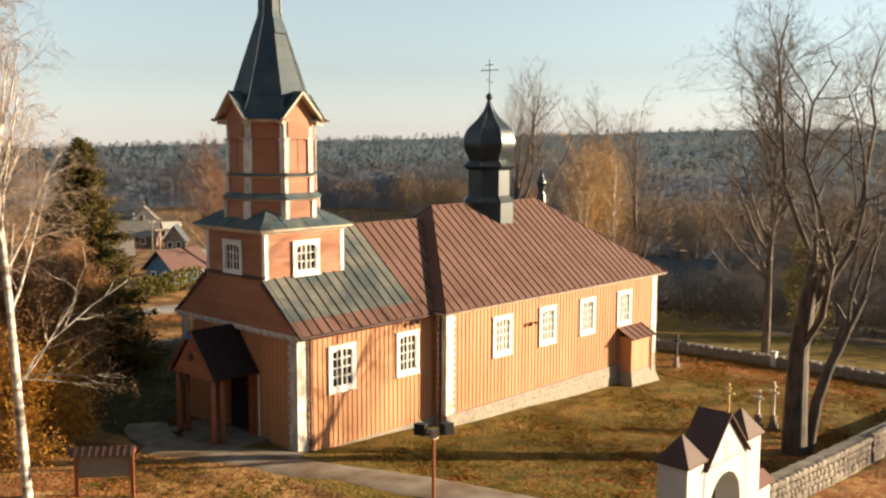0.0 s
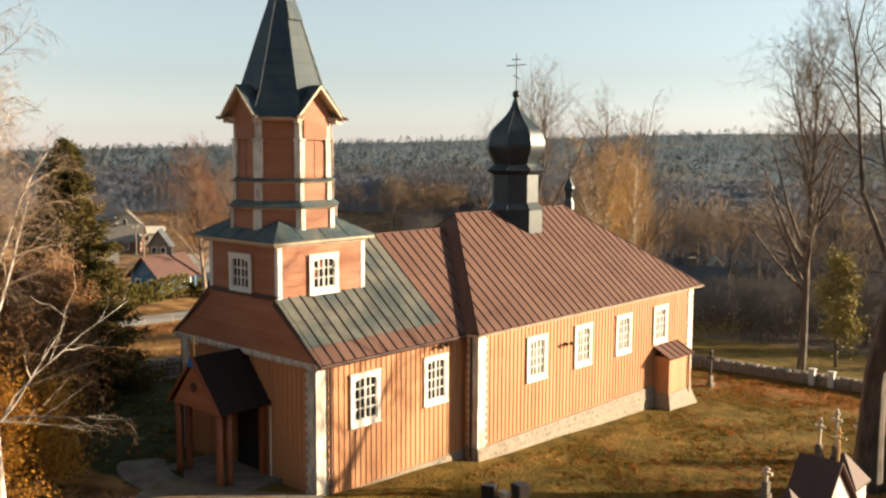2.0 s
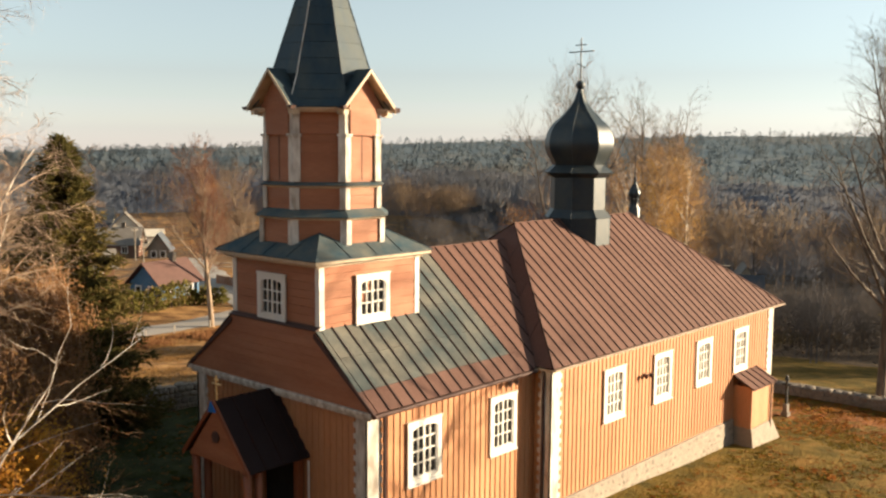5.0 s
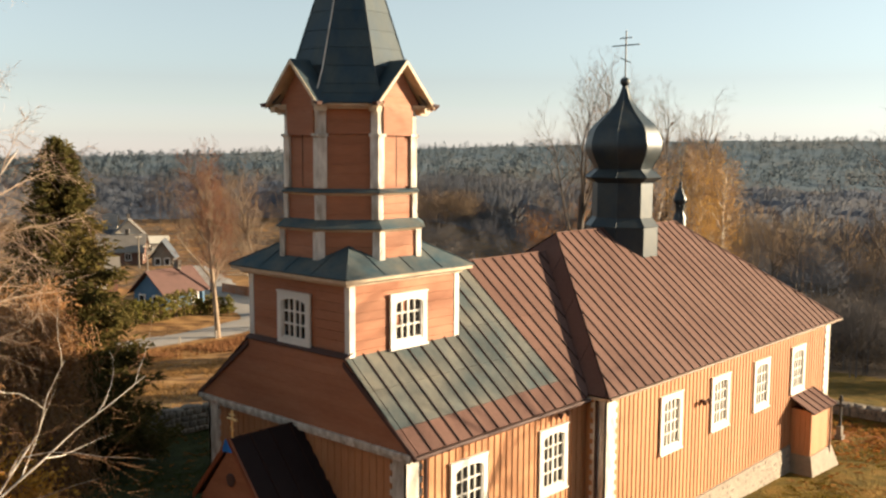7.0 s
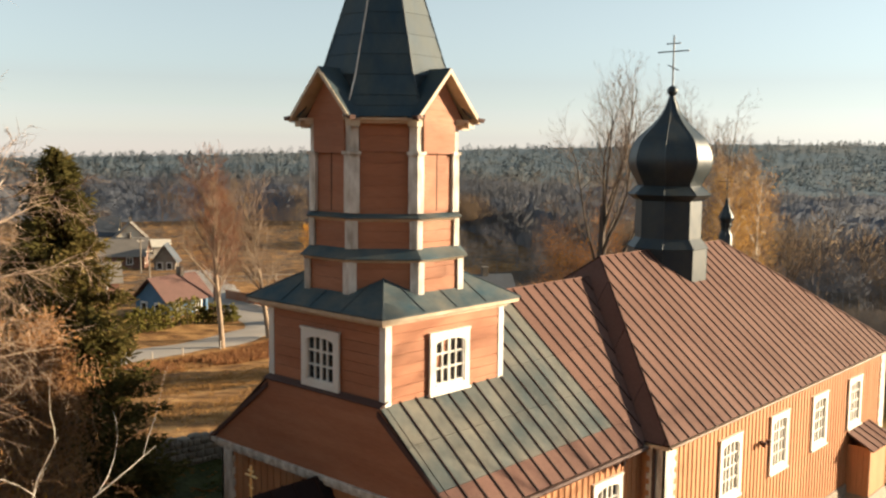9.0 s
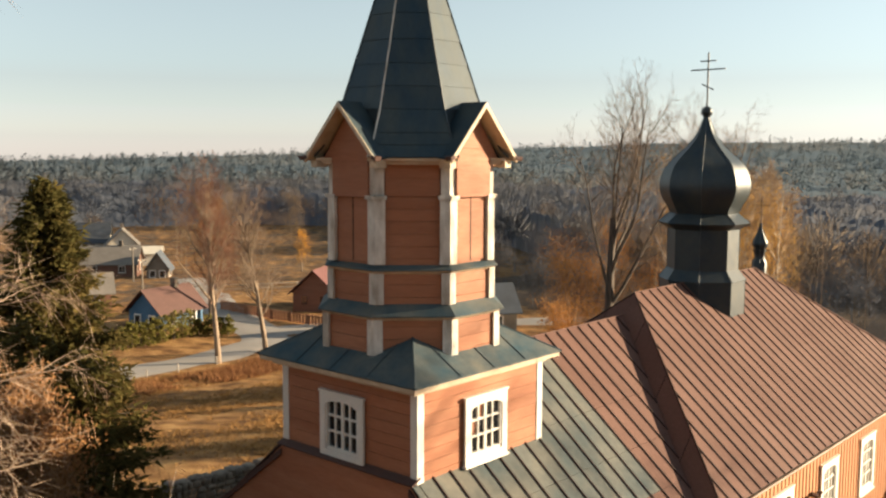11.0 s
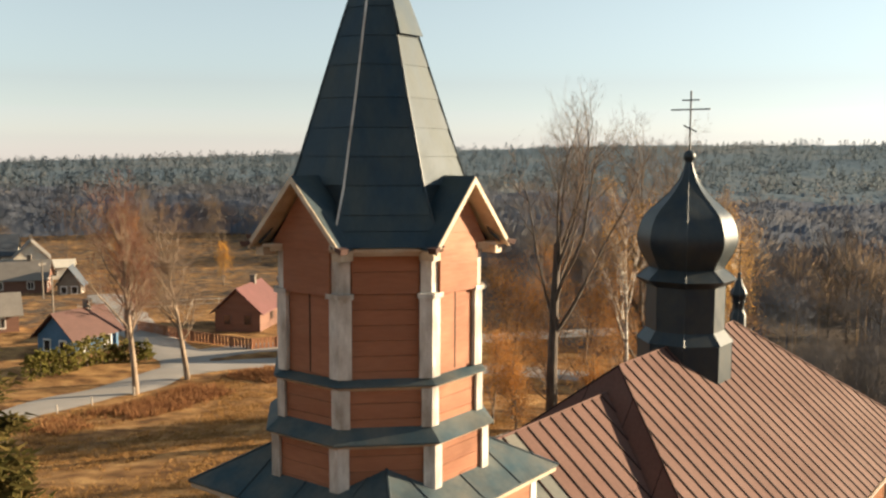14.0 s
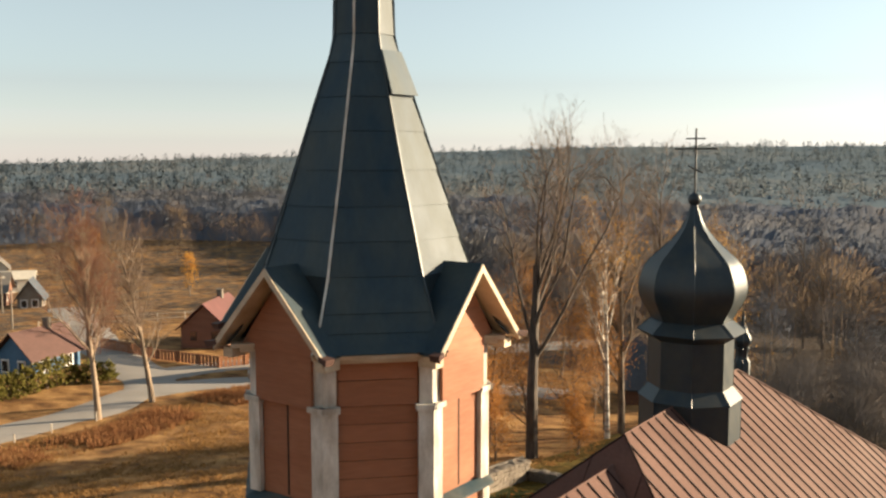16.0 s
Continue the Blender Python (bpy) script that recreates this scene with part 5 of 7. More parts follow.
def spruce(label, at, height, width, seed):
    """A spruce: trunk, drooping whorled boughs with hanging needle sprays."""
    rng = random.Random(seed)
    t = thing("tree", label, "tree", (0, 0, 0))
    part("trunk", Mesh().rod((0, 0, -0.2), (0, 0, height), 0.2, 0.02, 8), BARK, t)
    v, f, bv = [], [], Mesh()
    z = 0.6
    while z < height - 0.1:
        u = z / height
        reach = width * (1 - u) ** 0.78 * rng.uniform(0.85, 1.1) + 0.12
        for k in range(int(10 + 8 * (1 - u))):
            a = rng.uniform(0, 2 * math.pi)
            ln = reach * rng.uniform(0.55, 1.1)
            lift = rng.uniform(-0.25, 0.25)
            pts = []
            for i in range(7):
                q = i / 6
                pts.append(Vector((math.cos(a) * ln * q, math.sin(a) * ln * q, z + lift - 0.22 * ln * q + 0.16 * ln * q ** 3)))
            bv.rod(pts[0], pts[-1], 0.02, 0.006, 3)
            for i in range(1, 7):
                for _ in range(int(9 + 20 * (1 - u))):
                    p = pts[i - 1].lerp(pts[i], rng.random()) + Vector((rng.gauss(0, 0.12), rng.gauss(0, 0.12), rng.gauss(0, 0.12)))
                    d = Vector((math.cos(a + rng.gauss(0, 0.9)), math.sin(a + rng.gauss(0, 0.9)), rng.uniform(-0.8, 0.7))).normalized() * rng.uniform(0.16, 0.40)
                    w = d.orthogonal().normalized() * rng.uniform(0.035, 0.075)
                    n = len(v)
                    v += [tuple(p - w), tuple(p + w), tuple(p + d)]
                    f.append((n, n + 1, n + 2))
        z += 0.30 + 0.12 * (1 - u)
    me = bpy.data.meshes.new("needle_cover")
    me.from_pydata(v, [], f)
    me.materials.append(NEEDLE)
    ob = new("needle_cover", me)
    ob.parent = t
    tagged(part("bough_whorl", bv, BARK, t), kind="stuff")
    t.location = (*at, gz(*at))
    return t


spruce("dark green spruce inside the churchyard wall", (19.85, 41.3), 11.3, 3.9, 3)


# ---- far woods ----
def wood_mat(name, a, b, c, scale=0.02, single=0.5, flat=True):
    """Far crowns: the tone shifts from tree to tree and in broad patches, and each crown is lit as one rounded mass."""
    m = bpy.data.materials.new(name)
    m.use_nodes = True
    n, l = m.node_tree.nodes, m.node_tree.links
    g = n.new("ShaderNodeNewGeometry")
    r = n.new("ShaderNodeValToRGB")
    r.color_ramp.elements.new(0.5)
    for e, (p, k) in zip(r.color_ramp.elements, ((0.25, a), (0.5, b), (0.8, c))):
        e.position, e.color = p, (*k, 1)
    t = n.new("ShaderNodeTexNoise")
    t.inputs["Scale"].default_value = scale
    l.new(g.outputs["Position"], t.inputs["Vector"])
    tone = n.new("ShaderNodeAttribute")
    tone.attribute_name = "tone"
    x = n.new("ShaderNodeMath")
    x.operation = "MULTIPLY_ADD"
    x.inputs[1].default_value = single
    l.new(tone.outputs["Fac"], x.inputs[0])
    l.new(t.outputs["Fac"], x.inputs[2])
    l.new(x.outputs[0], r.inputs["Fac"])
    soft = n.new("ShaderNodeAttribute")
    soft.attribute_name = "crown_normal"
    mix = n.new("ShaderNodeVectorMath")
    mix.operation = "MULTIPLY_ADD"
    # bent normals: flat evens the light like haze, else dark fronts and lit tops
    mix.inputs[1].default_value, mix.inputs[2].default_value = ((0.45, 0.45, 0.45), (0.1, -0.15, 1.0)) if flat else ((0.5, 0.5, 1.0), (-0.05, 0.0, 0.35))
    l.new(soft.outputs["Vector"], mix.inputs[0])
    no = n.new("ShaderNodeVectorMath")
    no.operation = "NORMALIZE"
    l.new(mix.outputs["Vector"], no.inputs[0])
    bs = n["Principled BSDF"]
    bs.inputs["Roughness"].default_value = 1.0
    bs.inputs["Specular IOR Level"].default_value = 0.0
    l.new(r.outputs["Color"], bs.inputs["Base Color"])
    l.new(no.outputs["Vector"], bs.inputs["Normal"])
    tr = n.new("ShaderNodeBsdfTranslucent")
    l.new(r.outputs["Color"], tr.inputs["Color"])
    mx = n.new("ShaderNodeMixShader")
    mx.inputs["Fac"].default_value = 0.2
    l.new(bs.outputs["BSDF"], mx.inputs[1])
    l.new(tr.outputs["BSDF"], mx.inputs[2])
    l.new(mx.outputs["Shader"], n["Material Output"].inputs["Surface"])
    return m


def far_stuff(name, label, place, shapes, material, seed):
    """Many far trees in one mesh, set down by place(). A shape: its triangles and the crown's rounded normals."""
    rng = np.random.default_rng(seed)
    x, y, s = place(rng)
    z = ground_z(x, y)
    vs, ns, ts = [], [], []
    pick = rng.integers(0, len(shapes), len(x))
    tone = rng.uniform(-0.5, 0.5, len(x))
    for k, (shape, normal) in enumerate(shapes):
        i = np.where(pick == k)[0]
        a = rng.uniform(0, 2 * np.pi, len(i))
        c, d = np.cos(a)[:, None], np.sin(a)[:, None]
        p = shape[None] * s[i, None, None]
        wide = rng.uniform(0.85, 1.2, len(i))[:, None]
        vs.append(np.stack([(p[..., 0] * c - p[..., 1] * d) * wide + x[i, None], (p[..., 0] * d + p[..., 1] * c) * wide + y[i, None], p[..., 2] + z[i, None] - 0.3], -1).reshape(-1, 3))
        ns.append(np.stack([normal[None, :, 0] * c - normal[None, :, 1] * d, normal[None, :, 0] * d + normal[None, :, 1] * c, normal[None, :, 2] + 0 * c], -1).reshape(-1, 3))
        ts.append(np.repeat(tone[i], len(shape)))
    v = np.concatenate(vs)
    me = bpy.data.meshes.new(name)
    me.vertices.add(len(v))
    me.vertices.foreach_set("co", v.ravel())
    me.loops.add(len(v))
    me.loops.foreach_set("vertex_index", np.arange(len(v)))
    me.polygons.add(len(v) // 3)
    me.polygons.foreach_set("loop_start", np.arange(0, len(v), 3))
    me.update(calc_edges=True)
    me.attributes.new("crown_normal", "FLOAT_VECTOR", "POINT").data.foreach_set("vector", np.concatenate(ns).astype(np.float32).ravel())
    me.attributes.new("tone", "FLOAT", "POINT").data.foreach_set("value", np.concatenate(ts).astype(np.float32))
    me.materials.append(material)
    return tagged(new(name, me), label, "forest", kind="stuff")


def crown(rng, twigs, radius, low, width, reach=1.0):
    """A bare broadleaf tree seen from afar: stem, rising limbs and a cloud of fine twigs; one unit high."""
    mid, half = (1 + low) / 2, (1 - low) / 2
    box = np.array((radius, radius, half))
    vs, ns = [np.array(((-0.010, 0, 0), (0.010, 0, 0), (0, 0, 0.8)))], [np.tile((0.0, 0.0, 1.0), (3, 1))]
    for k in range(twigs):
        d = rng.normal(0, 1, 3)
        d /= np.linalg.norm(d)
        if d[2] < -0.5:
            d[2] *= -1
        a = np.array((0, 0, mid)) + d * box * rng.uniform(0.2, 0.92) ** 0.6
        out = d * np.array((1, 1, 0.6)) + rng.normal(0, 0.3, 3) + np.array((0, 0, 0.75))
        b = a + out / np.linalg.norm(out) * rng.uniform(0.07, 0.17) * reach
        w = rng.normal(0, 1, 3)
        w *= width * rng.uniform(0.5, 1.5) / np.linalg.norm(w)
        vs.append(np.array((a - w, a + w, b)))
        ns.append(np.tile(d, (3, 1)))
    return np.concatenate(vs), np.concatenate(ns)


def cone(rng, sprays, spread):
    """A far pine or spruce: short drooping sprays round a stem."""
    vs, ns = [], []
    for _ in range(sprays):
        h = rng.uniform(0.1, 1.0) ** 0.85
        a = rng.uniform(0, 2 * np.pi)
        d = np.array((np.cos(a), np.sin(a), 0.5)) / 1.12
        r = spread * (1.05 - h) ** 0.75 * rng.uniform(0.15, 1.0)
        p = np.array((np.cos(a) * r, np.sin(a) * r, h))
        w = rng.normal(0, 1, 3) * 0.028
        vs.append(np.array((p - w, p + w, p + np.array((np.cos(a) * 0.07, np.sin(a) * 0.07, rng.uniform(-0.03, 0.09))))))
        ns.append(np.tile(d, (3, 1)))
    return np.concatenate(vs), np.concatenate(ns)


# valley front: blue haze and shade are mixed into the wood colour
HAZY_BARE_WOOD = wood_mat("bare_forest", (0.128, 0.152, 0.205), (0.16, 0.172, 0.2), (0.24, 0.212, 0.192), 0.014, 0.2, False)
# same forest farther back, its sunlit tops given as a paler, warmer colour
LIT_HILL_WOOD = wood_mat("hill_birches", (0.15, 0.142, 0.14), (0.175, 0.158, 0.148), (0.225, 0.19, 0.162), 0.012, 0.15)
# far pines and ridge: blue haze is part of the base colour
HAZY_PINE_WOOD = wood_mat("pine_forest", (0.092, 0.126, 0.162), (0.112, 0.144, 0.172), (0.165, 0.168, 0.168), 0.006, 0.28)
GROVE = wood_mat("pale_grove", (0.17, 0.125, 0.095), (0.24, 0.175, 0.12), (0.31, 0.23, 0.155), 0.03)
_r = np.random.default_rng(2)
CROWNS = [crown(_r, 115, _r.uniform(0.26, 0.38), 0.04, 0.0065) for _ in range(8)]
WILLOWS = [crown(_r, 640, _r.uniform(0.28, 0.42), 0.05, 0.0027, 0.65) for _ in range(6)]
SCRUBS = [crown(_r, 70, _r.uniform(0.5, 0.9), -0.2, 0.02) for _ in range(6)]
CONES = [cone(_r, 46, _r.uniform(0.24, 0.38)) for _ in range(6)]
EDGE = ((15, 330), (60, 280), (176, 240), (200, 190), (165, 130), (140, 78), (150, 10), (120, -70))


def edge_points(rng, count, depth, power=1.7):
    """Random places behind the forest edge, denser at its front."""
    e = np.array(EDGE, float)
    seg = np.diff(e, axis=0)
    ln = np.hypot(*seg.T)
    k = rng.choice(len(seg), count, p=ln / ln.sum())
    t = rng.random(count)
    p = e[k] + seg[k] * t[:, None]
    far = p - np.array((10.0, 15.0))
    far /= np.hypot(*far.T)[:, None]
    return p + far * (rng.random(count) ** power * depth)[:, None] + rng.normal(0, 6, (count, 2))


def place_bare(rng):
    p = edge_points(rng, 2200, 150, 1.2)
    return p[:, 0], p[:, 1], rng.uniform(8.5, 13.5, len(p))


def place_hill(rng):
    p = edge_points(rng, 1300, 240, 1.0)
    away = p - np.array((10.0, 15.0))
    p = p + away / np.hypot(*away.T)[:, None] * 140
    return p[:, 0], p[:, 1], rng.uniform(8.0, 12.0, len(p))


def place_pine(rng):
    n = 6200
    a = rng.uniform(-0.25, 1.75, n)
    r = 400 + 780 * rng.random(n) ** 0.9
    return r * np.cos(a), r * np.sin(a), rng.uniform(9.0, 15, n) + 2 * np.sin(a * 40) * np.sin(r * 0.02)


far_stuff("bare_forest", "bare broadleaf forest in the valley, tinted blue for haze and shade", place_bare, CROWNS, HAZY_BARE_WOOD, 1)
far_stuff("hill_birches", "back of the valley forest, coloured paler for its sunlit tops", place_hill, CROWNS, LIT_HILL_WOOD, 4)
def canopy(name, label, near, far, steps, height, rough, material, seed):
    """The closed roof of the forest under the single tree tops: a lumpy sheet that rises from the ground at its front edge."""
    rng = np.random.default_rng(seed)
    way = np.radians(np.linspace(-38, 99, 900))
    t = np.linspace(0, 1, steps) ** 1.25
    r0 = np.interp(np.degrees(way), WAYS, BRINK) + near
    rr = r0[:, None] + ((far - r0)[:, None] if far > 400 else far - near) * t[None]
    x, y = 40 + rr * np.cos(way)[:, None], 50 + rr * np.sin(way)[:, None]
    lump = sum(np.sin(x * np.cos(a) / w + y * np.sin(a) / w + p) for a, w, p in zip(rng.uniform(0, 6.28, 9), rng.uniform(1.6, 6.0, 9), rng.uniform(0, 6.28, 9))) / 3
    h = height * np.clip(1.25 - rr / 1900, 0.45, 1) + rough * lump + rng.normal(0, 0.3 * rough, x.shape)
    h[:, 0] = -1.0
    z = ground_z(x, y) + h
    n, k = x.shape
    me = bpy.data.meshes.new(name)
    me.vertices.add(n * k)
    me.vertices.foreach_set("co", np.stack([x, y, z], -1).ravel())
    i, j = np.meshgrid(np.arange(n - 1), np.arange(k - 1), indexing="ij")
    a = (i * k + j).ravel()
    f = np.stack([a, a + 1, a + k + 1, a + k], -1)
    me.loops.add(f.size)
    me.loops.foreach_set("vertex_index", f.ravel())
    me.polygons.add(len(f))
    me.polygons.foreach_set("loop_start", np.arange(0, f.size, 4))
    me.update(calc_edges=True)
    me.shade_smooth()
    nv = np.empty(n * k * 3, np.float32)
    me.vertices.foreach_get("normal", nv)
    me.attributes.new("crown_normal", "FLOAT_VECTOR", "POINT").data.foreach_set("vector", nv)
    me.attributes.new("tone", "FLOAT", "POINT").data.foreach_set("value", (0.12 * lump + rng.normal(0, 0.1, x.shape)).astype(np.float32).ravel())
    me.materials.append(material)
    return tagged(new(name, me), label, "forest", kind="stuff")


canopy("valley_canopy", "bare forest roof in the valley, tinted blue for haze and shade", 6, 170, 46, 8.0, 1.0, HAZY_BARE_WOOD, 21)
canopy("hill_canopy", "forest roof on the far hills, tinted blue for haze", 160, 1480, 150, 7.0, 0.55, HAZY_PINE_WOOD, 22)


def place_under(rng):
    x, y = rng.uniform(57, 128, 1700), rng.uniform(-30, 42, 1700)
    k = (rng.random(1700) < 0.85) & ~((x < 66) & (y > 14)) & (np.hypot(x - 84.5, y - 47.5) > 9)
    return x[k], y[k], rng.uniform(1.0, 3.4, k.sum())


far_stuff("undergrowth", "brown undergrowth of the wood below the church", place_under, SCRUBS, wood_mat("undergrowth", (0.085, 0.075, 0.072), (0.125, 0.10, 0.085), (0.18, 0.13, 0.095), 0.05, 0.5, False), 9)


def place_thicket(rng):
    n = 330
    x, y = rng.uniform(63, 95, n), rng.uniform(9, 45, n)
    k = (np.hypot(x - 84.5, y - 47.5) > 10) & ~((x < 69) & (y < 28)) & ~((x < 72) & (y > 38))
    return x[k], y[k], rng.uniform(2.6, 5.6, k.sum())


far_stuff("thicket", "dense dark grey-brown thicket behind the church", place_thicket, WILLOWS, wood_mat("thicket", (0.085, 0.092, 0.112), (0.115, 0.11, 0.118), (0.17, 0.142, 0.125), 0.05, 0.4, False), 16)
far_stuff("pine_forest", "pine forest on the horizon hills, tinted blue for haze", place_pine, CONES, HAZY_PINE_WOOD, 3)


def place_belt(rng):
    """An unseen belt of spruces, added west and south-west to block sky light."""
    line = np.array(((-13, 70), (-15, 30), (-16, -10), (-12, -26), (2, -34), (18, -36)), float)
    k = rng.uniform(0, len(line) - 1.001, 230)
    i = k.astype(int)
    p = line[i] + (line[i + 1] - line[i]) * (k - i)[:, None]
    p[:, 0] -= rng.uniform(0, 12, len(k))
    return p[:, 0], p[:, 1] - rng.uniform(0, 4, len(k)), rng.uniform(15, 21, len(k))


# never in view: added to darken the west faces of the church
far_stuff("spruce_belt", "added unseen spruce belt that blocks the western sky", place_belt, CONES, wood_mat("spruce_belt", (0.02, 0.026, 0.014), (0.03, 0.036, 0.018), (0.045, 0.048, 0.022), 0.05), 14)


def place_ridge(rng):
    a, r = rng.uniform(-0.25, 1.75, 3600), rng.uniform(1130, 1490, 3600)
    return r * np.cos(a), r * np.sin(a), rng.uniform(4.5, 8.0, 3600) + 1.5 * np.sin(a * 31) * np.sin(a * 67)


far_stuff("ridge_forest", "mixed forest along the horizon ridge, tinted blue for haze", place_ridge, SCRUBS, HAZY_PINE_WOOD, 15)


def place_grove(rng):
    """Clumps of pale birch and willow along the foot of the forest."""
    x, y, s = [], [], []
    for cx, cy, n, h in GROVES:
        x.append(cx + rng.normal(0, 7, n))
        y.append(cy + rng.normal(0, 7, n))
        s.append(rng.uniform(0.65, 1.1, n) * h)
    return np.concatenate(x), np.concatenate(y), np.concatenate(s)


GROVES = ((161, 158, 26, 13), (172, 150, 14, 11), (128, 66, 16, 12), (136, 80, 14, 11), (120, 40, 14, 12), (70, 205, 30, 7), (95, 230, 30, 6), (120, 238, 20, 6), (30, 250, 24, 8), (150, 200, 10, 9), (115, 185, 5, 14), (176, 226, 6, 12), (160, 232, 3, 14))
far_stuff("grove", "pale groves of birch and willow at the forest foot", place_grove, WILLOWS, GROVE, 6)


def place_scrub(rng):
    n = 900
    x, y = rng.uniform(70, 195, n), rng.uniform(104, 255, n)
    k = (np.sin(x * 0.11 + y * 0.05) + np.sin(y * 0.13) + rng.normal(0, 0.6, n) > 0.1) & (np.hypot(x - 83, y - 101) > 12) & (np.hypot(x - 95, y - 170) > 14)
    return x[k], y[k], (rng.uniform(0.8, 2.6, n) * (rng.random(n) ** 2 + 0.4))[k]


def place_valley(rng):
    n = 400
    x, y = rng.uniform(92, 165, n), rng.uniform(-25, 118, n)
    k = (np.hypot(x - 107, y - 54) > 9) & (x > 92 + 0.35 * np.clip(y - 60, 0, 100)) & (np.hypot(x - 95, y - 62) > 9)
    return x[k], y[k], rng.uniform(4.5, 9.5, k.sum())


# alder crowns with the valley's blue haze in their colour
far_stuff("valley_wood", "soft alder wood in the valley, tinted blue for haze", place_valley, WILLOWS, wood_mat("valley_wood", (0.105, 0.125, 0.168), (0.14, 0.145, 0.172), (0.22, 0.192, 0.175), 0.03, 0.35, False), 12)
far_stuff("scrub", "scattered brown scrub on the valley meadow", place_scrub, SCRUBS, GROVE, 5)


# ---- churchyard ----
def ribbon(name, label, pts, width, material, lift=0.03):
    """A road or path laid on the ground along a line of points, with a slight crown."""
    p = [Vector((*q, 0)) for q in pts]
    fine = []
    for i in range(len(p) - 1):
        a, b, c, d = p[max(i - 1, 0)], p[i], p[i + 1], p[min(i + 2, len(p) - 1)]
        n = max(4, int((c - b).length / 0.8))
        for k in range(n):
            t = k / n
            fine.append(0.5 * (2 * b + (c - a) * t + (2 * a - 5 * b + 4 * c - d) * t * t + (3 * b - a - 3 * c + d) * t ** 3))
    fine.append(p[-1])
    m, cols = Mesh(), 6
    rows = []
    for i, q in enumerate(fine):
        way = (fine[min(i + 1, len(fine) - 1)] - fine[max(i - 1, 0)]).normalized()
        side = Vector((-way.y, way.x, 0))
        row = []
        for k in range(cols + 1):
            u = (k / cols - 0.5) * width * (1 + 0.06 * math.sin(i * 0.7 + k))
            s = q + side * u
            row.append((s.x, s.y, gz(s.x, s.y) + lift + (0.03 if 0 < k < cols else -0.05)))
        rows.append(row)
    n = cols + 1
    m.add([v for row in rows for v in row], [(i * n + k, i * n + k + 1, (i + 1) * n + k + 1, (i + 1) * n + k) for i in range(len(rows) - 1) for k in range(cols)])
    ob = part(name, m, material, None, smooth=True)
    return tagged(ob, label, name, kind="structure")


ribbon("path", "worn concrete church path", ((15.6, 27.9), (16.6, 25.6), (17.9, 22.6), (19.6, 19.0), (21.0, 15.0), (21.8, 11.5), (21.9, 8.5), (21.9, 0)), 1.9, PATH, 0.05)
ribbon("path", "worn paving round the porch", ((16.8, 30.6), (16.2, 29.2), (16.1, 27.8), (16.9, 25.5), (18.6, 23.6)), 1.6, CONCRETE, 0.045)
ribbon("road", "grey village road", ((5, 72), (25, 78.5), (40, 82.5), (48, 85.2), (56, 85.7), (62, 87.6), (68, 85.0), (73, 78), (77, 70), (80, 62), (81, 56)), 4.8, ASPHALT, 0.06)
ribbon("road", "grey road into the village", ((62, 86), (65.5, 91), (68.5, 98), (73, 109), (80, 122), (92, 145)), 5.0, ASPHALT, 0.05)
ribbon("road", "grey road past the log house", ((66, 92), (72, 91), (80, 86), (90, 78), (110, 66)), 5.0, ASPHALT, 0.055)


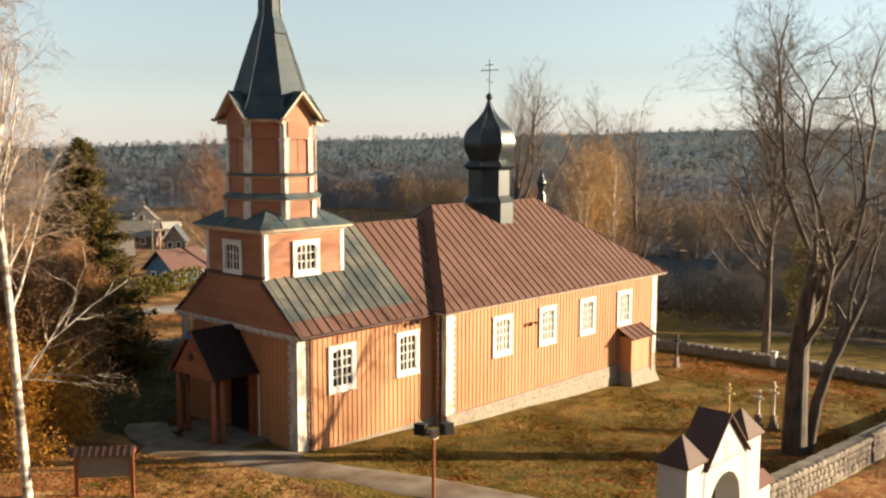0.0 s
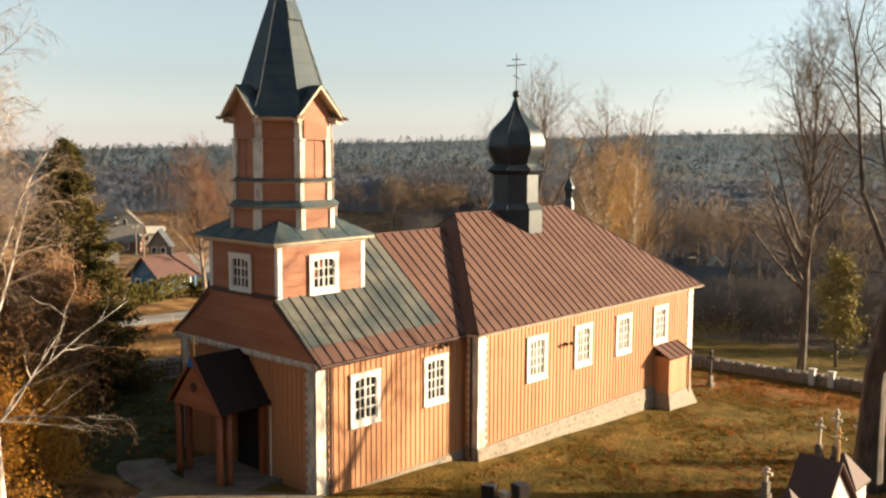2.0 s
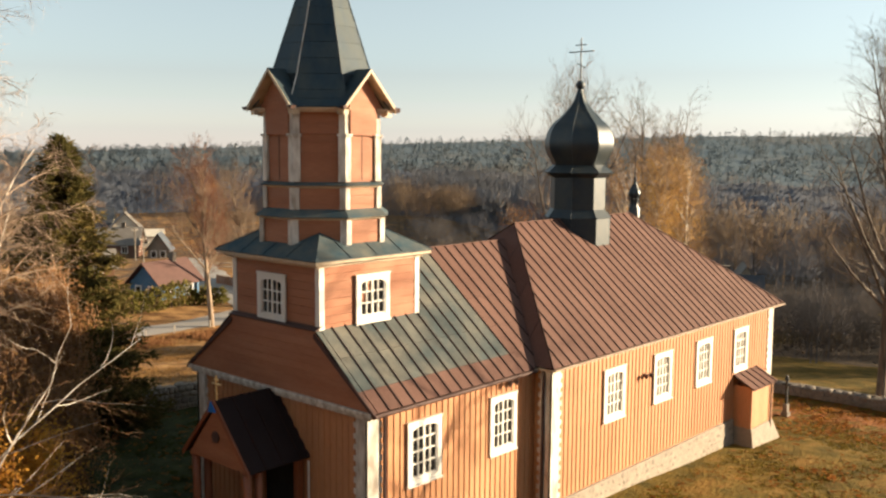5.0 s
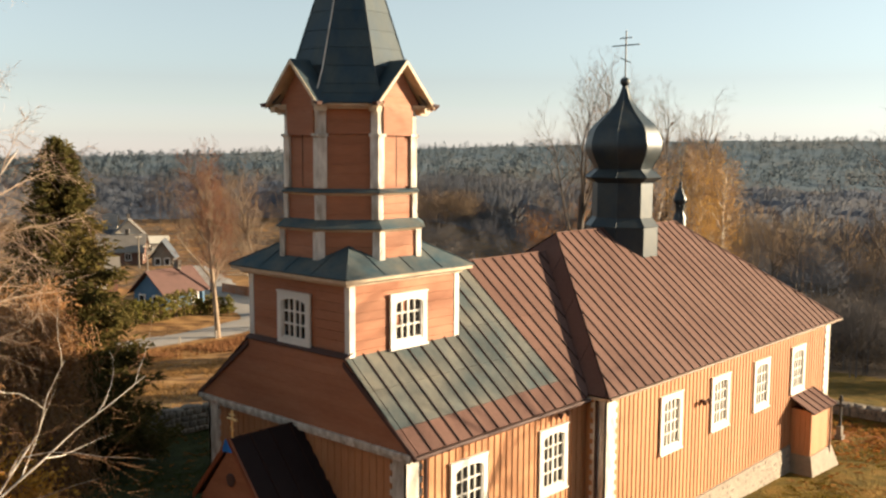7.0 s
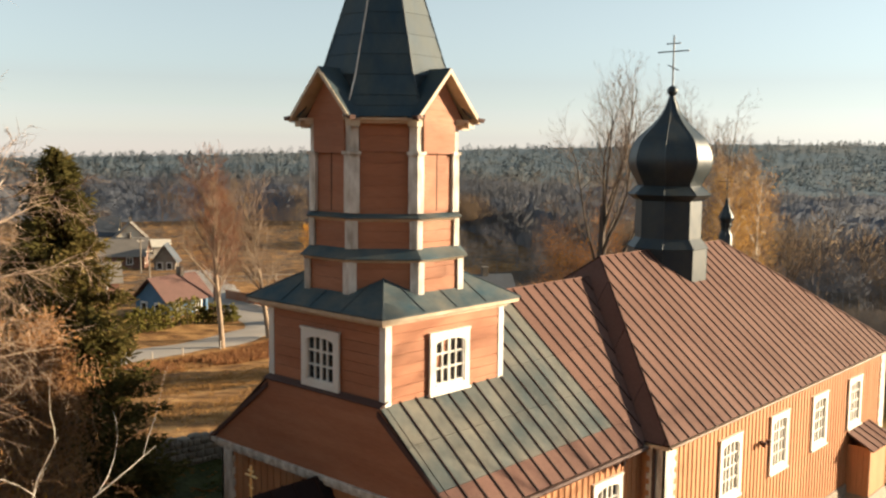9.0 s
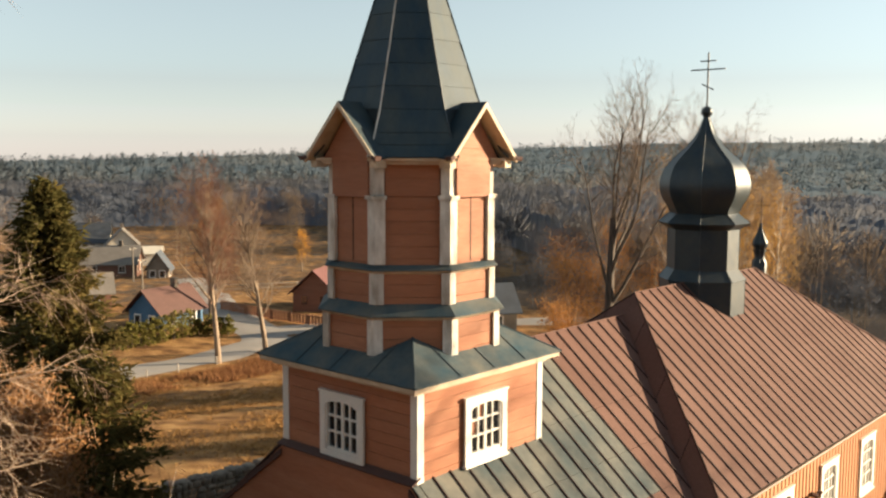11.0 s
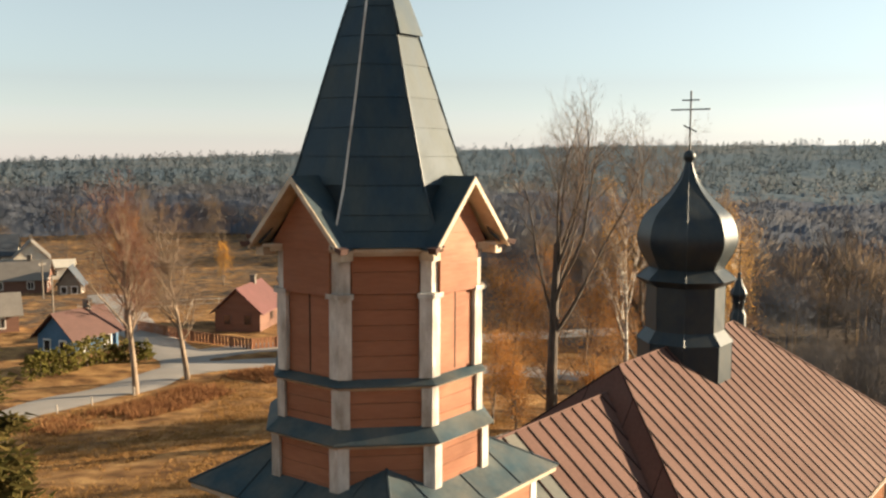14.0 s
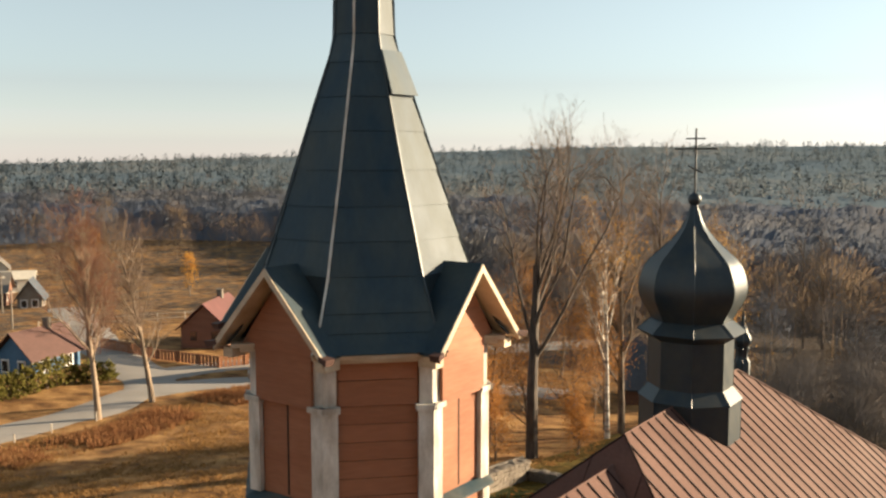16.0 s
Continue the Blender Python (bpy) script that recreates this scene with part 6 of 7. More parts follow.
def stone_wall(name, label, a, b, height, seed, pieces=True, faces=(1, -1), sink=0.3, flat=False):
    """A dry field-stone wall along the ground, with a mortar core, single stones and capping slabs."""
    rng = random.Random(seed)
    a, b = Vector((*a, 0)), Vector((*b, 0))
    way, length = (b - a).normalized(), (b - a).length
    side = Vector((-way.y, way.x, 0))
    n = max(2, int(length / 1.5))
    core = Mesh()
    tops = []
    for i in range(n + 1):
        q = a + way * (length * i / n)
        tops.append((q, gz(q.x, q.y)))
    rings = []
    for q, z in tops:
        rings.append([q + side * 0.24 + Vector((0, 0, z - sink)), q - side * 0.24 + Vector((0, 0, z - sink)), q - side * 0.20 + Vector((0, 0, z + height - 0.05)), q + side * 0.20 + Vector((0, 0, z + height - 0.05))])
    core.rings(rings)
    wall = part(name, core, MORTAR)
    tagged(wall, label, "wall", kind="structure")
    joined = Mesh()
    u = 0.0
    for f in faces:
        level = 0.05
        while level < height - 0.05:
            h, u = rng.uniform(0.17, 0.30), rng.uniform(0, 0.2)
            while u < length - 0.2:
                w = rng.uniform(0.2, 0.5)
                q = a + way * (u + w / 2)
                z = gz(q.x, q.y) + level
                m = Matrix.Translation(q + side * f * 0.235 + Vector((0, 0, z + h / 2))) @ Matrix(((way.x, side.x, 0, 0), (way.y, side.y, 0, 0), (0, 0, 1, 0), (0, 0, 0, 1))) @ pose(0, 0, 0, rng.uniform(-6, 6), rng.uniform(-6, 6), rng.uniform(-6, 6))
                if pieces:
                    piece("stone", STONE, wall, -w / 2 + 0.01, w / 2 - 0.01, -0.07, 0.07 + rng.uniform(0, 0.03), -h / 2 + 0.01, h / 2 - 0.01, m, 0.24)
                else:
                    k = 0.3
                    joined.hexa([m @ Vector((sx * w * 0.48 * c, sy * 0.08, sz * h * 0.46)) for sz, c in ((-1, 0.9), (1, 1.0)) for sx, sy in ((-1, -1), (1, -1), (1, 1), (-1, 1))])
                u += w
            level += h
    if not pieces:
        s = part("stones", joined, STONE, wall)
        tagged(s, kind="stuff")
    u = 0.0
    while u < length - 0.1:
        w = min(rng.uniform(0.6, 1.1), length - u)
        q = a + way * (u + w / 2)
        m = Matrix.Translation(q + Vector((0, 0, gz(q.x, q.y) + height))) @ Matrix(((way.x, side.x, 0, 0), (way.y, side.y, 0, 0), (0, 0, 1, 0), (0, 0, 0, 1))) @ pose(0, 0, 0, rng.uniform(-1.5, 1.5), rng.uniform(-1.5, 1.5), rng.uniform(-1, 1))
        if flat:
            piece("capping_slab", CONCRETE, wall, -w / 2 + 0.008, w / 2 - 0.008, -0.30, 0.30, -0.05, 0.05, m, 0.08)
        else:
            w = w * 0.55
            h = rng.uniform(0.05, 0.13)
            piece("cope_stone", STONE, wall, -w / 2 + 0.01, w / 2 - 0.01, -0.26, 0.26, -0.12, h, m, 0.24)
        u += w
    return wall


stone_wall("wall_south", "field-stone churchyard wall with flat capping", (25.3, 10.45), (34.0, 10.45), 0.95, 1, True, (1, -1), flat=True)
stone_wall("wall_south_far", "field-stone churchyard wall with flat capping", (34.0, 10.45), (50.0, 10.2), 0.95, 2, False, flat=True)
stone_wall("wall_south_west", "field-stone churchyard wall with flat capping", (2.0, 10.5), (19.6, 10.5), 0.95, 7, False, flat=True)
stone_wall("wall_north", "grey field-stone churchyard wall", (19.0, 42.6), (34.0, 43.0), 1.0, 3, True, (-1,))
stone_wall("wall_north_east", "grey field-stone churchyard wall", (34.0, 43.0), (52.0, 43.2), 1.0, 4, False)
stone_wall("wall_north_west", "grey field-stone churchyard wall", (2.0, 42.2), (19.0, 42.6), 1.0, 8, False)
stone_wall("wall_east", "low grey field-stone churchyard wall", (52.0, 43.2), (50.6, 30.0), 0.5, 5, False)
stone_wall("wall_east_south", "low grey field-stone churchyard wall", (50.6, 29.0), (50.0, 10.2), 0.5, 6, False)

# gateway
GX, GY = 21.90, 9.9
gz0 = gz(GX, GY + 0.5)
NICHE_SHADE = mat("niche_shade_grey", (0.42, 0.40, 0.37), (0.34, 0.32, 0.30), 0.85, scale=2.0, vary=0.0)
gate = thing("gatehouse", "small white plastered gateway with dark tin roofs and a gilt cross", "gatehouse", (GX, GY + 0.6, gz0))
AH, AW = 2.48, 0.88  # arch crown and half width
for s in (-1, 1):
    part("pier", Mesh().box(min(GX + s * AW, GX + s * 1.16), max(GX + s * AW, GX + s * 1.16), GY, GY + 0.72, gz0 - 0.4, 3.56), PLASTER, gate)
    tx = GX + s * 1.64
    part("turret", Mesh().box(tx - 0.42, tx + 0.42, GY + 0.006, GY + 0.84, gz0 - 0.4, 3.86), PLASTER, gate, "white plastered corner turret")
    part("turret_roof", Mesh().add([(tx - 0.50, GY - 0.07, 3.86), (tx + 0.50, GY - 0.07, 3.86), (tx + 0.50, GY + 0.92, 3.86), (tx - 0.50, GY + 0.92, 3.86), (tx, GY + 0.42, 4.56), (tx - 0.50, GY - 0.07, 3.82), (tx + 0.50, GY - 0.07, 3.82), (tx + 0.50, GY + 0.92, 3.82), (tx - 0.50, GY + 0.92, 3.82)], [(0, 1, 4), (1, 2, 4), (2, 3, 4), (3, 0, 4), (0, 5, 6, 1), (1, 6, 7, 2), (2, 7, 8, 3), (3, 8, 5, 0), (8, 7, 6, 5)]), DARK_TIN, gate)
spring = AH + 0.75 - AW
arch = Mesh().rings([[Vector((GX - AW * math.cos(math.pi * i / 14), y, z)) for y, z in ((GY, spring + AW * math.sin(math.pi * i / 14)), (GY + 0.72, spring + AW * math.sin(math.pi * i / 14)), (GY + 0.72, 3.58), (GY, 3.58))] for i in range(15)])
part("arch", arch, PLASTER, gate)
part("gable", Mesh().slab([(GX - 1.16, GY, 3.56), (GX + 1.16, GY, 3.56), (GX, GY, 4.69)], (0, 0.72, 0)), PLASTER, gate)
# no recess: a flat grey panel carries the shade of the niche
part("niche", Mesh().slab([(GX - 0.15, GY - 0.012, 3.60), (GX + 0.15, GY - 0.012, 3.60), (GX + 0.15, GY - 0.012, 3.98), (GX + 0.09, GY - 0.012, 4.09), (GX, GY - 0.012, 4.13), (GX - 0.09, GY - 0.012, 4.09), (GX - 0.15, GY - 0.012, 3.98)], (0, 0.02, 0)), NICHE_SHADE, gate, "small blind niche, its shade given as a flat grey panel")
for s in (-1, 1):
    part("gate_roof", Mesh().slab([(GX, GY - 0.12, 4.80), (GX + s * 1.24, GY - 0.12, 3.54), (GX + s * 1.24, GY + 0.86, 3.54), (GX, GY + 0.86, 4.80)], (0, 0, 0.05)), DARK_TIN, gate)
cross(gate, (GX, GY + 0.0, 4.82), 0.80, 0.32, 0.032, GILT)
for q in ((GX, GY, 5.15), (GX, GY, 5.40)):
    part("cross_plate", Mesh().box(q[0] - 0.03, q[0] + 0.03, q[1] - 0.02, q[1] + 0.02, q[2] - 0.05, q[2] + 0.05), GILT, gate)


stub = thing("wall_stub", "low plastered wall stub with a red-brown tin cap beside the gateway", "wall", (GX + 2.75, GY + 0.5, gz(GX + 2.75, GY + 0.5)))
part("stub_body", Mesh().box(GX + 2.13, GX + 3.3, GY + 0.2, GY + 0.8, gz0 - 0.4, gz0 + 1.05), PLASTER, stub, bevel=0.02)
part("stub_cap", Mesh().add([(GX + 2.13, GY + 0.1, gz0 + 1.05), (GX + 3.4, GY + 0.1, gz0 + 1.05), (GX + 3.4, GY + 0.9, gz0 + 1.05), (GX + 2.13, GY + 0.9, gz0 + 1.05), (GX + 2.13, GY + 0.5, gz0 + 1.35), (GX + 3.4, GY + 0.5, gz0 + 1.35)], [(0, 1, 5, 4), (2, 3, 4, 5), (1, 2, 5), (3, 0, 4), (3, 2, 1, 0)]), RED_ROOF, stub, "red-brown tin cap")

# grave crosses and stone
def grave_cross(x, y, h, material, label, tilt=0.0):
    g = thing("grave_cross", label, "grave cross", (x, y, gz(x, y)), "grave crosses")
    m = pose(x, y, gz(x, y), 0, tilt, 0)
    part("base", Mesh().box(-0.18, 0.18, -0.15, 0.15, -0.2, 0.22, m).box(-0.12, 0.12, -0.10, 0.10, 0.22, 0.6, m), CONCRETE, g)
    part("shaft", Mesh().box(-0.05, 0.05, -0.05, 0.05, 0.6, h, m), material, g, bevel=0.01)
    part("bar", Mesh().box(-0.06, 0.06, -0.19, 0.19, h * 0.76, h * 0.76 + 0.09, m), material, g)
    part("bar", Mesh().box(-0.05, 0.05, -0.10, 0.10, h * 0.89, h * 0.89 + 0.07, m), material, g)
    return g


PALE_STONE = mat("pale_weathered_stone", (0.58, 0.48, 0.36), (0.40, 0.33, 0.25), 0.85, scale=3, vary=0.08)
for x, y, h, t in ((35.5, 15.2, 1.6, 3), (35.9, 14.7, 2.0, -2), (36.3, 14.06, 1.7, 0), (29.6, 14.7, 1.1, 2)):
    grave_cross(x, y, h, PALE_STONE, "pale weathered stone grave cross on the lawn", t)
grave_cross(44.6, 24.0, 1.9, IRON, "dark iron grave cross on a stone base behind the church")
for k, y in enumerate((20.9, 19.9)):
    p = part("gate_post", Mesh().box(50.0 - 0.15, 50.0 + 0.15, y - 0.15, y + 0.15, gz(50, y) - 0.2, gz(50, y) + 0.82).box(49.81, 50.19, y - 0.19, y + 0.19, gz(50, y) + 0.82, gz(50, y) + 0.89), PLASTER, None, bevel=0.02)
    tagged(p, "white plastered gate post in the field wall", "gate post", "white gate posts")


# flood lamps on a mast, notice board
def lamp_mast(x, y, top):
    z = gz(x, y)
    m = thing("lamp_mast", "slim wooden mast with two flood lamps on the lawn", "lamp", (x, y, z))
    part("mast", Mesh().rod((x, y, z - 0.2), (x, y, top), 0.045, 0.04, 8), POST_WOOD, m)
    part("cross_arm", Mesh().rod((x - 0.22, y + 0.18, top), (x + 0.22, y - 0.18, top), 0.03), DARK_TIN, m)
    for s in (-1, 1):
        t = pose(x + s * 0.22, y - s * 0.19, top + 0.15, 0, 0, -40 + s * 25)
        h = part("lamp_housing", Mesh().hexa([t @ Vector(q) for q in ((-0.13, -0.13, -0.13), (0.13, -0.13, -0.13), (0.11, 0.14, -0.10), (-0.11, 0.14, -0.10), (-0.13, -0.13, 0.13), (0.13, -0.13, 0.13), (0.11, 0.14, 0.10), (-0.11, 0.14, 0.10))]), IRON, m, "black flood lamp housing")
        part("lamp_glass", Mesh().box(-0.11, 0.11, -0.14, -0.132, -0.11, 0.11, t), GLASS, h)
        part("bracket", Mesh().rod((x + s * 0.2, y - s * 0.17, top - 0.05), (x + s * 0.24, y - s * 0.2, top + 0.05), 0.02), DARK_TIN, h)
    part("junction_box", Mesh().box(x - 0.09, x + 0.09, y - 0.09, y + 0.09, top - 0.09, top + 0.11), PALE_STONE, m)


lamp_mast(14.43, 13.43, 5.19)


def notice_board(a, b):
    a, b = Vector((*a, 0)), Vector((*b, 0))
    way, ln = (b - a).normalized(), (b - a).length
    mid = (a + b) / 2
    z = gz(mid.x, mid.y)
    nb = thing("notice_board", "wooden notice board under a small ribbed tin roof", "notice board", (mid.x, mid.y, z))
    m = Matrix(((way.x, -way.y, 0, a.x), (way.y, way.x, 0, a.y), (0, 0, 1, z), (0, 0, 0, 1)))
    for u in (0.0, ln):
        part("post", Mesh().box(u - 0.05, u + 0.05, -0.05, 0.05, -0.2, 1.35, m), POST_WOOD, nb)
    part("panel", Mesh().box(0.06, ln - 0.06, -0.03, 0.03, 0.62, 1.2, m), mat("faded_board", (0.22, 0.19, 0.155), (0.15, 0.13, 0.11), 0.7, vary=0), nb, "faded grey notice panel")
    for s in (-1, 1):
        r = part("board_roof", Mesh().slab([m @ Vector(q) for q in ((-0.1, s * 0.26, 1.28), (ln + 0.1, s * 0.26, 1.28), (ln + 0.1, 0, 1.5), (-0.1, 0, 1.5))], (0, 0, 0.02)), RED_ROOF, nb, "brown ribbed tin roof")
        for k in range(9):
            u = -0.1 + (ln + 0.2) * (k + 0.5) / 9
            part("rib", Mesh().rod(m @ Vector((u, s * 0.27, 1.295)), m @ Vector((u, 0, 1.52)), 0.018, sides=5), SEAM, r)
    for u in (-0.08, ln + 0.06):
        part("roof_end", Mesh().slab([m @ Vector(q) for q in ((u, -0.22, 1.28), (u, 0.22, 1.28), (u, 0, 1.48))], way * 0.03), POST_WOOD, nb)


notice_board((11.2, 24.6), (12.4, 23.6))


# ---- village ----
def house(label, at, length, width, wall_h, ridge_h, yaw, wall_m, roof_m, windows=2, chimney=True, z=None, trim=None):
    """A gabled cottage: four walls, overhanging roof, windows with panes, door and chimney."""
    zb = gz(*at) if z is None else z
    h = thing("house", label, "house", (*at, zb), "village houses")
    m = pose(at[0], at[1], zb, 0, 0, yaw)
    L, W = length / 2, width / 2
    for s in (-1, 1):
        part("wall", Mesh().box(-L, L, min(s * W, s * (W - 0.2)), max(s * W, s * (W - 0.2)), -0.6, wall_h, m), wall_m, h)
        part("gable_wall", Mesh().slab([m @ Vector(q) for q in ((s * L, -W + 0.2, -0.6), (s * L, W - 0.2, -0.6), (s * L, W - 0.2, wall_h), (s * L, 0, ridge_h - 0.15), (s * L, -W + 0.2, wall_h))], m.to_3x3() @ Vector((-s * 0.2, 0, 0))), wall_m, h)
        slope_len = (ridge_h - wall_h) / W
        part("roof", Mesh().slab([m @ Vector(q) for q in ((-L - 0.5, s * (W + 0.5), wall_h - 0.5 * slope_len), (L + 0.5, s * (W + 0.5), wall_h - 0.5 * slope_len), (L + 0.5, 0, ridge_h), (-L - 0.5, 0, ridge_h))], (0, 0, 0.12)), roof_m, h)
        for k in range(windows):
            x = -L + length * (k + 0.5) / windows
            for wm, p0, p1 in (((x, s * W), (1, 0), None),):
                f = part("window", Mesh().box(x - 0.55, x + 0.55, min(s * (W - 0.02), s * (W + 0.06)), max(s * (W - 0.02), s * (W + 0.06)), wall_h - 1.75, wall_h - 0.45, m), trim or WHITE, h)
                part("pane", Mesh().box(x - 0.42, x - 0.04, min(s * (W + 0.05), s * (W + 0.075)), max(s * (W + 0.05), s * (W + 0.075)), wall_h - 1.6, wall_h - 0.6, m), GLASS, f)
                part("pane", Mesh().box(x + 0.04, x + 0.42, min(s * (W + 0.05), s * (W + 0.075)), max(s * (W + 0.05), s * (W + 0.075)), wall_h - 1.6, wall_h - 0.6, m), GLASS, f)
        for y in (-W * 0.45, W * 0.45):
            f = part("window", Mesh().box(min(s * (L - 0.02), s * (L + 0.06)), max(s * (L - 0.02), s * (L + 0.06)), y - 0.5, y + 0.5, wall_h - 1.75, wall_h - 0.45, m), trim or WHITE, h)
            part("pane", Mesh().box(min(s * (L + 0.05), s * (L + 0.075)), max(s * (L + 0.05), s * (L + 0.075)), y - 0.36, y + 0.36, wall_h - 1.6, wall_h - 0.6, m), GLASS, f)
    if chimney:
        c = part("chimney", Mesh().box(L * 0.3, L * 0.3 + 0.6, -0.3, 0.3, ridge_h - 0.6, ridge_h + 0.8, m), CONCRETE, h)
        part("chimney_cap", Mesh().box(L * 0.3 - 0.06, L * 0.3 + 0.66, -0.36, 0.36, ridge_h + 0.8, ridge_h + 0.9, m), CONCRETE, c)
    return h


TIN = mat("cottage_brown_red_sheet", (0.088, 0.04, 0.032), (0.062, 0.03, 0.024), 0.8, scale=0.6, fine=4, vary=0.05)
GREY_ROOF = mat("grey_fibre_roof", (0.19, 0.165, 0.14), (0.13, 0.115, 0.10), 0.85, scale=0.6, fine=4, vary=0.06)
DARK_ROOF = mat("dark_blue_grey_roof", (0.055, 0.065, 0.08), (0.04, 0.045, 0.055), 0.7, scale=0.6, fine=4, vary=0.06)
BLUE_WALL = mat("blue_painted_boards", (0.045, 0.12, 0.21), (0.032, 0.09, 0.165), 0.7, scale=1, fine=6, vary=0.03)
LOG = mat("log_wall", (0.17, 0.08, 0.05), (0.12, 0.055, 0.035), 0.75, stretch=(0.2, 0.2, 2), scale=1.5, fine=5, vary=0.05)
GREY_WALL = mat("grey_weathered_boards", (0.20, 0.165, 0.13), (0.14, 0.115, 0.09), 0.85, scale=1, fine=6, vary=0.05)
house("blue wooden cottage with red-brown roof behind a hedge", (62.6, 104.3), 6.2, 4.6, 2.0, 4.1, 13, BLUE_WALL, TIN)
house("reddish log house with red roof beyond the road", (82.3, 100.9), 8.2, 5.2, 2.5, 4.9, 30, LOG, mat("red_cottage_roof", (0.12, 0.04, 0.035), (0.085, 0.03, 0.026), 0.75, scale=0.6, fine=4, vary=0.04), 1, trim=LOG)
house("old farmhouse with grey roof and brick wall", (87.5, 161.0), 9.0, 6.5, 2.5, 5.0, -39, LOG, GREY_ROOF)
house("pale barn with grey roof at the village end", (106.0, 190.0), 8.0, 6.0, 3.0, 6.0, 60, PALE_WALL, GREY_ROOF, 1)
house("farm building with dark blue-grey roof", (103.0, 202.0), 12.0, 7.0, 3.0, 6.5, -35, PALE_WALL, DARK_ROOF)
house("low white shed among the farm houses", (102.0, 175.0), 6.0, 4.0, 2.4, 3.4, -35, PALE_WALL, PALE_WALL, 1, False)
house("small dark shed with steep roof", (91.0, 152.0), 4.0, 3.4, 1.8, 4.2, 50, GREY_WALL, DARK_ROOF, 1, False)
house("cottage with grey roof below the hill", (62.6, 124.0), 7.5, 5.5, 2.3, 4.2, -25, LOG, GREY_ROOF)
house("dark-roofed house behind the church", (82.0, 77.5), 8.0, 6.0, 2.6, 4.9, -35, GREY_WALL, DARK_ROOF)
house("dark-roofed house east of the church", (84.5, 47.5), 9.0, 6.5, 1.9, 5.0, -62, LOG, DARK_ROOF)
house("small house with lit pale gable", (107.0, 54.0), 4.2, 3.4, 2.4, 4.6, 30, PALE_WALL, GREY_ROOF, 1, False)
house("small cottage with dull red roof beyond the trees", (16.0, 84.0), 9.0, 6.0, 2.6, 5.0, 10, GREY_WALL, TIN)


def hedge(label, a, b, height, wide, seed, material=HEDGE):
    """A clipped row of dense conifers: stems under a skin of small leaf blades."""
    rng = random.Random(seed)
    a, b = Vector((*a, 0)), Vector((*b, 0))
    ln = (b - a).length
    tips = []
    n = int(ln / 0.9)
    t = thing("hedge", label, "hedge", (a.x, a.y, gz(a.x, a.y)))
    stems = Mesh()
    for k in range(n):
        q = a.lerp(b, (k + 0.5) / n)
        z = gz(q.x, q.y)
        hh = height * rng.uniform(0.8, 1.12)
        stems.rod(q + Vector((0, 0, z - 0.1)), q + Vector((0, 0, z + hh * 0.9)), 0.08, 0.02, 5)
        for _ in range(150):
            u = rng.random() ** 0.8
            r = wide * (1.0 - 0.65 * u) * math.sqrt(rng.random())
            an = rng.uniform(0, 2 * math.pi)
            tips.append((q + Vector((math.cos(an) * r, math.sin(an) * r, z + u * hh)), Vector((0, 0, 1))))
    tagged(part("inner_wood", stems, BARK, t), kind="stuff")
    me = leaves_mesh("foliage", tips, material, n * 260, 0.2, 0.12, rng)
    ob = new("foliage", me)
    under(ob, t)


hedge("dense green conifer hedge before the blue cottage", (51.8, 95.2), (60.5, 96.0), 2.5, 1.1, 31)
hedge("overgrown green hedge near the cottage", (60.5, 96.0), (63.5, 93.5), 2.0, 1.0, 32)


def fence(label, pts, height, gap, material, rails=2, board=0.0):
    p = [Vector((*q, 0)) for q in pts]
    f = thing("fence", label, "fence", (p[0].x, p[0].y, gz(p[0].x, p[0].y)))
    for a, b in zip(p[:-1], p[1:]):
        n = max(1, int((b - a).length / gap))
        for k in range(n):
            q, r = a.lerp(b, k / n), a.lerp(b, (k + 1) / n)
            zq, zr = gz(q.x, q.y), gz(r.x, r.y)
            part("post", Mesh().rod(q + Vector((0, 0, zq - 0.2)), q + Vector((0, 0, zq + height)), 0.07, 0.06, 6), material, f)
            for j in range(rails):
                h = height * (0.35 + 0.5 * j / max(1, rails - 1))
                part("rail", Mesh().rod(q + Vector((0, 0, zq + h)), r + Vector((0, 0, zr + h)), 0.035 if not board else 0.05, sides=4), material, f)
            if board:
                m = max(1, int((r - q).length / board))
                for j in range(m):
                    s = q.lerp(r, (j + 0.5) / m)
                    zs = gz(s.x, s.y)
                    way = (b - a).normalized()
                    part("slat", Mesh().slab([s - way * board * 0.4 + Vector((0, 0, zs + 0.1)), s + way * board * 0.4 + Vector((0, 0, zs + 0.1)), s + way * board * 0.4 + Vector((0, 0, zs + height)), s - way * board * 0.4 + Vector((0, 0, zs + height))], Vector((-way.y, way.x, 0)) * 0.03), material, f)


FENCE = mat("red_brown_fence", (0.30, 0.12, 0.05), (0.22, 0.09, 0.04), 0.8, vary=0.1)
GREY_WOOD = mat("grey_fence_wood", (0.40, 0.35, 0.29), (0.28, 0.24, 0.2), 0.9, vary=0.1)
fence("red-brown slat fence along the village road", ((72.5, 108.4), (71.8, 98.0), (72.8, 89.8), (80.0, 86.5)), 1.2, 2.4, FENCE, 2, 0.4)
fence("pale rail fence on the meadow", ((76.0, 126.0), (92.0, 118.0), (110.0, 108.0)), 1.2, 3.0, GREY_WOOD)
fence("weathered rail fence below the field", ((40.0, 80.2), (50.0, 82.4), (58.0, 83.0)), 0.7, 3.0, GREY_WOOD, 0)


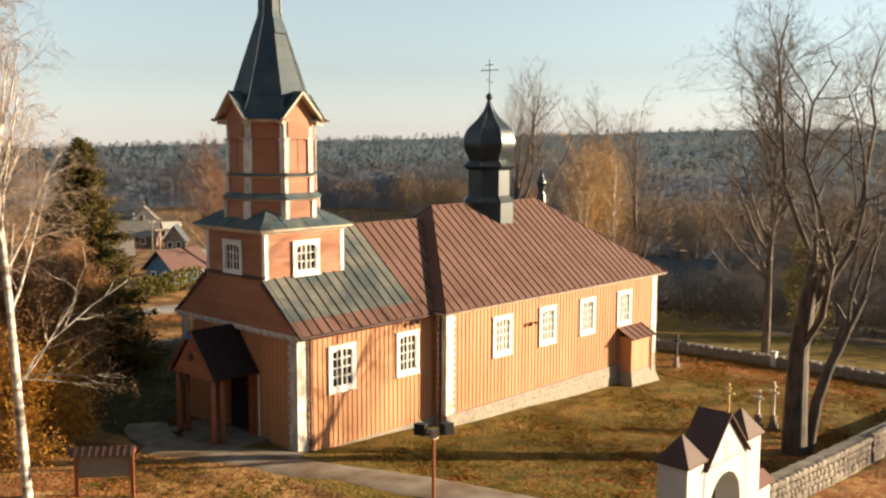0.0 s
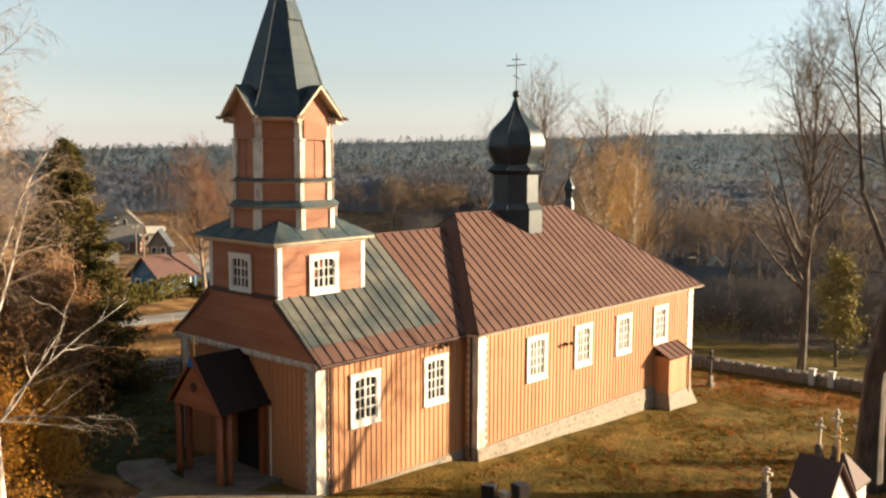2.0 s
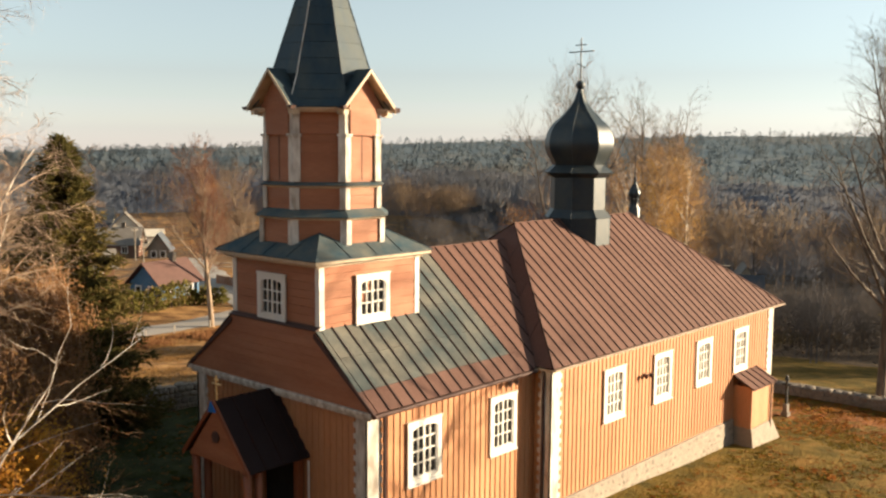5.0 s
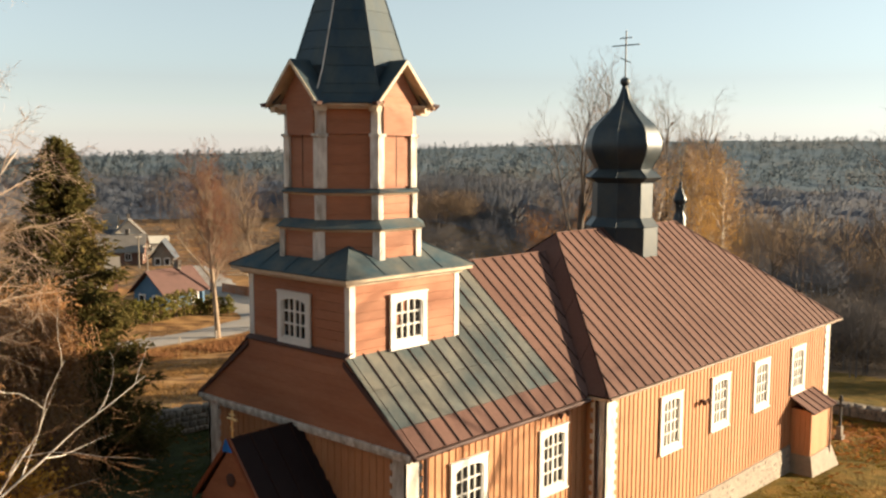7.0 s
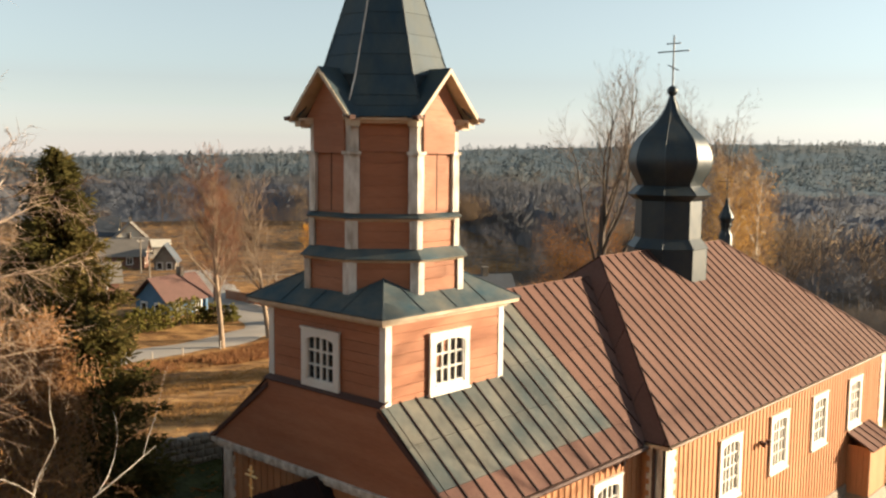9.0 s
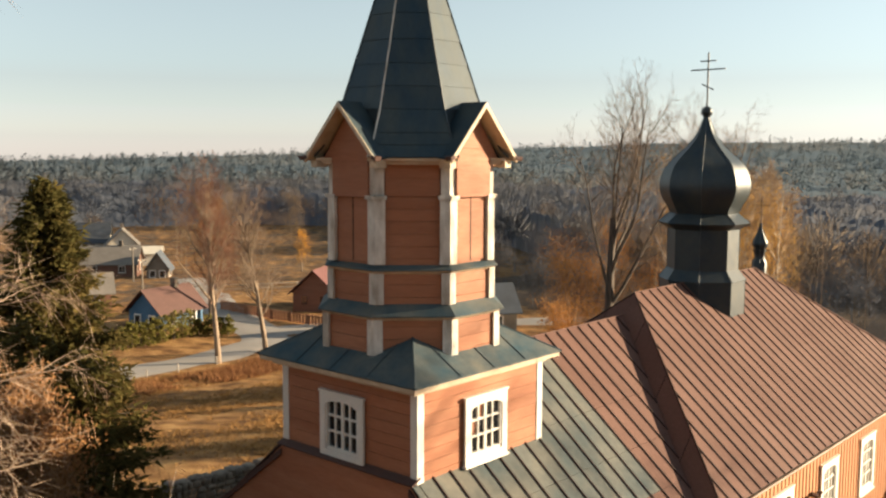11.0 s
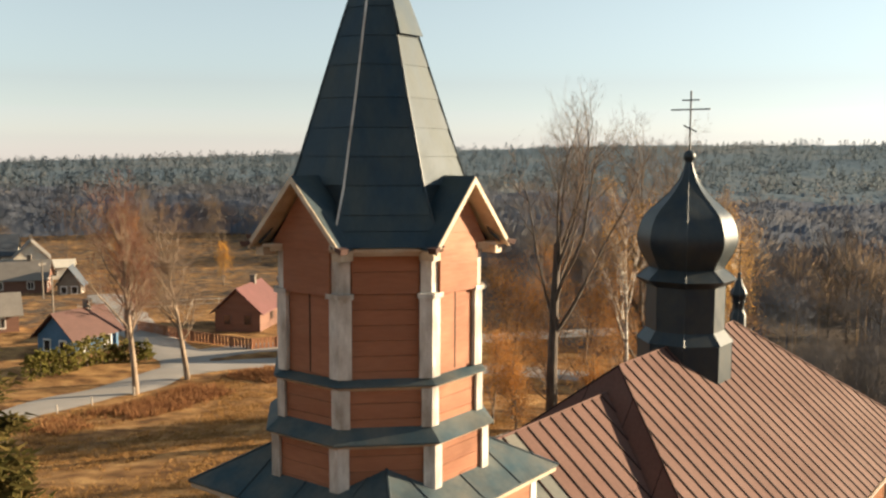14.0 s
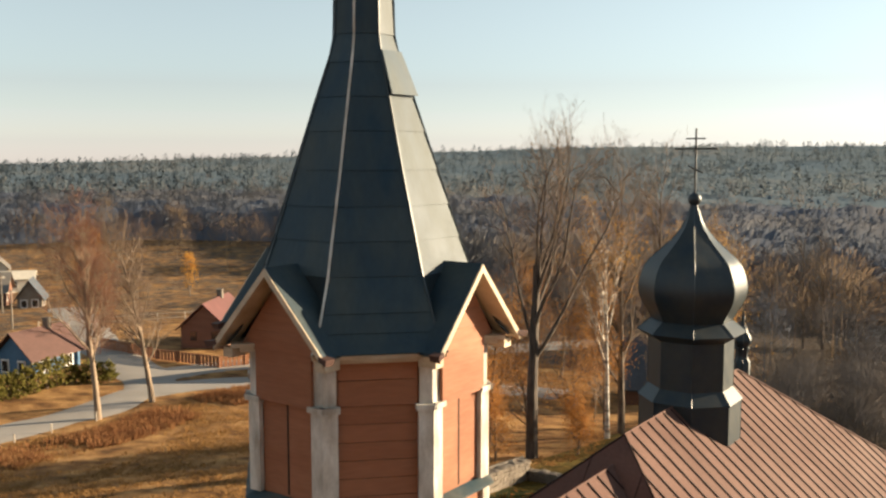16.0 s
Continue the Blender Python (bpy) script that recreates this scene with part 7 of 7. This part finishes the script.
def pole(x, y, h, label):
    z = gz(x, y)
    t = thing("utility_pole", label, "utility pole", (x, y, z))
    part("shaft", Mesh().rod((x, y, z - 0.3), (x, y, z + h), 0.14, 0.10, 8), CONCRETE, t)
    part("cross_arm", Mesh().box(x - 0.6, x + 0.6, y - 0.05, y + 0.05, z + h - 0.45, z + h - 0.35), GREY_WOOD, t)
    for s in (-0.5, 0, 0.5):
        part("insulator", Mesh().lathe([(0.04, 0), (0.05, 0.06), (0.03, 0.12)], (x + s, y, z + h - 0.35), 8), WHITE, t)


pole(75.3, 130.6, 5.0, "pale concrete utility pole near the cottage")
pole(84.0, 148.0, 5.5, "pale concrete utility pole by the farmhouse")


# ---- grass tussocks and fallen leaves ----
def scatter(name, label, category, count, place, shape, material, seed):
    """Many small things in one mesh, set on the ground: shape(rng) gives the triangles of one."""
    rng = np.random.default_rng(seed)
    x, y = place(rng, count)
    z = ground_z(x, y)
    kinds = [shape(rng) for _ in range(12)]
    pick = rng.integers(0, 12, len(x))
    out = []
    for k, tri in enumerate(kinds):
        i = np.where(pick == k)[0]
        a, s = rng.uniform(0, 2 * np.pi, len(i)), rng.uniform(0.6, 1.3, len(i))
        q = np.empty((len(i), len(tri), 3))
        q[..., 0] = (tri[:, 0] * np.cos(a)[:, None] - tri[:, 1] * np.sin(a)[:, None]) * s[:, None] + x[i, None]
        q[..., 1] = (tri[:, 0] * np.sin(a)[:, None] + tri[:, 1] * np.cos(a)[:, None]) * s[:, None] + y[i, None]
        q[..., 2] = tri[:, 2] * s[:, None] + z[i, None]
        out.append(q.reshape(-1, 3))
    v = np.concatenate(out)
    me = bpy.data.meshes.new(name)
    me.vertices.add(len(v))
    me.vertices.foreach_set("co", v.ravel())
    me.loops.add(len(v))
    me.loops.foreach_set("vertex_index", np.arange(len(v)))
    me.polygons.add(len(v) // 3)
    me.polygons.foreach_set("loop_start", np.arange(0, len(v), 3))
    me.update(calc_edges=True)
    me.materials.append(material)
    return tagged(new(name, me), label, category, kind="stuff")


def tussock(rng):
    t = []
    for _ in range(11):
        a, r, h = rng.uniform(0, 2 * np.pi), rng.uniform(0.02, 0.20), rng.uniform(0.07, 0.2)
        b = np.array((np.cos(a) * r, np.sin(a) * r, -0.03))
        w = np.array((-np.sin(a), np.cos(a), 0)) * rng.uniform(0.02, 0.05)
        t.append(np.array((b - w, b + w, b * 2.2 + np.array((0, 0, h)))))
    return np.concatenate(t)


def blade_tuft(rng):
    return tussock(rng) * np.array((0.55, 0.55, 0.35))


def leaf_bits(rng):
    t = []
    for _ in range(3):
        c = np.array((rng.normal(0, 0.12), rng.normal(0, 0.12), 0.03))
        d = rng.normal(0, 1, (2, 3)) * np.array((1, 1, 0.25)) * 0.055
        t += [np.array((c - d[0], c + d[1], c + d[0])), np.array((c - d[0], c + d[0], c - d[1]))]
    return np.concatenate(t)


def in_field(rng, n):
    x, y = rng.uniform(14, 62, n), rng.uniform(43.8, 82, n)
    k = (y < 80.5 + 0.06 * (x - 30)) & (np.sin(x * 0.35 + np.sin(y * 0.3) * 2) + np.sin(y * 0.5) + rng.normal(0, 0.7, n) > -0.5)
    return x[k], y[k]


def on_lawn(rng, n):
    x, y = rng.uniform(12, 50, n), rng.uniform(10.8, 42.5, n)
    k = ~((x > 18.0) & (x < 41.8) & (y > 22.8) & (y < 32.2)) & (np.abs(x - (16.4 + (27 - y) * 0.36)) > 1.3)
    return x[k], y[k]


def leaf_places(rng, n):
    x, y = on_lawn(rng, n)
    k = rng.random(len(x)) < 0.12 + 0.9 * np.exp(-(((x - 46.5) / 3.5) ** 2 + ((y - 21) / 9) ** 2)) + 0.5 * np.exp(-(((x - 31) / 8) ** 2 + ((y - 14) / 4) ** 2)) + 0.35 * (np.sin(x * 0.8) * np.sin(y * 0.9) > 0.55)
    return x[k], y[k]


DRY_GRASS = island_mat("dry_grass", (0.20, 0.105, 0.04), (0.36, 0.205, 0.082), (0.52, 0.33, 0.14))
LAWN_GRASS = island_mat("lawn_grass", (0.092, 0.072, 0.013), (0.165, 0.118, 0.023), (0.245, 0.16, 0.038))
FALLEN = island_mat("fallen_leaves", (0.13, 0.05, 0.016), (0.25, 0.10, 0.028), (0.36, 0.18, 0.055))
def by_road(rng, n):
    x = rng.uniform(42, 76, n)
    y = np.interp(x, (42, 53, 58, 63, 68, 76), (79.0, 79.6, 81.2, 82.0, 81.2, 76.5)) - rng.random(n) ** 1.5 * 5.5 + 0.4
    k = np.sin(x * 0.9) + np.sin(x * 0.37 + 1) + rng.normal(0, 0.8, n) > -0.2
    return x[k], y[k]


def weed(rng):
    return tussock(rng) * np.array((1.6, 1.6, 3.2))


scatter("roadside_weeds", "rusty dead weeds along the village road", "weeds", 3600, by_road, weed, island_mat("dead_weeds", (0.16, 0.07, 0.035), (0.25, 0.12, 0.055), (0.36, 0.20, 0.09), 0.3), 11)
scatter("dry_grass", "tufts of dry ochre grass on the open field", "grass", 25000, in_field, tussock, DRY_GRASS, 1)
# green blades, their colour lowered to match the shaded lawn
GREEN_GRASS = island_mat("mossy_grass", (0.03, 0.035, 0.010), (0.05, 0.058, 0.016), (0.075, 0.08, 0.025))


def on_green(rng, n):
    x, y = on_lawn(rng, n)
    k = (y > 29.5) | ((x < 19) & (y > 26.5))
    return x[k], y[k]


def on_gold(rng, n):
    x, y = on_lawn(rng, n)
    k = (y < 29.5) & ((x > 19) | (y < 26.5))
    return x[k], y[k]


scatter("mossy_grass", "short green grass on the shaded lawn, darkened for the shade", "grass", 20000, on_green, blade_tuft, GREEN_GRASS, 7)
scatter("lawn_grass", "short golden-green lawn grass round the church", "grass", 26000, on_gold, blade_tuft, LAWN_GRASS, 2)
scatter("fallen_leaves", "scattered rust-coloured fallen leaves on the lawn", "leaves", 26000, leaf_places, leaf_bits, FALLEN, 3)
